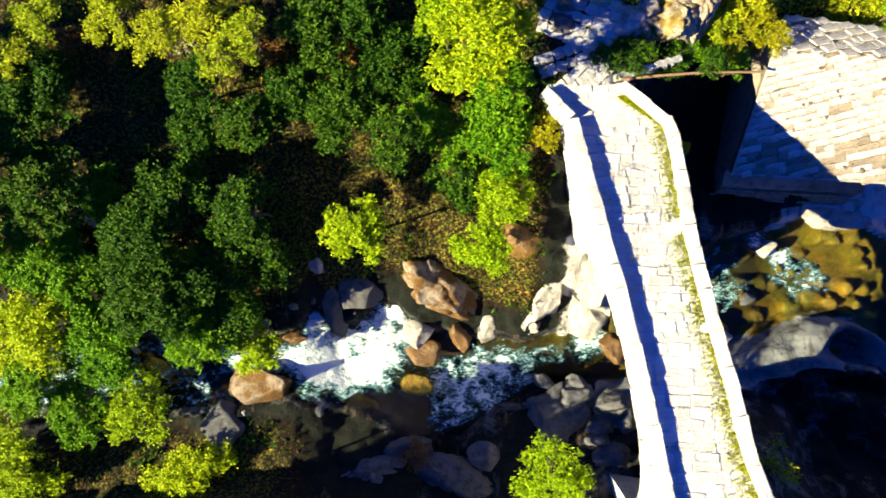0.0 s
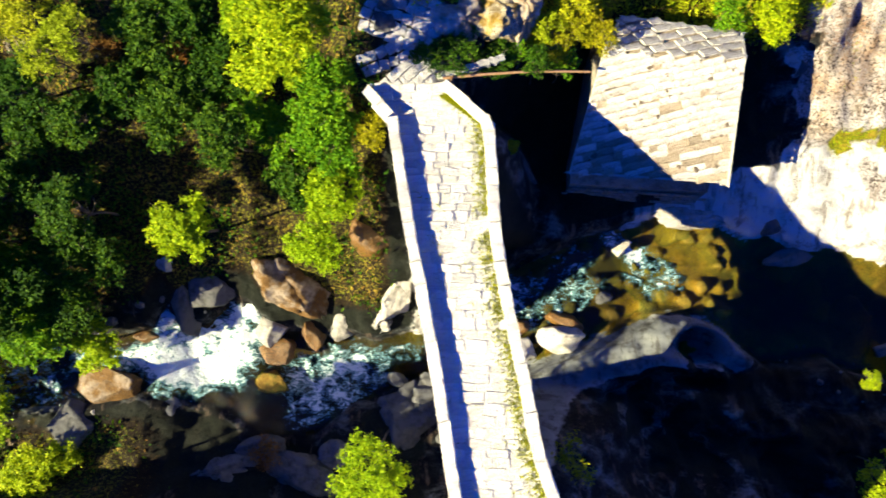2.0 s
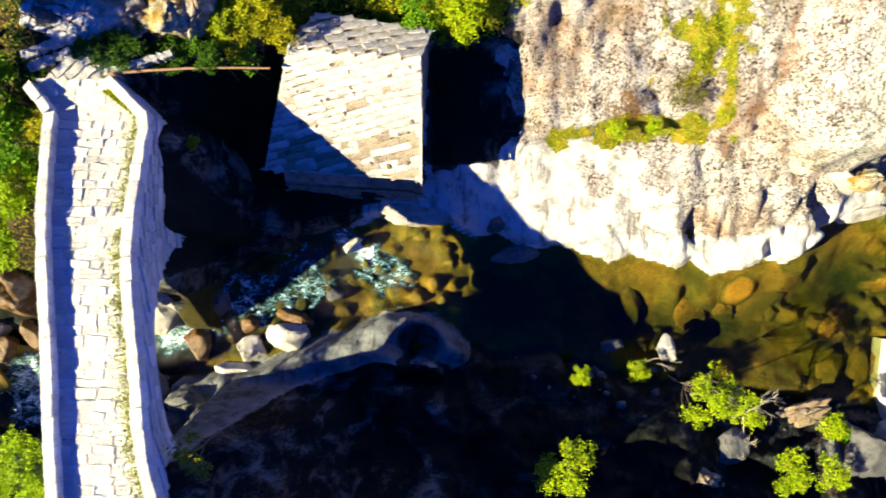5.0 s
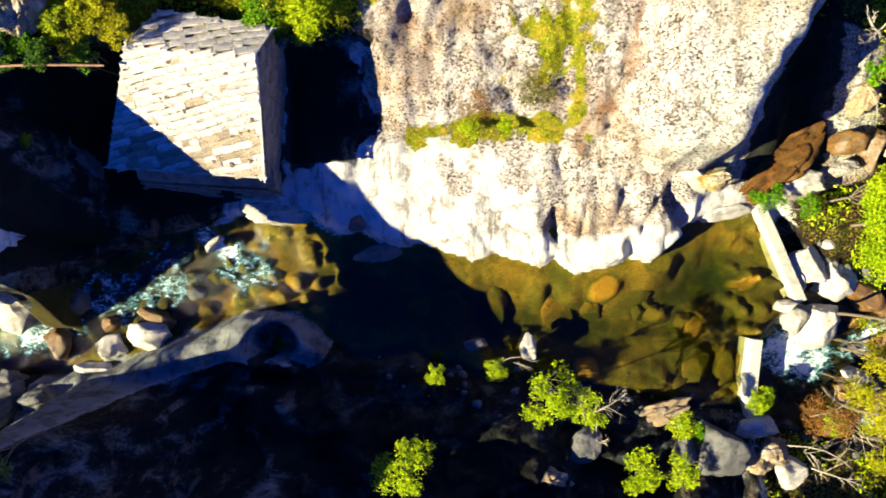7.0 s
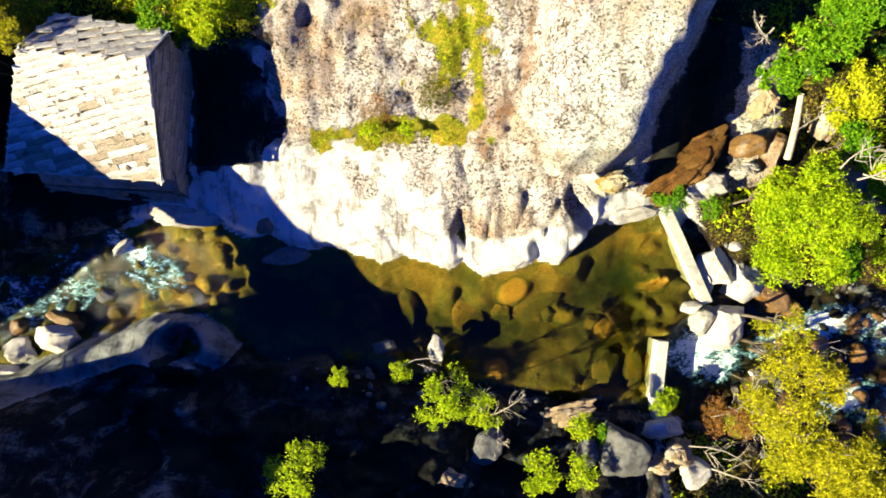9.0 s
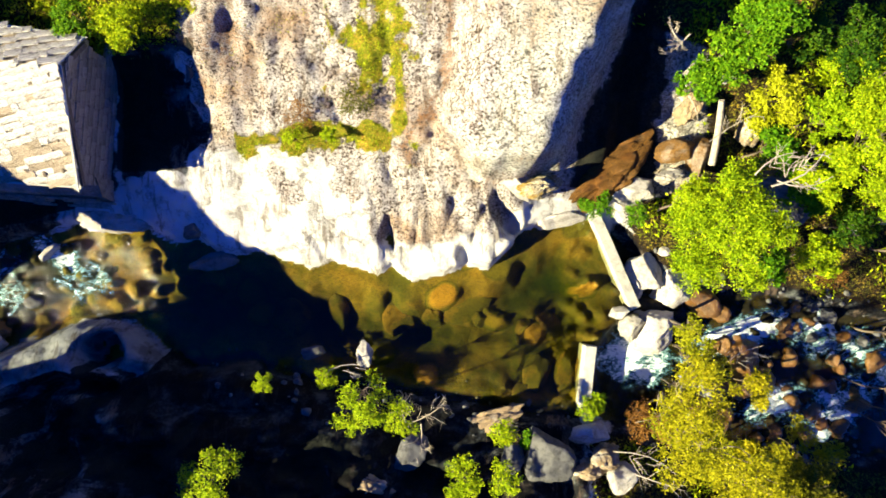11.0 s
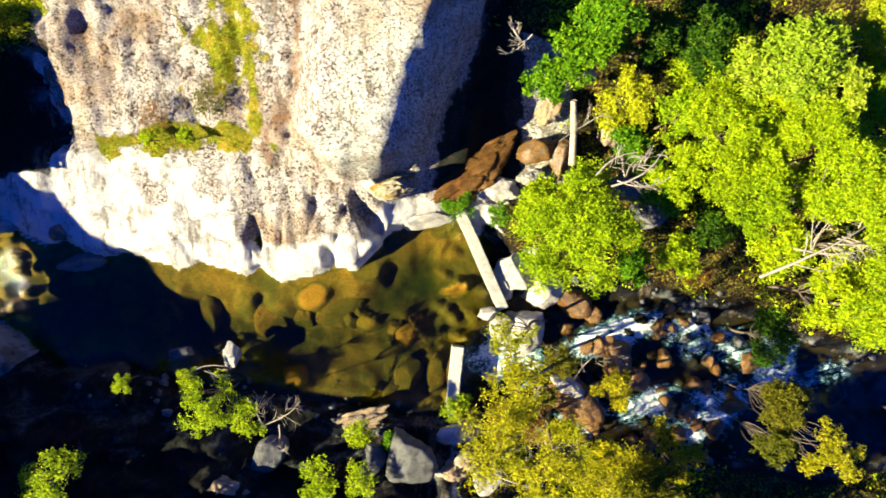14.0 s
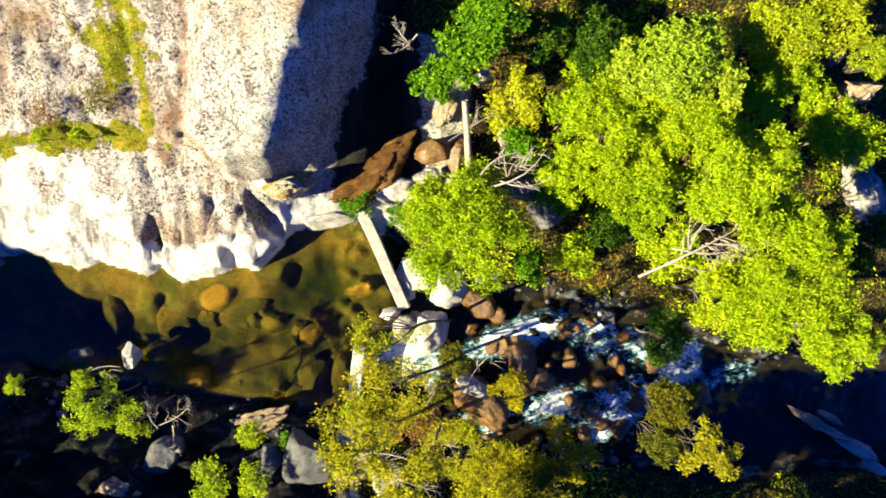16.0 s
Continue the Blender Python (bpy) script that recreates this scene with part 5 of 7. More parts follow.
boulder(-7.49, -7.79, 1.60, 1.08, 0.59, 0.70, 0, GREY_SHADE_ROCK, "dark grey boulder on the shaded bank")
boulder(1.66, -2.36, 1.20, 1.19, 0.70, 1.00, -25, GRANITE, "pale fluted granite ledge at the water")
boulder(2.82, -1.52, 1.50, 0.59, 1.18, 0.90, -30, GRANITE, "pale granite boulder above the water")
boulder(0.96, -2.69, 1.00, 0.50, 0.60, 0.70, -10, GRANITE, "pale fluted granite ledge at the water")
boulder(4.38, -2.35, 1.10, 1.10, 0.90, 1.10, 20, GRANITE, "pale rounded boulder under the bridge")
boulder(2.04, 0.26, 2.40, 0.85, 0.66, 0.70, -40, AMBER, "brown earthy boulder on the bank")
boulder(3.08, 1.12, 2.40, 0.41, 0.47, 0.60, 0, GRANITE, "pale boulder against the bridge foot")
boulder(5.01, -1.53, 1.20, 0.84, 0.84, 1.10, 15, GRANITE, "pale rounded boulder at the foot of the bridge")
boulder(5.83, -2.13, 0.80, 0.71, 0.61, 0.70, 0, GREY_SHADE_ROCK, "grey boulder at the foot of the bridge")
boulder(8.89, -3.31, 0.60, 0.86, 0.57, 0.80, -10, GRANITE, "white sunlit boulder in the rapids")
boulder(7.37, -3.76, 0.50, 0.57, 0.45, 0.60, 20, GRANITE, "white sunlit boulder in the rapids")
boulder(6.65, -4.51, 0.50, 0.66, 0.27, 0.40, 0, GRANITE, "low pale stone in the rapids")
boulder(9.11, -2.74, 0.40, 0.68, 0.35, 0.50, -15, AMBER, "amber boulder in the rapids")
boulder(7.34, -2.89, 0.40, 0.31, 0.31, 0.40, 0, AMBER, "small amber stone in the rapids")
boulder(5.51, -3.64, 0.50, 0.51, 0.57, 0.50, 0, AMBER, "dark brown wet boulder in the rapids")
boulder(10.41, -1.76, 0.12, 0.33, 0.27, 0.30, 0, GREY_SHADE_ROCK, "wet stone in the rapids")
boulder(13.47, 1.21, 0.42, 1.55, 0.47, 0.45, 4, GRANITE, "broad pale granite rock below the mill")
boulder(11.06, 0.03, 0.30, 0.37, 0.25, 0.40, 40, GRANITE, "white stone in the small fall")
boulder(17.23, -0.28, 0.25, 0.95, 0.35, 0.40, 8, GREY_SHADE_ROCK, "flat shaded rock at the edge of the pool")
boulder(16.46, 0.81, 0.60, 0.41, 0.35, 0.60, 35, GREY_SHADE_ROCK, "dark block of rock on the slab")
boulder(7.52, 2.15, 1.00, 1.00, 0.90, 1.00, -30, GREY_SHADE_ROCK, "dark grey rock outcrop below the mill")
boulder(6.74, 3.18, 2.20, 1.24, 0.57, 0.90, -35, GREY_SHADE_ROCK, "dark shaded boulder by the bridge")
boulder(20.01, -2.59, -0.47, 0.75, 0.64, 0.40, -5, BEDROCK, "amber boulder on the bed of the pool")
boulder(21.57, -2.26, -0.47, 0.37, 0.71, 0.40, 11, BEDROCK, "amber boulder on the bed of the pool")
boulder(27.13, -2.46, -0.54, 0.35, 0.35, 0.40, 11, BEDROCK, "amber boulder on the bed of the pool")
boulder(28.77, -2.94, -0.54, 0.28, 0.48, 0.40, -14, BEDROCK, "amber boulder on the bed of the pool")
boulder(29.63, -2.68, -0.54, 0.55, 0.48, 0.40, 0, BEDROCK, "amber boulder on the bed of the pool")
boulder(25.23, -2.36, -0.54, 0.33, 0.44, 0.40, 0, BEDROCK, "amber boulder on the bed of the pool")
boulder(22.08, -3.63, -0.52, 0.47, 0.32, 0.40, -20, BEDROCK, "amber boulder on the bed of the pool")
boulder(23.90, -2.35, -0.54, 0.65, 0.76, 0.40, 20, BEDROCK, "amber boulder on the bed of the pool")
boulder(26.53, -1.82, -0.54, 0.99, 0.77, 0.40, 15, BEDROCK, "amber boulder on the bed of the pool")
boulder(22.71, -3.78, 0.50, 0.35, 0.45, 0.60, 0, GRANITE, "white stone at the edge of the pool")
boulder(20.80, -3.67, 0.15, 0.54, 0.21, 0.30, 8, GREY_SHADE_ROCK, "flat pale stone in the pool")
boulder(29.23, -4.65, -0.35, 0.43, 0.70, 0.40, -15, BEDROCK, "amber boulder in the shallows by the weir")
boulder(28.47, -5.40, -0.35, 0.53, 0.43, 0.40, -15, BEDROCK, "amber boulder in the shallows by the weir")
boulder(29.55, -5.62, -0.35, 0.43, 0.32, 0.40, -15, BEDROCK, "amber boulder in the shallows by the weir")
boulder(30.20, -4.76, -0.35, 0.32, 0.85, 0.40, -15, BEDROCK, "amber boulder in the shallows by the weir")
boulder(30.85, -4.33, -0.35, 0.21, 0.85, 0.40, -15, BEDROCK, "amber boulder in the shallows by the weir")
boulder(27.83, -5.40, -0.35, 0.43, 0.43, 0.40, -15, BEDROCK, "amber boulder in the shallows by the weir")
boulder(28.90, -6.37, -0.35, 0.64, 0.32, 0.40, -15, BEDROCK, "amber boulder in the shallows by the weir")
boulder(27.07, -6.27, 0.80, 1.52, 0.47, 0.80, 18, LICHENED, "pale smooth slab of rock beside the pool")
boulder(29.17, -7.35, 1.70, 0.90, 1.07, 1.40, 10, GREY_SHADE_ROCK, "large rounded grey boulder on the bank")
boulder(23.06, -7.75, 2.60, 0.84, 0.52, 0.90, -15, LICHENED, "cream-coloured granite boulder on the bank")
boulder(24.42, -7.00, 2.00, 0.58, 0.86, 0.80, -45, GREY_SHADE_ROCK, "long grey rock on the bank")
boulder(28.01, -7.14, 1.60, 0.43, 0.59, 0.60, 0, GREY_SHADE_ROCK, "dark boulder on the bank")
boulder(31.08, -6.60, 0.90, 0.65, 0.46, 0.70, 20, GRANITE, "pale angular boulder at the end of the weir")
boulder(31.51, -7.50, 1.00, 0.66, 0.56, 0.80, -10, LICHENED, "pale angular boulder at the end of the weir")
boulder(30.80, -7.95, 1.00, 0.70, 0.46, 0.80, 0, LICHENED, "pale angular boulder at the end of the weir")
boulder(31.98, -8.16, 1.10, 0.56, 0.44, 0.80, 30, GRANITE, "pale angular boulder at the end of the weir")
boulder(33.15, -0.72, 0.15, 0.98, 0.76, 0.80, -35, GRANITE, "white angular boulder below the weir")
boulder(34.28, -1.42, 0.15, 0.80, 0.70, 0.80, 35, GRANITE, "white angular boulder below the weir")
boulder(32.86, -1.25, 0.10, 0.25, 0.56, 0.60, 25, GRANITE, "small white stone below the weir")
boulder(33.99, 0.04, 0.10, 0.27, 0.23, 0.40, 0, GRANITE, "small white stone below the weir")
boulder(35.64, -1.94, -0.10, 0.76, 0.70, 0.60, -20, AMBER, "amber boulder in still water below the weir")
boulder(36.28, -2.27, -0.20, 0.32, 0.32, 0.50, 0, AMBER, "amber boulder in still water below the weir")
boulder(33.66, -2.92, 0.30, 0.87, 0.91, 1.00, 10, GRANITE, "broad pale rounded boulder beside the weir")
boulder(32.73, -2.75, 0.30, 0.37, 0.52, 0.80, -20, GRANITE, "pale boulder forming the weir sill")
boulder(32.21, -2.21, 0.45, 0.41, 0.21, 0.50, 30, GRANITE, "small pale block on the weir sill")
boulder(31.75, 2.80, 1.25, 1.85, 0.78, 1.30, 38, OCHRE, "rust-brown lichened rock under the cliff")
boulder(28.95, 2.30, 2.25, 0.90, 0.55, 0.90, 15, YELLOWROCK, "ochre lichened boulder under the cliff")
boulder(28.15, 2.35, 2.15, 0.60, 0.42, 1.00, -30, GRANITE, "pale boulder wedged under the cliff")
boulder(29.63, 1.32, 0.50, 1.13, 0.47, 0.90, 5, GRANITE, "pale water-worn rock at the head of the weir")
boulder(32.50, 2.30, 1.10, 1.00, 0.50, 0.80, 20, GRANITE, "weathered granite boulder by the cliff")
boulder(34.66, 3.36, 1.50, 0.43, 0.79, 0.90, -10, BROWNROCK, "weathered granite outcrop in the wood")
boulder(36.38, 4.18, 1.90, 0.35, 0.48, 0.80, -20, LICHENED, "pale boulder under yellow leaves")
boulder(35.49, 6.09, 2.40, 0.34, 0.24, 0.70, 20, GRANITE, "small pale boulder among bushes")
boulder(37.13, -4.00, -0.20, 0.55, 1.02, 0.90, -8, AMBER, "tall amber and white boulder in the stream")
boulder(37.87, -4.84, -0.40, 0.64, 0.53, 0.50, 10, AMBER, "amber boulder in the stream")
boulder(37.13, -5.25, -0.50, 0.86, 0.43, 0.40, 0, AMBER, "brown boulder in the stream")
boulder(35.58, -5.70, -0.20, 1.16, 0.80, 0.80, -35, AMBER, "cracked amber boulder in the stream")
boulder(35.35, -5.12, 0.00, 0.73, 0.42, 0.70, -30, GRANITE, "white-topped boulder in the stream")
boulder(34.36, -6.87, -0.20, 0.59, 0.63, 0.60, -30, AMBER, "amber boulder in the stream")
boulder(39.11, -5.71, -0.40, 0.28, 0.23, 0.50, 0, AMBER, "small orange stone in the stream")
boulder(39.72, -7.14, -0.60, 0.30, 0.43, 0.50, 0, AMBER, "amber stone in the stream")
boulder(39.31, -2.14, -0.65, 0.30, 0.27, 0.50, 78, AMBER, "wet brown stone in the rapids")
boulder(40.02, -2.12, -0.65, 0.26, 0.23, 0.50, 30, GREY_SHADE_ROCK, "wet brown stone in the rapids")
boulder(40.01, -3.33, -0.65, 0.24, 0.21, 0.50, 30, GREY_SHADE_ROCK, "wet brown stone in the rapids")
boulder(42.04, -3.43, -0.65, 0.24, 0.21, 0.50, 2, GREY_SHADE_ROCK, "wet brown stone in the rapids")
boulder(40.89, -4.21, -0.65, 0.28, 0.25, 0.50, 70, AMBER, "wet brown stone in the rapids")
boulder(40.68, -2.45, -0.65, 0.32, 0.29, 0.50, 40, GREY_SHADE_ROCK, "wet brown stone in the rapids")
boulder(38.91, -3.10, -0.65, 0.28, 0.25, 0.50, 40, AMBER, "wet brown stone in the rapids")
boulder(38.46, -7.03, -0.65, 0.43, 0.39, 0.50, 60, AMBER, "wet brown stone in the rapids")
boulder(41.77, -5.97, -0.65, 0.43, 0.39, 0.50, 30, AMBER, "wet brown stone in the rapids")
boulder(40.23, -5.08, -0.65, 0.37, 0.33, 0.50, 60, AMBER, "wet brown stone in the rapids")
boulder(41.23, -3.33, -0.65, 0.32, 0.29, 0.50, 75, AMBER, "wet brown stone in the rapids")
boulder(42.44, -4.22, -0.65, 0.43, 0.39, 0.50, 40, AMBER, "wet brown stone in the rapids")
boulder(43.32, -5.54, -0.65, 0.47, 0.43, 0.50, 0, GREY_SHADE_ROCK, "wet brown stone in the rapids")
boulder(44.21, -5.55, -0.65, 0.54, 0.49, 0.50, 40, AMBER, "wet brown stone in the rapids")
boulder(39.13, -4.20, -0.65, 0.39, 0.35, 0.50, 70, AMBER, "wet brown stone in the rapids")
boulder(41.10, -6.84, -0.65, 0.39, 0.35, 0.50, 20, AMBER, "wet brown stone in the rapids")
boulder(40.00, -6.17, -0.65, 0.32, 0.29, 0.50, 30, GREY_SHADE_ROCK, "wet brown stone in the rapids")
boulder(37.13, 2.29, 2.30, 1.04, 0.57, 1.00, -25, GREY_SHADE_ROCK, "grey weathered boulder among the willows")
boulder(37.86, 1.44, 2.00, 0.58, 0.67, 0.90, 30, GREY_SHADE_ROCK, "grey weathered boulder among the willows")
boulder(40.81, 1.06, 1.20, 0.38, 0.40, 0.70, 0, GREY_SHADE_ROCK, "round grey boulder in the undergrowth")
boulder(41.58, 1.15, 1.10, 0.22, 0.18, 0.40, 0, GRANITE, "small pale stone in the undergrowth")
boulder(40.39, 0.78, 1.10, 0.20, 0.20, 0.40, 0, GRANITE, "small pale stone in the undergrowth")
boulder(48.19, 5.42, 3.00, 0.82, 0.46, 1.10, 15, LICHENED, "grey lichened boulder on the slope")
boulder(49.21, 2.04, 1.80, 0.68, 1.45, 1.00, 20, LICHENED, "grey lichened outcrop on the slope")
boulder(46.47, 6.83, 3.00, 0.46, 0.37, 0.70, 0, GREY_SHADE_ROCK, "pale boulders on the slope")
boulder(47.24, 6.65, 3.00, 0.27, 0.37, 0.70, 0, GREY_SHADE_ROCK, "grey boulder on the slope")
boulder(50.53, -7.78, -0.60, 1.08, 0.32, 0.60, -30, LICHENED, "pale sunlit rock on the far bank")
boulder(48.63, -6.56, -0.60, 0.86, 0.22, 0.60, -30, LICHENED, "pale sunlit rock on the far bank")
boulder(49.63, -7.12, -0.60, 0.75, 0.19, 0.60, -30, LICHENED, "pale sunlit rock on the far bank")
boulder(51.08, -8.45, -0.60, 0.65, 0.26, 0.60, -30, LICHENED, "pale sunlit rock on the far bank")
boulder(49.30, -6.45, -0.60, 0.54, 0.17, 0.60, -30, LICHENED, "pale sunlit rock on the far bank")
boulder(33.88, 3.68, 1.60, 0.59, 0.49, 0.70, 21, BROWNROCK, "weathered pinkish granite rock at the wood edge")
boulder(34.31, 5.11, 1.60, 0.43, 0.65, 0.70, -25, LICHENED, "weathered pinkish granite rock at the wood edge")
boulder(33.56, 2.73, 1.60, 0.49, 0.33, 0.70, 9, LICHENED, "weathered pinkish granite rock at the wood edge")
boulder(38.21, -4.38, -0.55, 0.23, 0.22, 0.45, 0, AMBER, "small amber-brown stone in the lower rapids")
boulder(37.39, -4.85, -0.55, 0.34, 0.27, 0.45, 78, AMBER, "small amber-brown stone in the lower rapids")
boulder(39.81, -6.30, -0.75, 0.24, 0.23, 0.45, 54, AMBER, "small amber-brown stone in the lower rapids")
boulder(36.20, -3.67, -0.55, 0.22, 0.19, 0.45, 75, AMBER, "small amber-brown stone in the lower rapids")
boulder(35.59, -6.01, -0.55, 0.38, 0.37, 0.45, 37, AMBER, "small amber-brown stone in the lower rapids")
boulder(36.52, -3.60, -0.55, 0.38, 0.37, 0.45, 34, AMBER, "small amber-brown stone in the lower rapids")
boulder(41.22, -4.56, -0.75, 0.28, 0.20, 0.45, 90, AMBER, "small amber-brown stone in the lower rapids")
boulder(41.04, -7.11, -0.75, 0.21, 0.17, 0.45, 62, AMBER, "small amber-brown stone in the lower rapids")
boulder(36.09, -3.66, -0.55, 0.37, 0.35, 0.45, 76, AMBER, "small amber-brown stone in the lower rapids")
boulder(35.20, -6.40, -0.55, 0.24, 0.23, 0.45, 42, AMBER, "small amber-brown stone in the lower rapids")
boulder(35.23, -2.86, -0.55, 0.32, 0.23, 0.45, 10, AMBER, "small amber-brown stone in the lower rapids")
boulder(38.97, -5.29, -0.75, 0.24, 0.17, 0.45, 24, AMBER, "small amber-brown stone in the lower rapids")
boulder(39.41, -2.95, -0.75, 0.33, 0.25, 0.45, 77, AMBER, "small amber-brown stone in the lower rapids")
boulder(39.95, -2.68, -0.75, 0.26, 0.23, 0.45, 19, AMBER, "small amber-brown stone in the lower rapids")
boulder(40.11, -6.35, -0.75, 0.33, 0.24, 0.45, 90, AMBER, "small amber-brown stone in the lower rapids")
boulder(37.80, -7.16, -0.55, 0.23, 0.20, 0.45, 46, AMBER, "small amber-brown stone in the lower rapids")
boulder(40.78, -5.22, -0.75, 0.33, 0.30, 0.45, 44, AMBER, "small amber-brown stone in the lower rapids")
boulder(35.89, -7.02, -0.55, 0.28, 0.21, 0.45, 25, AMBER, "small amber-brown stone in the lower rapids")
boulder(41.71, -5.50, -0.75, 0.20, 0.19, 0.45, 42, AMBER, "small amber-brown stone in the lower rapids")
boulder(35.18, -3.00, -0.55, 0.25, 0.19, 0.45, 11, AMBER, "small amber-brown stone in the lower rapids")
boulder(37.18, -3.92, -0.55, 0.32, 0.23, 0.45, 48, AMBER, "small amber-brown stone in the lower rapids")
boulder(40.34, -6.72, -0.75, 0.31, 0.29, 0.45, 31, AMBER, "small amber-brown stone in the lower rapids")
boulder(38.89, -2.78, -0.55, 0.35, 0.25, 0.45, 51, AMBER, "small amber-brown stone in the lower rapids")
boulder(38.50, -7.43, -0.55, 0.33, 0.24, 0.45, 37, AMBER, "small amber-brown stone in the lower rapids")
boulder(36.29, -6.82, -0.55, 0.25, 0.18, 0.45, 22, AMBER, "small amber-brown stone in the lower rapids")
boulder(36.90, -3.28, -0.55, 0.22, 0.17, 0.45, 6, AMBER, "small amber-brown stone in the lower rapids")
boulder(4.85, 6.95, 5.20, 1.15, 0.95, 1.00, 20, LICHENED, "large lichened granite rock above the path")
boulder(6.20, 7.00, 5.00, 0.98, 0.90, 1.00, -10, YELLOWROCK, "large granite rock with ochre lichen")
boulder(7.05, 7.15, 4.85, 0.55, 0.90, 0.90, -15, LICHENED, "pale granite boulder above the path")
boulder(2.69, 6.73, 5.10, 0.49, 0.74, 0.80, 10, GREY_SHADE_ROCK, "grey boulder edging the path")
boulder(2.90, 7.24, 5.30, 0.57, 0.49, 0.80, 0, GREY_SHADE_ROCK, "grey boulder edging the path")
boulder(16.85, 6.38, 1.50, 0.58, 0.58, 0.80, 15, GREY_SHADE_ROCK, "shaded grey boulder behind the mill")
# mostly hidden under the deck, added to stop low sun through the arch
boulder(4.85, -0.55, 3.60, 0.90, 2.10, 4.60, 0, GRANITE, "pale rock outcrop under the bridge foot, sized to block low sun")


# ---- woods ----
tree("tree", 0.38, 5.65, 8.20, 1.71, LEAF_FRESH, "bright yellow-green alder beside the bridge path", "tree", 101, 7872, 0.075, group="")
tree("tree", -0.50, 6.44, 7.60, 0.92, LEAF_FRESH, "bright yellow-green alder beside the bridge path", "tree", 102, 2299, 0.075, group="")
tree("tree", 0.93, 4.61, 5.80, 1.34, LEAF_MID, "green alder on the wooded river bank", "tree", 103, 4872, 0.075, group="bank alders")
tree("tree", 1.13, 3.30, 5.20, 1.23, LEAF_MID, "green alder on the wooded river bank", "tree", 104, 4054, 0.075, group="bank alders")
tree("tree", -0.41, 3.39, 4.60, 1.01, LEAF_MID, "green alder on the wooded river bank", "tree", 105, 2767, 0.075, group="bank alders")
tree("tree", -2.37, 5.92, 4.60, 1.60, LEAF_DEEP, "green alder on the wooded river bank", "tree", 106, 6939, 0.075, group="bank alders")
tree("tree", -1.28, 4.26, 4.60, 0.84, LEAF_MID, "green alder on the wooded river bank", "tree", 107, 1922, 0.075, group="bank alders")
tree("tree", -0.06, 2.21, 4.20, 1.03, LEAF_DEEP, "green alder on the wooded river bank", "tree", 108, 2886, 0.075, group="bank alders")
tree("tree", -3.35, 0.65, 5.40, 1.07, LEAF_FRESH, "small bright green alder on the river bank", "tree", 109, 3071, 0.075, group="bank alders")
tree("tree", 1.15, 1.62, 4.90, 1.03, LEAF_FRESH, "small bright green alder on the river bank", "tree", 110, 2862, 0.075, group="bank alders")
tree("tree", 0.68, 0.21, 4.60, 0.98, LEAF_FRESH, "small bright green alder on the river bank", "tree", 111, 2586, 0.075, group="bank alders")
tree("bush", 2.40, 3.55, 5.00, 0.69, LEAF_GOLD, "yellow-green bush against the bridge parapet", "bush", 112, 1299, 0.050, group="")
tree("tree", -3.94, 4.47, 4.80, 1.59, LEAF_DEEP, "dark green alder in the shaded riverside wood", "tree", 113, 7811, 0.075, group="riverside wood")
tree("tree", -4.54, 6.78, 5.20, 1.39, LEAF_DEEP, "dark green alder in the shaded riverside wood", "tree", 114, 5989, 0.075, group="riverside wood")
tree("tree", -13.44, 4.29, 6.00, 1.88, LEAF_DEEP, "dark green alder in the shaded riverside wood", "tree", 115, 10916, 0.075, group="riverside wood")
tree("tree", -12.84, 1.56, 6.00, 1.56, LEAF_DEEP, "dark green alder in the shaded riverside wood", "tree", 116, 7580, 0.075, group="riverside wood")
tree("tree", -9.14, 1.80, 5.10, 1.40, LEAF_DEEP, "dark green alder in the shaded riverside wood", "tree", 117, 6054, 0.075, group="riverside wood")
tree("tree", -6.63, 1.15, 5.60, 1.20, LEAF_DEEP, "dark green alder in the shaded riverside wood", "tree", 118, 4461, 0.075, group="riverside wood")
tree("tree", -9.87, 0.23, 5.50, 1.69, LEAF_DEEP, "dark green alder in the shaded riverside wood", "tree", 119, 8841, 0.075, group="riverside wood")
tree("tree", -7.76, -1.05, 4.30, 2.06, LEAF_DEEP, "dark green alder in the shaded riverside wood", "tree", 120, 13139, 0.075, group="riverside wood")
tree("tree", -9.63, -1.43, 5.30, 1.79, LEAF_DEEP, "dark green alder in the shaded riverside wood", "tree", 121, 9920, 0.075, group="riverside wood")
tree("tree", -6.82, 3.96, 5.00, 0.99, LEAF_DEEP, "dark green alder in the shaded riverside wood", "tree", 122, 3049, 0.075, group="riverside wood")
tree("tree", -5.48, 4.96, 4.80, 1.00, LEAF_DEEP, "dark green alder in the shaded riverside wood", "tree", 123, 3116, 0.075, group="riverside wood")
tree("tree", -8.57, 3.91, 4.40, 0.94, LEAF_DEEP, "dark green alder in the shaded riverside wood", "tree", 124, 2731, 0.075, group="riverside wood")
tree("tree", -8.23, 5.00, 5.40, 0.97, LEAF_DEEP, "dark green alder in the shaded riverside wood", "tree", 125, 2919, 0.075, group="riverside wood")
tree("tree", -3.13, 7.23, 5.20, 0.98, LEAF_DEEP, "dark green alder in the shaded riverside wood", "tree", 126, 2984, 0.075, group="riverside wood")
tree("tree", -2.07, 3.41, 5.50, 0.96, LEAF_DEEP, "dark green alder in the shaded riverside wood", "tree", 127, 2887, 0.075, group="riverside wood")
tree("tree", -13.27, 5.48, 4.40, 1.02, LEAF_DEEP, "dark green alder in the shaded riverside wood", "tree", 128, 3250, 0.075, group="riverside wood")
tree("tree", -13.17, -0.69, 4.20, 1.64, LEAF_MID, "green alder in the riverside wood", "tree", 129, 7235, 0.075, group="riverside wood")
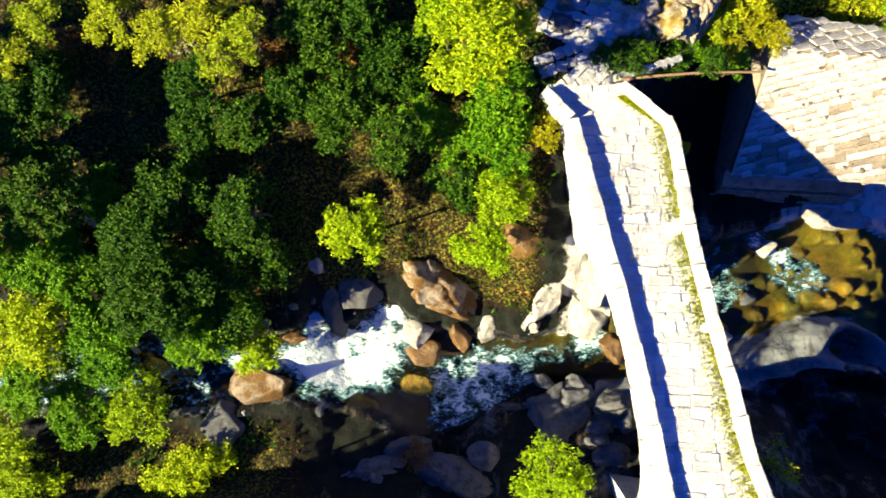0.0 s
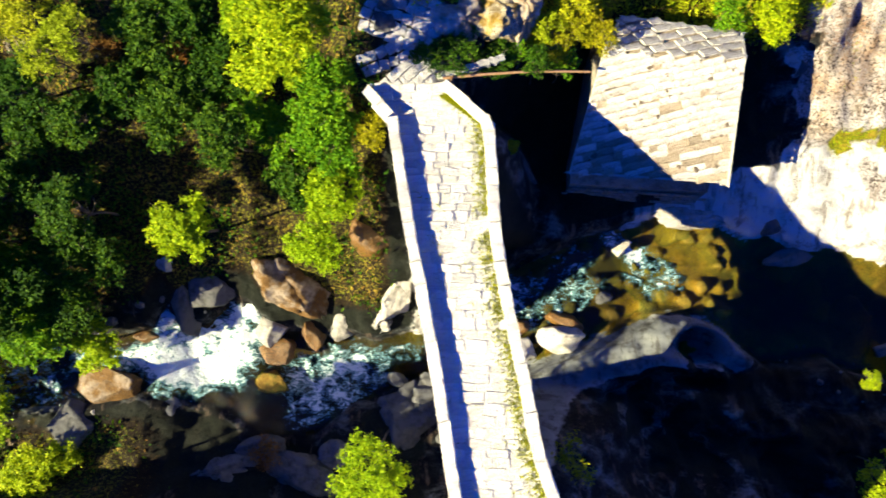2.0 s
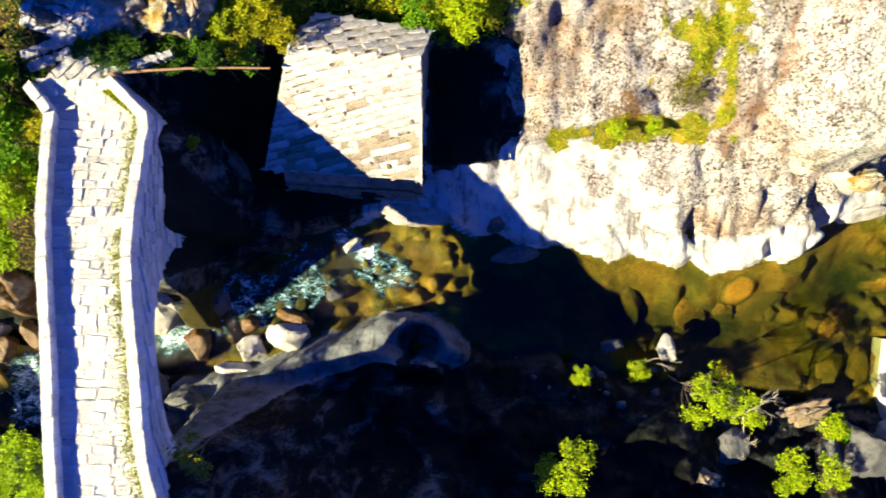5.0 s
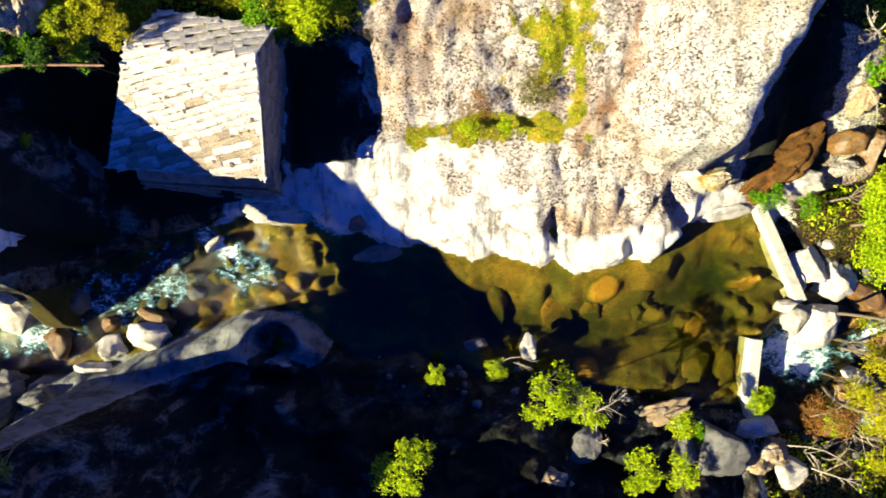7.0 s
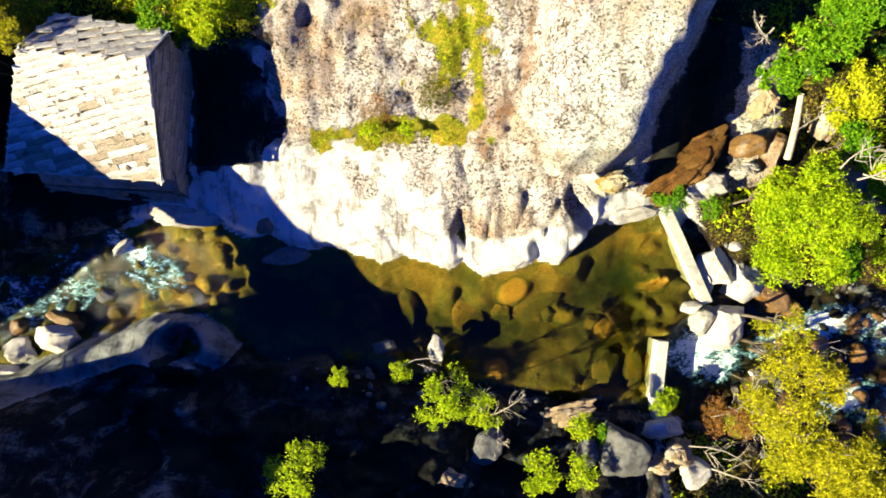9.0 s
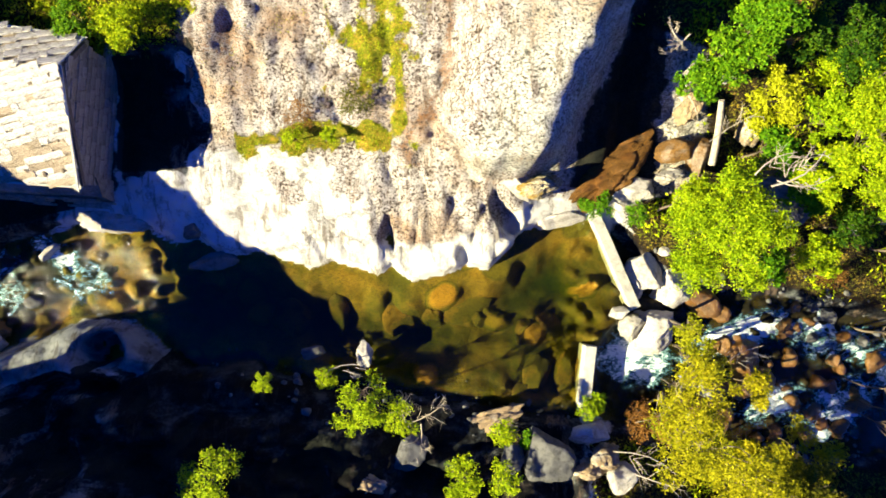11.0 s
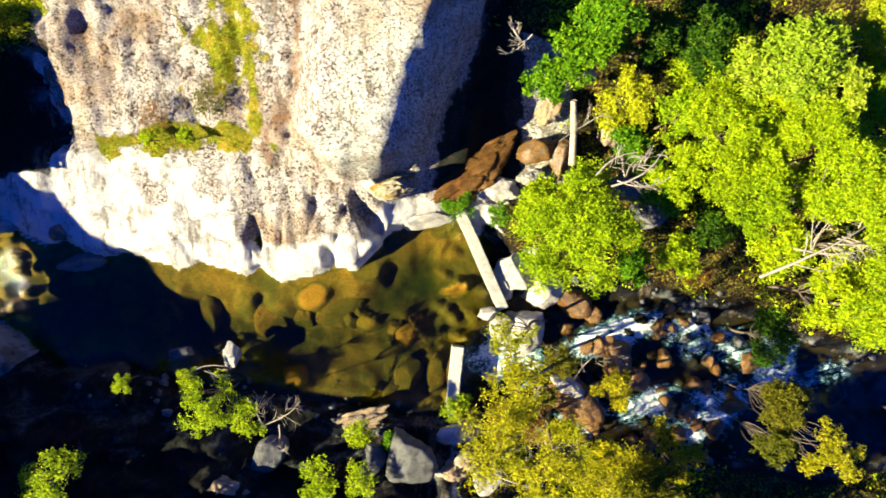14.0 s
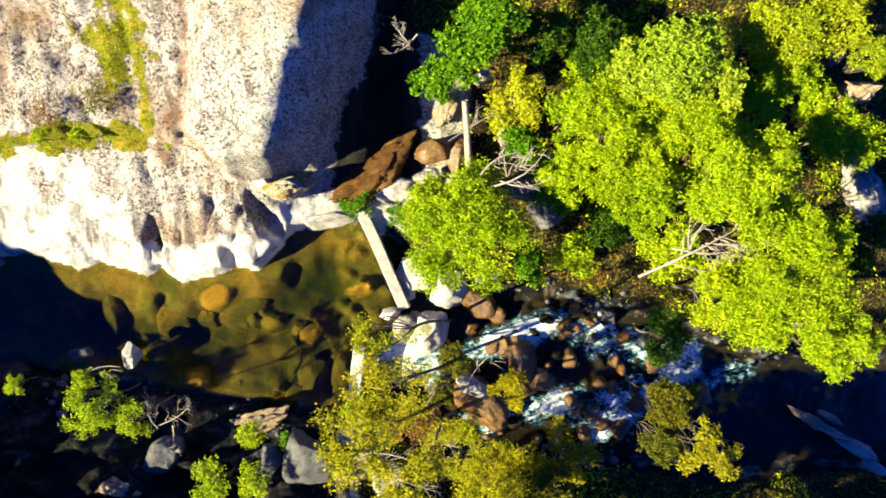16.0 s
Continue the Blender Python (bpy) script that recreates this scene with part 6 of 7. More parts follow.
tree("tree", -11.88, -2.91, 4.20, 1.81, LEAF_MID, "green alder in the riverside wood", "tree", 130, 8839, 0.075, group="riverside wood")
tree("tree", -14.07, -4.57, 4.20, 1.46, LEAF_MID, "green alder in the riverside wood", "tree", 131, 5792, 0.075, group="riverside wood")
tree("tree", -8.62, -2.86, 4.20, 1.29, LEAF_MID, "green alder in the riverside wood", "tree", 132, 4509, 0.075, group="riverside wood")
tree("tree", -11.91, 1.87, 4.20, 1.03, LEAF_MID, "green alder in the riverside wood", "tree", 133, 2886, 0.075, group="riverside wood")
tree("tree", -9.13, -0.49, 4.20, 1.03, LEAF_MID, "green alder in the riverside wood", "tree", 134, 2886, 0.075, group="riverside wood")
tree("tree", -14.76, 0.05, 4.20, 1.21, LEAF_MID, "green alder in the riverside wood", "tree", 135, 3928, 0.075, group="riverside wood")
tree("bush", -10.56, 6.89, 5.90, 1.02, LEAF_LIME, "yellow-green broom bush at the edge of the wood", "bush", 136, 2535, 0.050, group="wood-edge broom")
tree("bush", -9.27, 6.37, 5.90, 0.94, LEAF_LIME, "yellow-green broom bush at the edge of the wood", "bush", 137, 2160, 0.050, group="wood-edge broom")
tree("bush", -7.84, 6.85, 5.90, 0.94, LEAF_LIME, "yellow-green broom bush at the edge of the wood", "bush", 138, 2160, 0.050, group="wood-edge broom")
tree("bush", -6.50, 6.34, 5.90, 0.94, LEAF_LIME, "yellow-green broom bush at the edge of the wood", "bush", 139, 2160, 0.050, group="wood-edge broom")
tree("bush", -7.30, 5.66, 5.90, 0.71, LEAF_LIME, "yellow-green broom bush at the edge of the wood", "bush", 140, 1215, 0.050, group="wood-edge broom")
tree("bush", -12.78, 6.92, 5.90, 1.02, LEAF_LIME, "yellow-green broom bush at the edge of the wood", "bush", 141, 2535, 0.050, group="wood-edge broom")
tree("bush", -13.41, 5.72, 5.90, 0.79, LEAF_LIME, "yellow-green broom bush at the edge of the wood", "bush", 142, 1500, 0.050, group="wood-edge broom")
tree("bush", -3.68, 6.49, 4.00, 0.87, LEAF_RUST, "rust-brown bracken clump in the wood", "bush", 143, 1432, 0.050, group="bracken")
tree("bush", -6.28, 6.46, 3.80, 0.62, LEAF_RUST, "rust-brown bracken clump in the wood", "bush", 144, 900, 0.050, group="bracken")
tree("bush", -11.44, 6.58, 3.60, 0.71, LEAF_RUST, "rust-brown bracken clump in the wood", "bush", 145, 954, 0.050, group="bracken")
tree("bush", -13.01, 6.52, 3.60, 0.89, LEAF_RUST, "rust-brown bracken clump in the wood", "bush", 146, 1491, 0.050, group="bracken")
tree("tree", -14.13, -2.71, 4.40, 1.88, LEAF_FRESH, "light green willow leaning over the river", "tree", 147, 7600, 0.075, group="river willows")
tree("tree", -11.17, -5.47, 3.40, 1.26, LEAF_FRESH, "light green willow leaning over the river", "tree", 148, 3408, 0.075, group="river willows")
tree("tree", -7.02, -3.15, 3.40, 1.11, LEAF_FRESH, "light green willow leaning over the river", "tree", 149, 2674, 0.075, group="river willows")
tree("tree", -14.98, -7.33, 3.80, 1.67, LEAF_FRESH, "light green willow leaning over the river", "tree", 150, 6031, 0.075, group="river willows")
tree("tree", -9.47, -7.93, 3.20, 1.54, LEAF_FRESH, "light green willow leaning over the river", "tree", 151, 5126, 0.075, group="river willows")
tree("tree", -13.08, -5.43, 3.60, 1.24, LEAF_MID, "light green willow leaning over the river", "tree", 152, 3341, 0.075, group="river willows")
tree("bush", 2.61, -6.44, 6.20, 1.24, LEAF_FRESH, "bright green bush below the bridge", "bush", 153, 4122, 0.060, group="")
tree("bush", -1.64, -7.31, 1.90, 0.77, LEAF_RUST, "low brown bracken on the shaded bank", "bush", 154, 1124, 0.040, group="")
tree("tree", 34.75, 0.75, 4.60, 2.25, LEAF_FRESH, "bright green willow beside the stream", "tree", 155, 17000, 0.060, group="stream willows")
tree("tree", 33.55, 1.55, 4.00, 1.0, LEAF_FRESH, "bright green willow beside the stream", "tree", 156, 4300, 0.060, group="stream willows")
tree("tree", 39.32, 3.58, 5.40, 1.94, LEAF_FRESH, "bright green willow beside the stream", "tree", 157, 16246, 0.060, group="stream willows")
tree("tree", 41.84, 3.89, 5.40, 1.45, LEAF_FRESH, "bright green willow beside the stream", "tree", 158, 9138, 0.060, group="stream willows")
tree("tree", 42.85, 1.91, 6.60, 1.96, LEAF_FRESH, "bright green willow beside the stream", "tree", 159, 16622, 0.060, group="stream willows")
tree("tree", 44.42, -1.66, 6.50, 2.20, LEAF_FRESH, "bright green willow beside the stream", "tree", 160, 17000, 0.060, group="stream willows")
tree("tree", 45.85, -2.50, 6.00, 1.25, LEAF_FRESH, "bright green willow beside the stream", "tree", 161, 6750, 0.060, group="stream willows")
tree("tree", 44.76, 0.30, 6.00, 1.56, LEAF_FRESH, "bright green willow beside the stream", "tree", 162, 10546, 0.060, group="stream willows")
tree("tree", 40.56, 2.10, 4.60, 1.35, LEAF_FRESH, "bright green willow beside the stream", "tree", 163, 7873, 0.060, group="stream willows")
tree("tree", 40.85, 5.11, 5.20, 1.14, LEAF_FRESH, "bright green willow beside the stream", "tree", 164, 5651, 0.060, group="stream willows")
tree("tree", 41.10, 5.76, 6.00, 1.56, LEAF_PALE, "pale silvery-green willow beside the stream", "tree", 165, 7250, 0.075, group="stream willows")
tree("tree", 42.36, 4.99, 5.60, 0.96, LEAF_PALE, "pale silvery-green willow beside the stream", "tree", 166, 2731, 0.075, group="stream willows")
tree("tree", 39.90, 5.54, 5.40, 0.97, LEAF_PALE, "pale silvery-green willow beside the stream", "tree", 167, 2792, 0.075, group="stream willows")
tree("tree", 35.07, 6.79, 4.80, 1.42, LEAF_MID, "green alder in the stream wood", "tree", 168, 5438, 0.075, group="stream wood")
tree("tree", 33.85, 5.55, 4.00, 0.87, LEAF_MID, "green alder in the stream wood", "tree", 169, 2046, 0.075, group="stream wood")
tree("tree", 35.73, 7.36, 5.00, 0.99, LEAF_MID, "green alder in the stream wood", "tree", 170, 2652, 0.075, group="stream wood")
tree("tree", 36.66, 3.53, 3.20, 0.82, LEAF_MID, "green alder in the stream wood", "tree", 171, 1796, 0.075, group="stream wood")
tree("tree", 38.03, 2.25, 3.00, 1.10, LEAF_MID, "green alder in the stream wood", "tree", 172, 3256, 0.075, group="stream wood")
tree("tree", 39.80, 6.10, 3.60, 1.33, LEAF_FRESH, "green alder in the stream wood", "tree", 173, 4794, 0.075, group="stream wood")
tree("tree", 40.58, 4.64, 3.40, 1.08, LEAF_FRESH, "green alder in the stream wood", "tree", 174, 3130, 0.075, group="stream wood")
tree("tree", 43.31, 3.36, 4.40, 1.19, LEAF_FRESH, "green alder in the stream wood", "tree", 175, 3847, 0.075, group="stream wood")
tree("tree", 42.38, 2.15, 4.00, 1.04, LEAF_FRESH, "green alder in the stream wood", "tree", 176, 2946, 0.075, group="stream wood")
tree("tree", 47.26, 3.82, 4.00, 1.39, LEAF_FRESH, "green alder in the stream wood", "tree", 177, 5238, 0.075, group="stream wood")
tree("tree", 45.21, 5.82, 4.00, 1.31, LEAF_FRESH, "green alder in the stream wood", "tree", 178, 4603, 0.075, group="stream wood")
tree("tree", 44.33, 4.93, 3.80, 1.06, LEAF_FRESH, "green alder in the stream wood", "tree", 179, 3007, 0.075, group="stream wood")
tree("tree", 46.47, 4.97, 3.60, 0.89, LEAF_FRESH, "green alder in the stream wood", "tree", 180, 2130, 0.075, group="stream wood")
tree("tree", 38.46, 2.74, 3.60, 1.07, LEAF_FRESH, "green alder in the stream wood", "tree", 181, 3068, 0.075, group="stream wood")
tree("tree", 38.27, 4.58, 3.60, 0.98, LEAF_FRESH, "green alder in the stream wood", "tree", 182, 2578, 0.075, group="stream wood")
tree("tree", 43.03, -1.29, 4.20, 1.21, LEAF_FRESH, "green alder in the stream wood", "tree", 183, 3928, 0.075, group="stream wood")
tree("tree", 38.76, -0.13, 2.20, 0.86, LEAF_FRESH, "green alder in the stream wood", "tree", 184, 1977, 0.075, group="stream wood")
tree("tree", 37.21, -0.42, 2.00, 0.77, LEAF_MID, "green alder in the stream wood", "tree", 185, 1591, 0.075, group="stream wood")
tree("tree", 41.80, 0.15, 3.60, 1.07, LEAF_FRESH, "green alder in the stream wood", "tree", 186, 3068, 0.075, group="stream wood")
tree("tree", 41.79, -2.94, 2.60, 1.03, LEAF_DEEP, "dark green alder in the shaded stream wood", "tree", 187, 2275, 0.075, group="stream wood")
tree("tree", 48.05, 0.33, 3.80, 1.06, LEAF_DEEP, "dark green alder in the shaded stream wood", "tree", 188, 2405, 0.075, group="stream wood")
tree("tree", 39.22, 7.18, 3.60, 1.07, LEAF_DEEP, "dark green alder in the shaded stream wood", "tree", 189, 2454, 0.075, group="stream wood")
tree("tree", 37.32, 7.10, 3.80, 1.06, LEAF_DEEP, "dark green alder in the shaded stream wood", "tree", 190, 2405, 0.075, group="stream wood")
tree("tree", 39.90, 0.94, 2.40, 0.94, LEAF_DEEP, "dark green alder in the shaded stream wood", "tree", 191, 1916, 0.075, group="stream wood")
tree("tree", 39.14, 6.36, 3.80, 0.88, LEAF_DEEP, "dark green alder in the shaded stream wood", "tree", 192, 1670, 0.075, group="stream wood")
tree("bush", 44.97, 7.03, 4.80, 1.50, LEAF_LIME, "yellow-green broom on the upper slope", "bush", 193, 4877, 0.055, group="slope broom")
tree("bush", 46.86, 7.36, 4.60, 1.35, LEAF_LIME, "yellow-green broom on the upper slope", "bush", 194, 3936, 0.055, group="slope broom")
tree("bush", 43.84, 7.11, 4.40, 1.02, LEAF_LIME, "yellow-green broom on the upper slope", "bush", 195, 2261, 0.055, group="slope broom")
tree("bush", 47.84, 6.28, 4.20, 0.86, LEAF_LIME, "yellow-green broom on the upper slope", "bush", 196, 1603, 0.055, group="slope broom")
tree("bush", 36.52, 5.05, 3.60, 1.10, LEAF_LIME, "yellow-leaved bush beside a pale post", "bush", 197, 3276, 0.060, group="")
tree("tree", 32.07, -2.15, 7.80, 0.59, LEAF_GOLD, "golden-leaved young tree overhanging the stream", "tree", 198, 900, 0.055, group="golden trees", lean=(-2.6, 0.5))
tree("tree", 32.22, -3.41, 8.10, 0.91, LEAF_GOLD, "golden-leaved young tree overhanging the stream", "tree", 199, 2112, 0.055, group="golden trees", lean=(-2.6, 0.5))
tree("tree", 31.69, -4.87, 8.50, 1.21, LEAF_GOLD, "golden-leaved young tree overhanging the stream", "tree", 200, 3726, 0.055, group="golden trees", lean=(-2.6, 0.5))
tree("tree", 33.09, -5.71, 8.50, 1.07, LEAF_GOLD, "golden-leaved young tree overhanging the stream", "tree", 201, 2944, 0.055, group="golden trees", lean=(-1.6, 0.4))
tree("bush", 35.36, -7.31, 5.00, 1.32, LEAF_GOLD, "olive-gold bush on the stream bank", "bush", 202, 3771, 0.055, group="golden broom")
tree("bush", 37.26, -7.61, 4.00, 1.22, LEAF_OLIVE, "olive-gold bush on the stream bank", "bush", 203, 5600, 0.055, group="golden broom")
tree("bush", 41.93, -5.99, 5.70, 0.95, LEAF_GOLD, "olive-gold bush on the stream bank", "bush", 204, 1964, 0.055, group="golden broom")
tree("bush", 41.43, -4.92, 4.00, 1.01, LEAF_OLIVE, "olive-gold bush on the stream bank", "bush", 205, 4600, 0.055, group="golden broom")
tree("bush", 34.42, -3.68, 2.40, 0.57, LEAF_OLIVE, "olive-gold bush on the stream bank", "bush", 206, 900, 0.055, group="golden broom")
tree("bush", 41.21, -6.15, 4.00, 0.78, LEAF_OLIVE, "olive-gold bush on the stream bank", "bush", 207, 2600, 0.055, group="golden broom")
tree("bush", 34.50, -3.58, 3.00, 0.62, LEAF_OLIVE, "olive-gold bush on the stream bank", "bush", 208, 900, 0.055, group="golden broom")
tree("bush", 39.74, -0.84, 1.40, 0.63, LEAF_RUST, "dry brown brushwood by the stream", "bush", 209, 900, 0.040, group="")
tree("bush", 33.65, -6.32, 1.20, 0.60, LEAF_FRESH, "small green bush by the weir", "bush", 210, 900, 0.040, group="")
tree("bush", 30.82, -5.67, 1.20, 0.44, LEAF_FRESH, "small green bush by the weir", "bush", 211, 900, 0.040, group="")
tree("bush", 22.89, -4.79, 4.10, 1.04, LEAF_FRESH, "yellow-green shrub on the dark rock", "bush", 212, 2041, 0.050, group="")
tree("bush", 24.20, -5.25, 3.80, 0.70, LEAF_FRESH, "yellow-green shrub on the dark rock", "bush", 213, 935, 0.050, group="")
tree("bush", 26.24, -7.59, 2.60, 0.84, LEAF_FRESH, "bright green bush among boulders", "bush", 214, 1523, 0.055, group="")
tree("bush", 27.68, -7.68, 2.60, 0.67, LEAF_FRESH, "bright green bush among boulders", "bush", 215, 974, 0.055, group="")
tree("bush", 27.59, -6.06, 2.60, 0.56, LEAF_FRESH, "bright green bush among boulders", "bush", 216, 900, 0.055, group="")
tree("bush", 28.61, -6.63, 1.60, 0.35, LEAF_MID, "small bright green plant among boulders", "bush", 217, 900, 0.050, group="")
tree("bush", 18.42, -6.92, 4.60, 1.05, LEAF_FRESH, "bright green shrub in the shaded rock", "bush", 218, 1773, 0.055, group="")
tree("bush", 19.32, -4.49, 1.80, 0.43, LEAF_FRESH, "small green fern on the rock", "bush", 219, 900, 0.040, group="")
tree("bush", 21.41, -4.43, 1.40, 0.47, LEAF_FRESH, "small green fern at the edge of the pool", "bush", 220, 900, 0.040, group="")
# trees out of view, added only to shade the river and its banks
tree("tree", -7.50, -9.20, 8.20, 1.5, LEAF_MID, "unseen alder added on the southern slope to cast shade", "tree", 221, 5000, 0.09, group="southern alders")
tree("tree", -10.50, -8.90, 8.40, 1.5, LEAF_MID, "unseen alder added on the southern slope to cast shade", "tree", 222, 5000, 0.09, group="southern alders")
tree("tree", -4.20, -9.60, 7.80, 1.5, LEAF_MID, "unseen alder added on the southern slope to cast shade", "tree", 223, 5000, 0.09, group="southern alders")
tree("tree", -13.60, -11.20, 11.6, 2.1, LEAF_MID, "unseen alder added on the southern slope to cast shade", "tree", 263, 7000, 0.09, group="southern alders")
tree("tree", -16.40, -11.80, 12.0, 2.1, LEAF_MID, "unseen alder added on the southern slope to cast shade", "tree", 264, 7000, 0.09, group="southern alders")
tree("tree", 32.50, -11.80, 8.60, 2.2, LEAF_MID, "unseen alder added on the southern slope to cast shade", "tree", 224, 9000, 0.09, group="southern alders")
tree("tree", 35.60, -11.60, 8.80, 2.2, LEAF_MID, "unseen alder added on the southern slope to cast shade", "tree", 225, 9000, 0.09, group="southern alders")
tree("tree", 38.80, -11.80, 8.60, 2.2, LEAF_MID, "unseen alder added on the southern slope to cast shade", "tree", 226, 9000, 0.09, group="southern alders")
tree("tree", 42.00, -12.00, 8.40, 2.2, LEAF_MID, "unseen alder added on the southern slope to cast shade", "tree", 227, 9000, 0.09, group="southern alders")
tree("tree", 37.50, -13.80, 9.00, 2.2, LEAF_MID, "unseen alder added on the southern slope to cast shade", "tree", 228, 9000, 0.09, group="southern alders")
tree("tree", 41.00, -14.00, 8.80, 2.2, LEAF_MID, "unseen alder added on the southern slope to cast shade", "tree", 229, 9000, 0.09, group="southern alders")
tree("tree", 44.50, -13.40, 8.00, 2.2, LEAF_MID, "unseen alder added on the southern slope to cast shade", "tree", 230, 9000, 0.09, group="southern alders")
tree("tree", 25.50, -12.60, 8.40, 2.2, LEAF_MID, "unseen alder added on the southern slope to cast shade", "tree", 231, 9000, 0.09, group="southern alders")
tree("tree", 28.00, -13.20, 8.60, 2.2, LEAF_MID, "unseen alder added on the southern slope to cast shade", "tree", 232, 9000, 0.09, group="southern alders")
tree("tree", 30.50, -13.60, 8.60, 2.2, LEAF_MID, "unseen alder added on the southern slope to cast shade", "tree", 233, 9000, 0.09, group="southern alders")
# more unseen trees, added to throw shade into gaps of the wood
tree("tree", -16.60, 2.60, 7.60, 1.9, LEAF_DEEP, "unseen alder added west of the wood to shade it", "tree", 234, 6000, 0.09, group="riverside wood")
tree("tree", -16.40, -0.40, 7.40, 1.9, LEAF_DEEP, "unseen alder added west of the wood to shade it", "tree", 235, 6000, 0.09, group="riverside wood")
tree("tree", -17.00, 5.40, 7.60, 1.9, LEAF_DEEP, "unseen alder added west of the wood to shade it", "tree", 236, 6000, 0.09, group="riverside wood")
tree("tree", -19.00, 1.00, 8.00, 1.9, LEAF_DEEP, "unseen alder added west of the wood to shade it", "tree", 237, 6000, 0.09, group="riverside wood")
tree("bush", 33.06, -6.00, 2.20, 1.05, LEAF_RUST, "ball of dry brown brushwood below the weir", "bush", 238, 2658, 0.040, group="")
tree("bush", 35.24, -6.99, 2.60, 1.31, LEAF_GOLD, "golden-green bush below the weir", "bush", 239, 4146, 0.055, group="golden broom")
tree("bush", 36.43, -7.57, 3.20, 1.45, LEAF_GOLD, "golden-green bush below the weir", "bush", 240, 5109, 0.055, group="golden broom")
tree("bush", 34.06, -4.94, 2.00, 0.58, LEAF_OLIVE, "golden-green bush below the weir", "bush", 241, 900, 0.055, group="golden broom")
tree("bush", 36.56, -4.72, 2.20, 0.84, LEAF_GOLD, "golden-green bush below the weir", "bush", 242, 1701, 0.055, group="golden broom")
tree("bush", 38.51, -7.14, 2.40, 1.13, LEAF_GOLD, "golden-green bush below the weir", "bush", 243, 3104, 0.055, group="golden broom")
tree("bush", 36.92, -7.69, 2.40, 0.94, LEAF_GOLD, "golden-green bush below the weir", "bush", 244, 2156, 0.055, group="golden broom")
tree("bush", 6.72, 3.16, 3.00, 0.26, LEAF_GOLD, "small yellow-green bush in the shade", "bush", 245, 900, 0.040, group="")
tree("bush", 15.15, 7.39, 3.60, 0.98, LEAF_FRESH, "lush green grass clump behind the mill", "bush", 246, 2578, 0.060, group="")
tree("bush", 13.70, 7.56, 3.80, 0.70, LEAF_MID, "lush green clump behind the mill", "bush", 247, 1336, 0.060, group="")
tree("bush", 8.65, 6.82, 4.40, 0.82, LEAF_GOLD, "yellow-green broom beside the mill", "bush", 248, 1447, 0.050, group="mill broom")
tree("bush", 9.55, 6.53, 4.40, 0.61, LEAF_GOLD, "yellow-green broom beside the mill", "bush", 249, 900, 0.050, group="mill broom")
tree("bush", 8.16, 6.17, 4.40, 0.51, LEAF_GOLD, "yellow-green broom beside the mill", "bush", 250, 900, 0.050, group="mill broom")
tree("bush", 9.02, 7.24, 4.40, 0.68, LEAF_GOLD, "yellow-green broom beside the mill", "bush", 251, 1005, 0.050, group="mill broom")
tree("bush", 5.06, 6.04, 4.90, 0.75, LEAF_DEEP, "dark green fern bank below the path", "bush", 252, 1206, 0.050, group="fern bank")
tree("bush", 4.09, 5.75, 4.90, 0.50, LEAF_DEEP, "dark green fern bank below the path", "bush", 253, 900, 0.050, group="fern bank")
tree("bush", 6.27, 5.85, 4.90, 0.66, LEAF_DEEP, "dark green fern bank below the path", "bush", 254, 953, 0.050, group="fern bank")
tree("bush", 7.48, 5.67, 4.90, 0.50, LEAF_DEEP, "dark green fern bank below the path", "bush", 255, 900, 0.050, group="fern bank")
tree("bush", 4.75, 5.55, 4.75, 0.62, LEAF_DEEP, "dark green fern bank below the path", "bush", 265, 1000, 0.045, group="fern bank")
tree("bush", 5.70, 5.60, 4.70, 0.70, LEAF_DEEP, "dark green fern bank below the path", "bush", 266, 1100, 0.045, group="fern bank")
tree("bush", 6.90, 5.95, 4.70, 0.66, LEAF_MID, "dark green fern bank below the path", "bush", 267, 1000, 0.045, group="fern bank")
tree("bush", 8.35, 5.85, 4.30, 0.60, LEAF_MID, "green ferns beside the mill", "bush", 268, 900, 0.045, group="fern bank")
tree("bush", 7.70, 6.95, 4.60, 0.80, LEAF_LIME, "yellow-green grass tuft on the slope by the mill", "bush", 269, 2200, 0.045, group="mill broom")
tree("bush", 8.60, 7.65, 4.70, 0.80, LEAF_LIME, "yellow-green grass tuft on the slope by the mill", "bush", 270, 2200, 0.045, group="mill broom")
tree("bush", 31.13, 1.66, 1.70, 0.62, LEAF_MID, "bright green plants at the head of the weir", "bush", 256, 1047, 0.050, group="")
tree("bush", 32.54, 1.38, 1.50, 0.51, LEAF_MID, "bright green plants at the head of the weir", "bush", 257, 900, 0.050, group="")
tree("bush", 20.78, 4.73, 2.60, 0.63, LEAF_RUST, "dry brown shrub on the ledge", "bush", 258, 900, 0.030, group="")
tree("bush", 22.78, 5.16, 2.80, 0.67, LEAF_OLIVE, "low olive cushion of heath on the rock", "bush", 259, 956, 0.035, group="")
tree("bush", 20.46, 4.02, 2.20, 0.38, LEAF_FRESH, "bright green grass cushion on the ledge", "bush", 260, 900, 0.040, group="")
tree("bush", 21.71, 4.06, 2.20, 0.30, LEAF_FRESH, "bright green grass cushion on the ledge", "bush", 261, 900, 0.040, group="")
tree("bush", 31.16, -5.45, 1.00, 0.44, LEAF_FRESH, "small green bush at the weir", "bush", 262, 900, 0.050, group="")


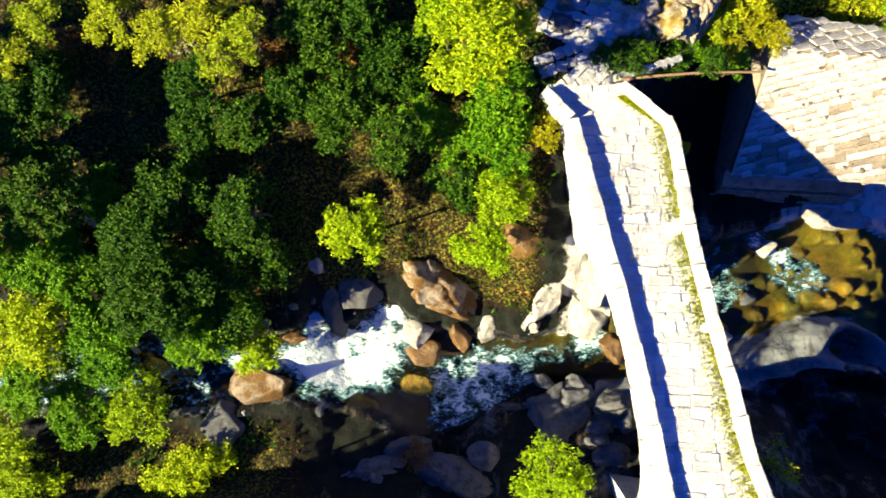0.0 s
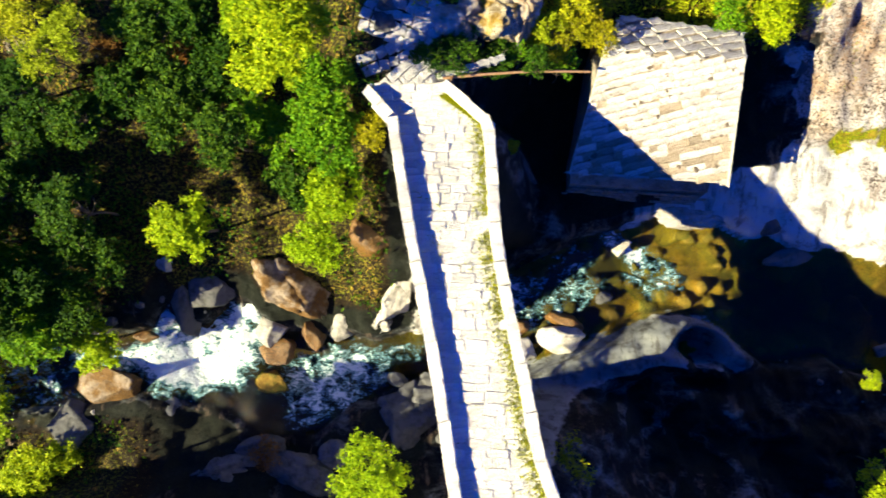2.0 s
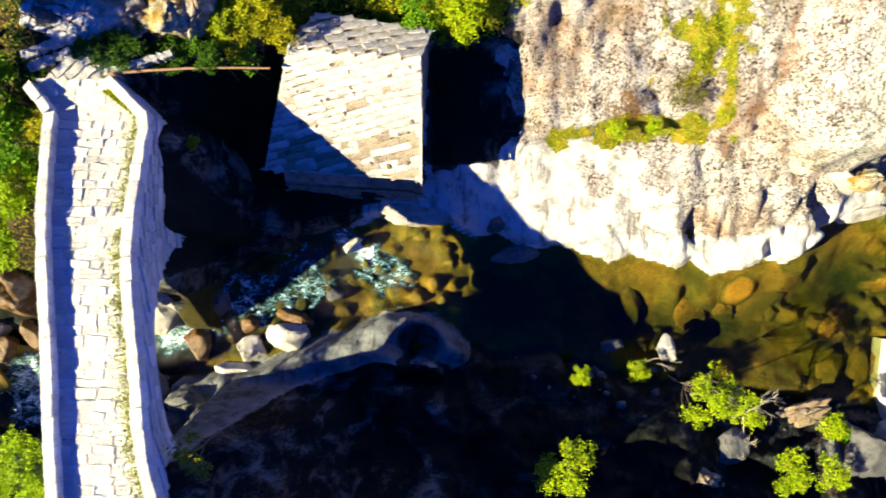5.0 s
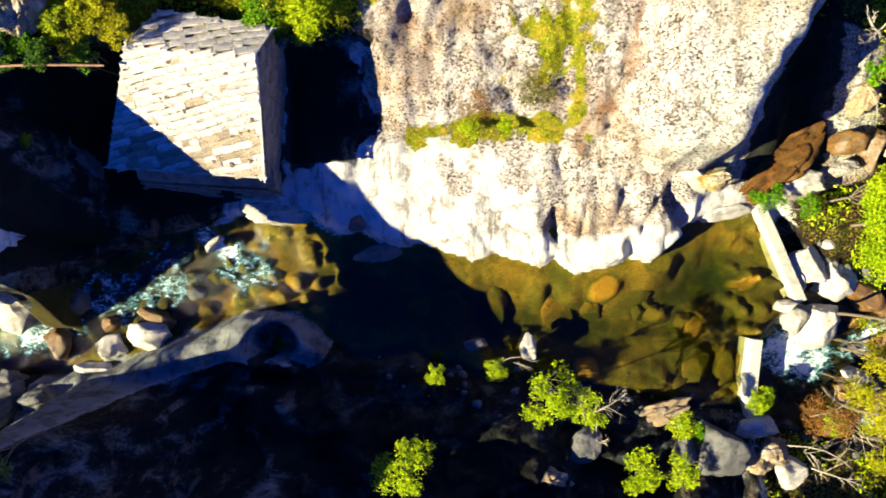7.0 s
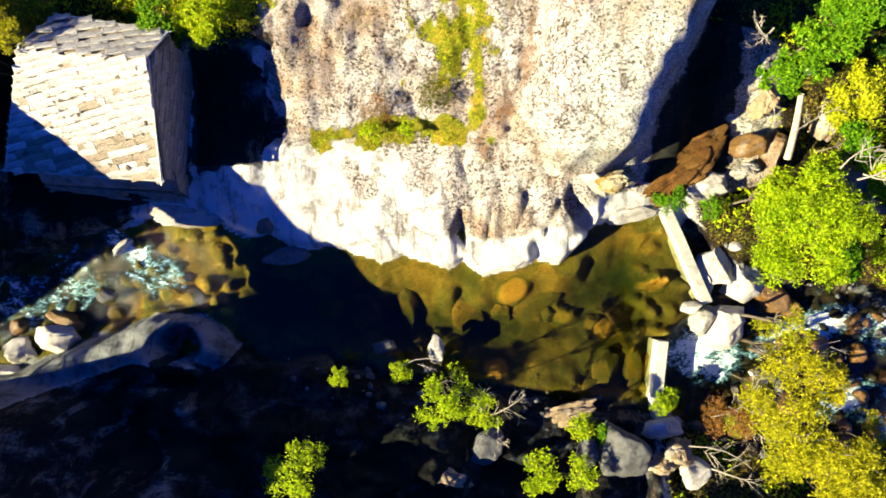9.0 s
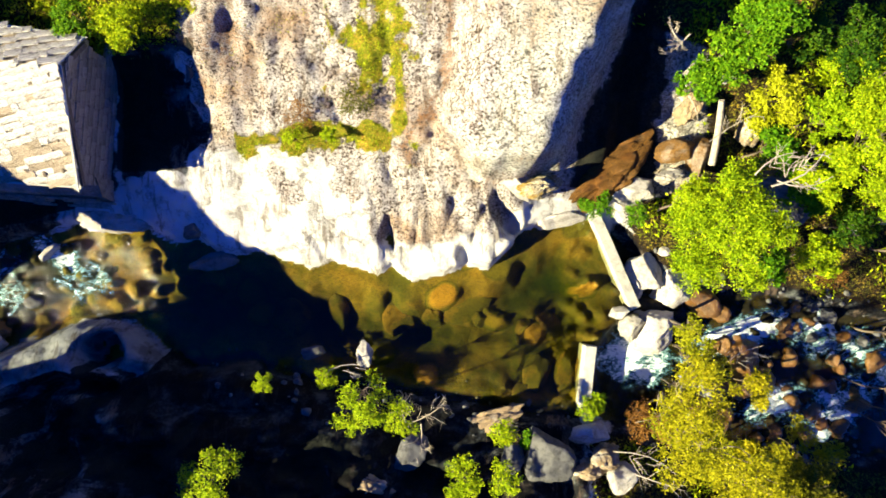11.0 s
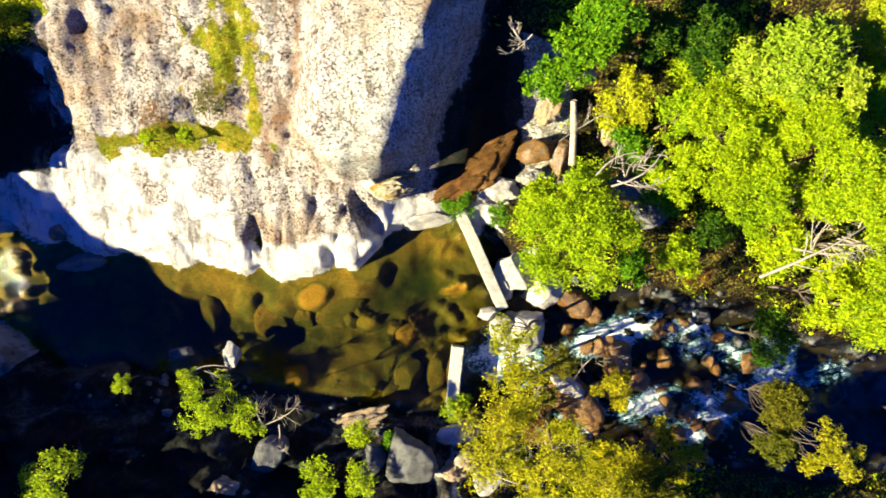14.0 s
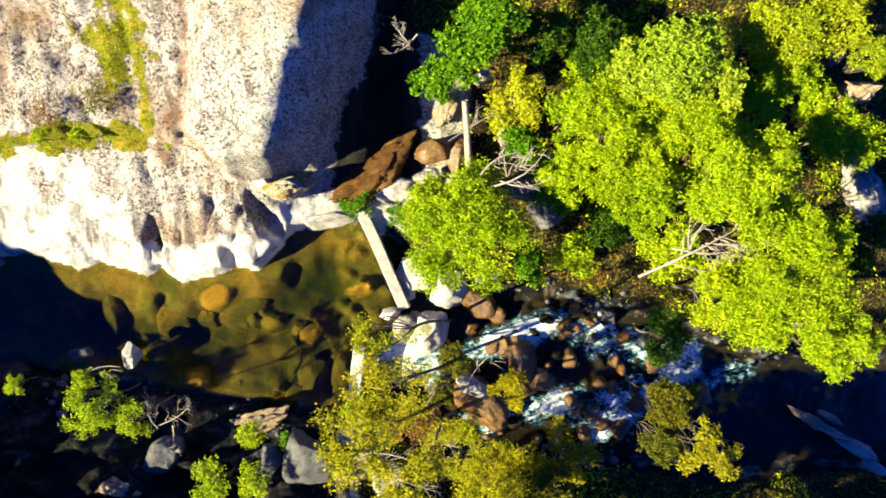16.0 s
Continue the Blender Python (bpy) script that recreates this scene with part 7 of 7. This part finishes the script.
# ---- undergrowth and grass ----
def scatter(name, n, box, size, material, label, category, seed, test, lift=0.12, upright=False):
    """Many small leaves or blades strewn over the ground wherever test(masks, x, y, z) is above chance."""
    rng = np.random.default_rng(seed)
    x, y = rng.uniform(box[0], box[1], n), rng.uniform(box[2], box[3], n)
    z = land(x, y)
    keep = test(masks(x, y, z), x, y, z) > rng.random(n) * 0.9 + 0.05
    x, y, z = x[keep], y[keep], z[keep]
    c = np.stack([x, y, z + rng.random(len(x)) ** 2 * lift * 3 + 0.02], -1)
    s = size * rng.uniform(0.5, 1.5, len(x))
    u = rng.normal(size=(len(x), 3)) * ((0.5, 0.5, 1.4) if upright else (1, 1, 0.4))
    if upright:
        u[:, 2] = np.abs(u[:, 2])
    u /= np.linalg.norm(u, axis=1, keepdims=True)
    v = np.cross(u, rng.normal(size=(len(x), 3)))
    v /= np.linalg.norm(v, axis=1, keepdims=True) + 1e-9
    u, v = u * s[:, None], v * (s * (0.16 if upright else 0.42))[:, None]
    co = np.stack([c - u, c + v, c + u, c - v], 1).reshape(-1, 3)
    k = len(x)
    me = bpy.data.meshes.new(name)
    me.vertices.add(4 * k)
    me.vertices.foreach_set("co", co.ravel())
    me.loops.add(4 * k)
    me.loops.foreach_set("vertex_index", np.arange(4 * k))
    me.polygons.add(k)
    me.polygons.foreach_set("loop_start", np.arange(k) * 4)
    me.update(calc_edges=True)
    me.materials.append(material)
    return tagged(new(name, me), label, category, kind="stuff")


def clumped(m, x, y):
    return m["soil"] * smooth(-0.15, 0.35, fbm(x * 0.9, y * 0.9, 3, 77))


scatter("undergrowth", 60000, (-18, 3, -10, 10), 0.075, LEAF_DEEP, "dark green undergrowth on the wood floor", "undergrowth", 1, lambda m, x, y, z: clumped(m, x, y) * 0.8)
scatter("leaf_litter", 9000, (-18, 3, -10, 10), 0.06, LEAF_RUST, "brown leaf litter and bracken on the wood floor", "litter", 2, lambda m, x, y, z: 0.6 * m["soil"] * smooth(0.05, 0.4, fbm(x * 0.7, y * 0.7, 3, 80)), 0.08)
scatter("undergrowth", 95000, (31, 54, -11, 11), 0.075, LEAF_FRESH, "green undergrowth along the stream", "undergrowth", 3, lambda m, x, y, z: clumped(m, x, y) * 0.8)
scatter("leaf_litter", 9000, (31, 54, -11, 11), 0.055, LEAF_RUST, "brown litter and brushwood along the stream", "litter", 4, lambda m, x, y, z: m["soil"] * smooth(0.0, 0.4, fbm(x * 0.7, y * 0.7, 3, 83)), 0.08)
scatter("undergrowth", 26000, (3, 19, 6.5, 11), 0.06, LEAF_LIME, "yellow-green grass and broom above the mill", "undergrowth", 5, lambda m, x, y, z: m["soil"] * 0.7)
scatter("grass", 22000, (17, 26, 3, 11), 0.05, LEAF_FRESH, "green grass in the cracks of the rock", "grass", 6, lambda m, x, y, z: smooth(0.3, 0.8, m["grass"] + 0.5 * fbm(x * 3, y * 3, 2, 12)), 0.06, True)
scatter("grass", 24000, (17, 26, 3, 11), 0.05, LEAF_GOLD, "straw-coloured grass in the cracks of the rock", "grass", 7, lambda m, x, y, z: smooth(0.12, 0.5, m["grass"] + 0.7 * fbm(x * 2, y * 2, 3, 15)) * 0.8, 0.06, True)
scatter("grass", 12000, (12, 18, 7, 11), 0.07, LEAF_FRESH, "lush green grass above the mill", "grass", 8, lambda m, x, y, z: m["grass"], 0.08, True)


# ---- grass in the joints of the bridge ----
def deck_grass():
    rng = np.random.default_rng(5)
    y = rng.uniform(-8.5, 4.6, 8200)
    e = line(y, E_EDGE) - PAR_W
    w = line(y, W_EDGE) + PAR_W
    kind = rng.random(len(y))
    x = np.where(kind < 0.72, e - np.abs(rng.normal(0, 0.2, len(y))), w + (e - w) * rng.random(len(y)))
    corner = rng.random(len(y)) < 0.25
    t = rng.random(len(y))
    x = np.where(corner, 4.9 + 1.0 * t - 0.45 * rng.random(len(y)) * (1 - 0.5 * t), x)
    y = np.where(corner, 4.55 - 0.9 * t, y)
    keep = (fbm(x * 1.6, y * 1.6, 3, 91) > -0.28) & (corner | (kind < 0.72) | (fbm(x * 2, y * 2, 3, 95) > 0.28))
    x, y = x[keep], y[keep]
    z = line(y, DECK_Z) + 0.02 + 0.03 * rng.random(len(x))
    s = 0.035 * rng.uniform(0.6, 1.6, len(x))
    u = rng.normal(size=(len(x), 3)) * (1, 1, 0.5)
    u /= np.linalg.norm(u, axis=1, keepdims=True)
    v = np.cross(u, rng.normal(size=(len(x), 3)))
    v /= np.linalg.norm(v, axis=1, keepdims=True)
    c = np.stack([x, y, z], -1)
    co = np.stack([c - u * s[:, None], c + v * s[:, None] * 0.4, c + u * s[:, None], c - v * s[:, None] * 0.4], 1).reshape(-1, 3)
    ob = mesh_ob("grass", co, np.arange(len(co)).reshape(-1, 4).tolist(), LEAF_GOLD, flat=True)
    tagged(ob, "yellow-green grass growing along the bridge parapet", "grass", kind="stuff")


deck_grass()


# ---- shingle along the stream ----
def shingle(n, boxes, seed, material, label):
    rng = np.random.default_rng(seed)
    bm = bmesh.new()
    bmesh.ops.create_icosphere(bm, subdivisions=1, radius=1.0)
    ball = np.array([v.co[:] for v in bm.verts])
    tri = np.array([[v.index for v in f.verts] for f in bm.faces])
    bm.free()
    co, fa, k = [], [], 0
    for x0, x1, side in boxes:
        x = rng.uniform(x0, x1, n)
        yn_, ys2 = shores(x)
        off = rng.normal(0.1, 0.45, n)
        y = yn_ + off if side > 0 else ys2 - off
        z = land(x, y)
        for px, py, pz in zip(x, y, z):
            r = 0.05 + 0.16 * rng.random() ** 2.5
            q = ball * rng.uniform(0.75, 1.2, (len(ball), 1)) * (r * rng.uniform(0.8, 1.3), r * rng.uniform(0.8, 1.3), r * 0.7)
            co.append(q + (px, py, pz + r * 0.25))
            fa.append(tri + k)
            k += len(ball)
    ob = mesh_ob("shingle", np.concatenate(co), np.concatenate(fa).tolist(), material)
    tagged(ob, label, "stones", kind="stuff")


shingle(25, [(-9, 4, 1)], 3, GREY_SHADE_ROCK, "loose brown stones along the rapids")
shingle(60, [(33, 48, 1), (33, 44, -1)], 4, GREY_SHADE_ROCK, "loose grey stones along the lower stream")
shingle(70, [(17, 31, -1)], 5, GREY_SHADE_ROCK, "loose grey stones along the shaded shore")


# ---- dead wood ----
def dead_branch(x, y, z, length, heading, rise, seed, label, thick=0.035, twigs=9):
    rnd = random.Random(seed)
    ob = thing("dead_branch", (x, y, z), label, "branch", "dead branches")
    bm = bmesh.new()
    way = Vector((math.cos(radians(heading)), math.sin(radians(heading)), rise)).normalized()
    tip = way * length
    limb(bm, (0, 0, 0), tip, thick, 0.008, 6, 0.13, rnd)
    part("stem", bm, DEADWOOD, ob, smooth_faces=True)
    for k in range(twigs):
        t = rnd.uniform(0.2, 0.95)
        a = tip * t
        d = Matrix.Rotation(radians(rnd.choice((-1, 1)) * rnd.uniform(20, 65)), 3, "Z") @ way
        d.z += rnd.uniform(-0.15, 0.4)
        bm = bmesh.new()
        l = length * rnd.uniform(0.2, 0.5) * (1.1 - 0.6 * t)
        b = limb(bm, a, a + d * l, thick * 0.45, 0.005, 4, 0.12, rnd)
        for _ in range(2):
            d2 = Matrix.Rotation(radians(rnd.uniform(-55, 55)), 3, "Z") @ d
            limb(bm, a + d * l * rnd.uniform(0.4, 0.9), a + d * l * 0.6 + d2 * l * 0.6, thick * 0.22, 0.004, 3, 0.1, rnd)
        part("twig", bm, DEADWOOD, ob, smooth_faces=True)
    return ob


dead_branch(39.90, -0.70, 5.00, 3.85, 27, 0.05, 301, "pale bare dead branch caught in the willows", 0.050, 12)
dead_branch(40.92, 0.15, 5.00, 2.06, 0, 0.05, 302, "pale bare dead branch caught in the willows", 0.030, 9)
dead_branch(41.40, 0.31, 5.10, 1.15, 53, 0.05, 303, "pale bare dead branch caught in the willows", 0.025, 6)
dead_branch(35.65, 2.07, 4.40, 1.93, 35, 0.10, 304, "pale bare dead branch caught in the willows", 0.040, 10)
dead_branch(35.83, 2.24, 4.40, 1.30, -3, 0.10, 305, "pale bare dead branch caught in the willows", 0.030, 7)
dead_branch(35.24, 2.44, 4.20, 1.42, 29, 0.10, 306, "pale bare dead branch caught in the willows", 0.030, 8)
dead_branch(24.42, -5.84, 2.00, 1.66, 35, 0.30, 307, "bare grey dead shrub on the dark rock", 0.025, 10)
dead_branch(24.42, -5.94, 2.00, 1.27, 98, 0.30, 308, "bare grey dead shrub on the dark rock", 0.025, 10)
dead_branch(24.83, -5.89, 1.80, 1.20, -99, 0.20, 309, "bare grey dead shrub on the dark rock", 0.025, 9)
dead_branch(24.24, -6.48, 1.80, 1.05, -21, 0.20, 310, "bare grey dead shrub on the dark rock", 0.020, 9)
dead_branch(21.27, -4.34, 1.20, 1.56, 14, 0.05, 311, "pale stick lying at the edge of the pool", 0.025, 4)
dead_branch(31.58, -6.95, 1.60, 2.32, -20, 0.05, 312, "pale fallen branch beside the weir", 0.030, 8)
dead_branch(32.28, -7.68, 1.80, 1.88, -18, 0.05, 313, "pale fallen branch beside the weir", 0.030, 8)
dead_branch(32.97, -5.57, 1.60, 2.25, -44, 0.05, 314, "dry brown branch beside the weir", 0.030, 8)
dead_branch(35.05, -4.35, 1.80, 1.97, 36, 0.10, 315, "bare branch among golden broom", 0.025, 8)
dead_branch(32.94, 6.68, 4.00, 0.80, 116, 0.20, 316, "bare grey branch beside the cliff", 0.030, 10)
dead_branch(33.29, 6.86, 4.00, 1.14, -141, 0.20, 317, "bare grey branch beside the cliff", 0.030, 10)
dead_branch(34.27, 3.65, 3.20, 1.74, 31, 0.10, 318, "bare branch among yellow leaves", 0.020, 6)
dead_branch(-8.97, 7.18, 4.20, 1.13, -71, 0.10, 319, "bare grey brushwood in the wood edge", 0.030, 12)
dead_branch(-8.79, 7.36, 4.20, 1.13, -108, 0.10, 320, "bare grey brushwood in the wood edge", 0.030, 12)
dead_branch(-14.23, 7.13, 4.00, 1.21, -22, 0.10, 321, "bare branch in the wood edge", 0.020, 5)
dead_branch(-7.94, -3.50, 2.60, 1.95, 5, 0.05, 322, "dark branch hanging over the falls", 0.030, 8)
dead_branch(-4.07, 5.89, 3.60, 1.71, 57, 0.10, 323, "bare branch in the wood", 0.020, 5)
dead_branch(32.28, -5.88, 1.80, 1.95, 36, 0.10, 324, "bare branch over the stream", 0.020, 6)
dead_branch(34.06, 5.43, 2.00, 1.37, -82, 0.10, 325, "bare branch in the wood", 0.020, 4)


# ---- wooden rail between the bridge and the mill ----
rail = thing("wooden_rail", (4.60, 5.05, 4.95), "long brown wooden pole between bridge and mill", "rail")
bm = bmesh.new()
limb(bm, (0, 0, 0.1), (4.53, 0.44, -0.85), 0.045, 0.035, 8, 0.02, random.Random(2))
part("pole", bm, POLEWOOD, rail, smooth_faces=True)
bm = bmesh.new()
limb(bm, (0.25, 0, -0.35), (0.25, 0, 0.16), 0.05, 0.045, 8, 0.0, random.Random(3))
part("post", bm, POLEWOOD, rail, smooth_faces=True)

# ---- weathered log standing in the wood ----
log = thing("log", (35.04, 3.12, 1.9), "pale weathered log leaning on the bank", "log")
bm = bmesh.new()
limb(bm, (0, 0, -0.3), (-0.20, 1.96, 0.9), 0.13, 0.10, 9, 0.02, random.Random(4))
part("trunk", bm, DEADWOOD, log, smooth_faces=True)

tree("sapling", 8.05, -5.45, 7.75, 0.7, LEAF_GOLD, "slender yellow-green sapling beside the bridge", "tree", 400, 380, 0.055, lobes_n=6)


# ---- cobbled path beyond the bridge ----
path = thing("cobbled_path", (3.2, 5.8, 4.9), "shaded cobbled path climbing from the bridge", "path")


def cobbles():
    rnd = random.Random(8)
    shapes = [block_mesh("cobble", 1.0, 1.0, 0.16, GREYSTONE, 0.28, 200 + k) for k in range(6)]
    way = [(3.75, 4.75), (3.2, 5.4), (2.95, 6.1), (3.35, 7.0), (3.8, 8.2)]
    for (ax, ay), (bx, by) in zip(way, way[1:]):
        d = Vector((bx - ax, by - ay, 0))
        side = Vector((-d.y, d.x, 0)).normalized()
        rows = int(d.length / 0.27)
        for i in range(rows):
            for j in range(-3, 4):
                p = Vector((ax, ay, 0)) + d * ((i + 0.5) / rows) + side * (j * 0.29 + rnd.uniform(-0.05, 0.05))
                z = 4.92 + 0.16 * (p.y - 5) - 0.11 + rnd.uniform(-0.012, 0.012)
                m = Matrix.Translation((p.x - 3.2, p.y - 5.8, z - 4.9)) @ Matrix.Rotation(math.atan2(d.y, d.x) + rnd.uniform(-0.25, 0.25), 4, "Z") @ Matrix.Diagonal((rnd.uniform(0.26, 0.33), rnd.uniform(0.27, 0.34), 1, 1))
                piece("cobble", rnd.choice(shapes), m, path)
    for k in range(9):
        t = k / 8
        m = Matrix.Translation((4.55 + 1.75 * t - 3.2, 5.15 + 0.55 * t - 5.8, 4.72 - 0.1 * t - 4.9)) @ Matrix.Rotation(rnd.uniform(-0.3, 0.6), 4, "Z") @ Matrix.Diagonal((0.26, 0.2, 1.6, 1))
        piece("kerb_stone", rnd.choice(shapes), m, path)


cobbles()
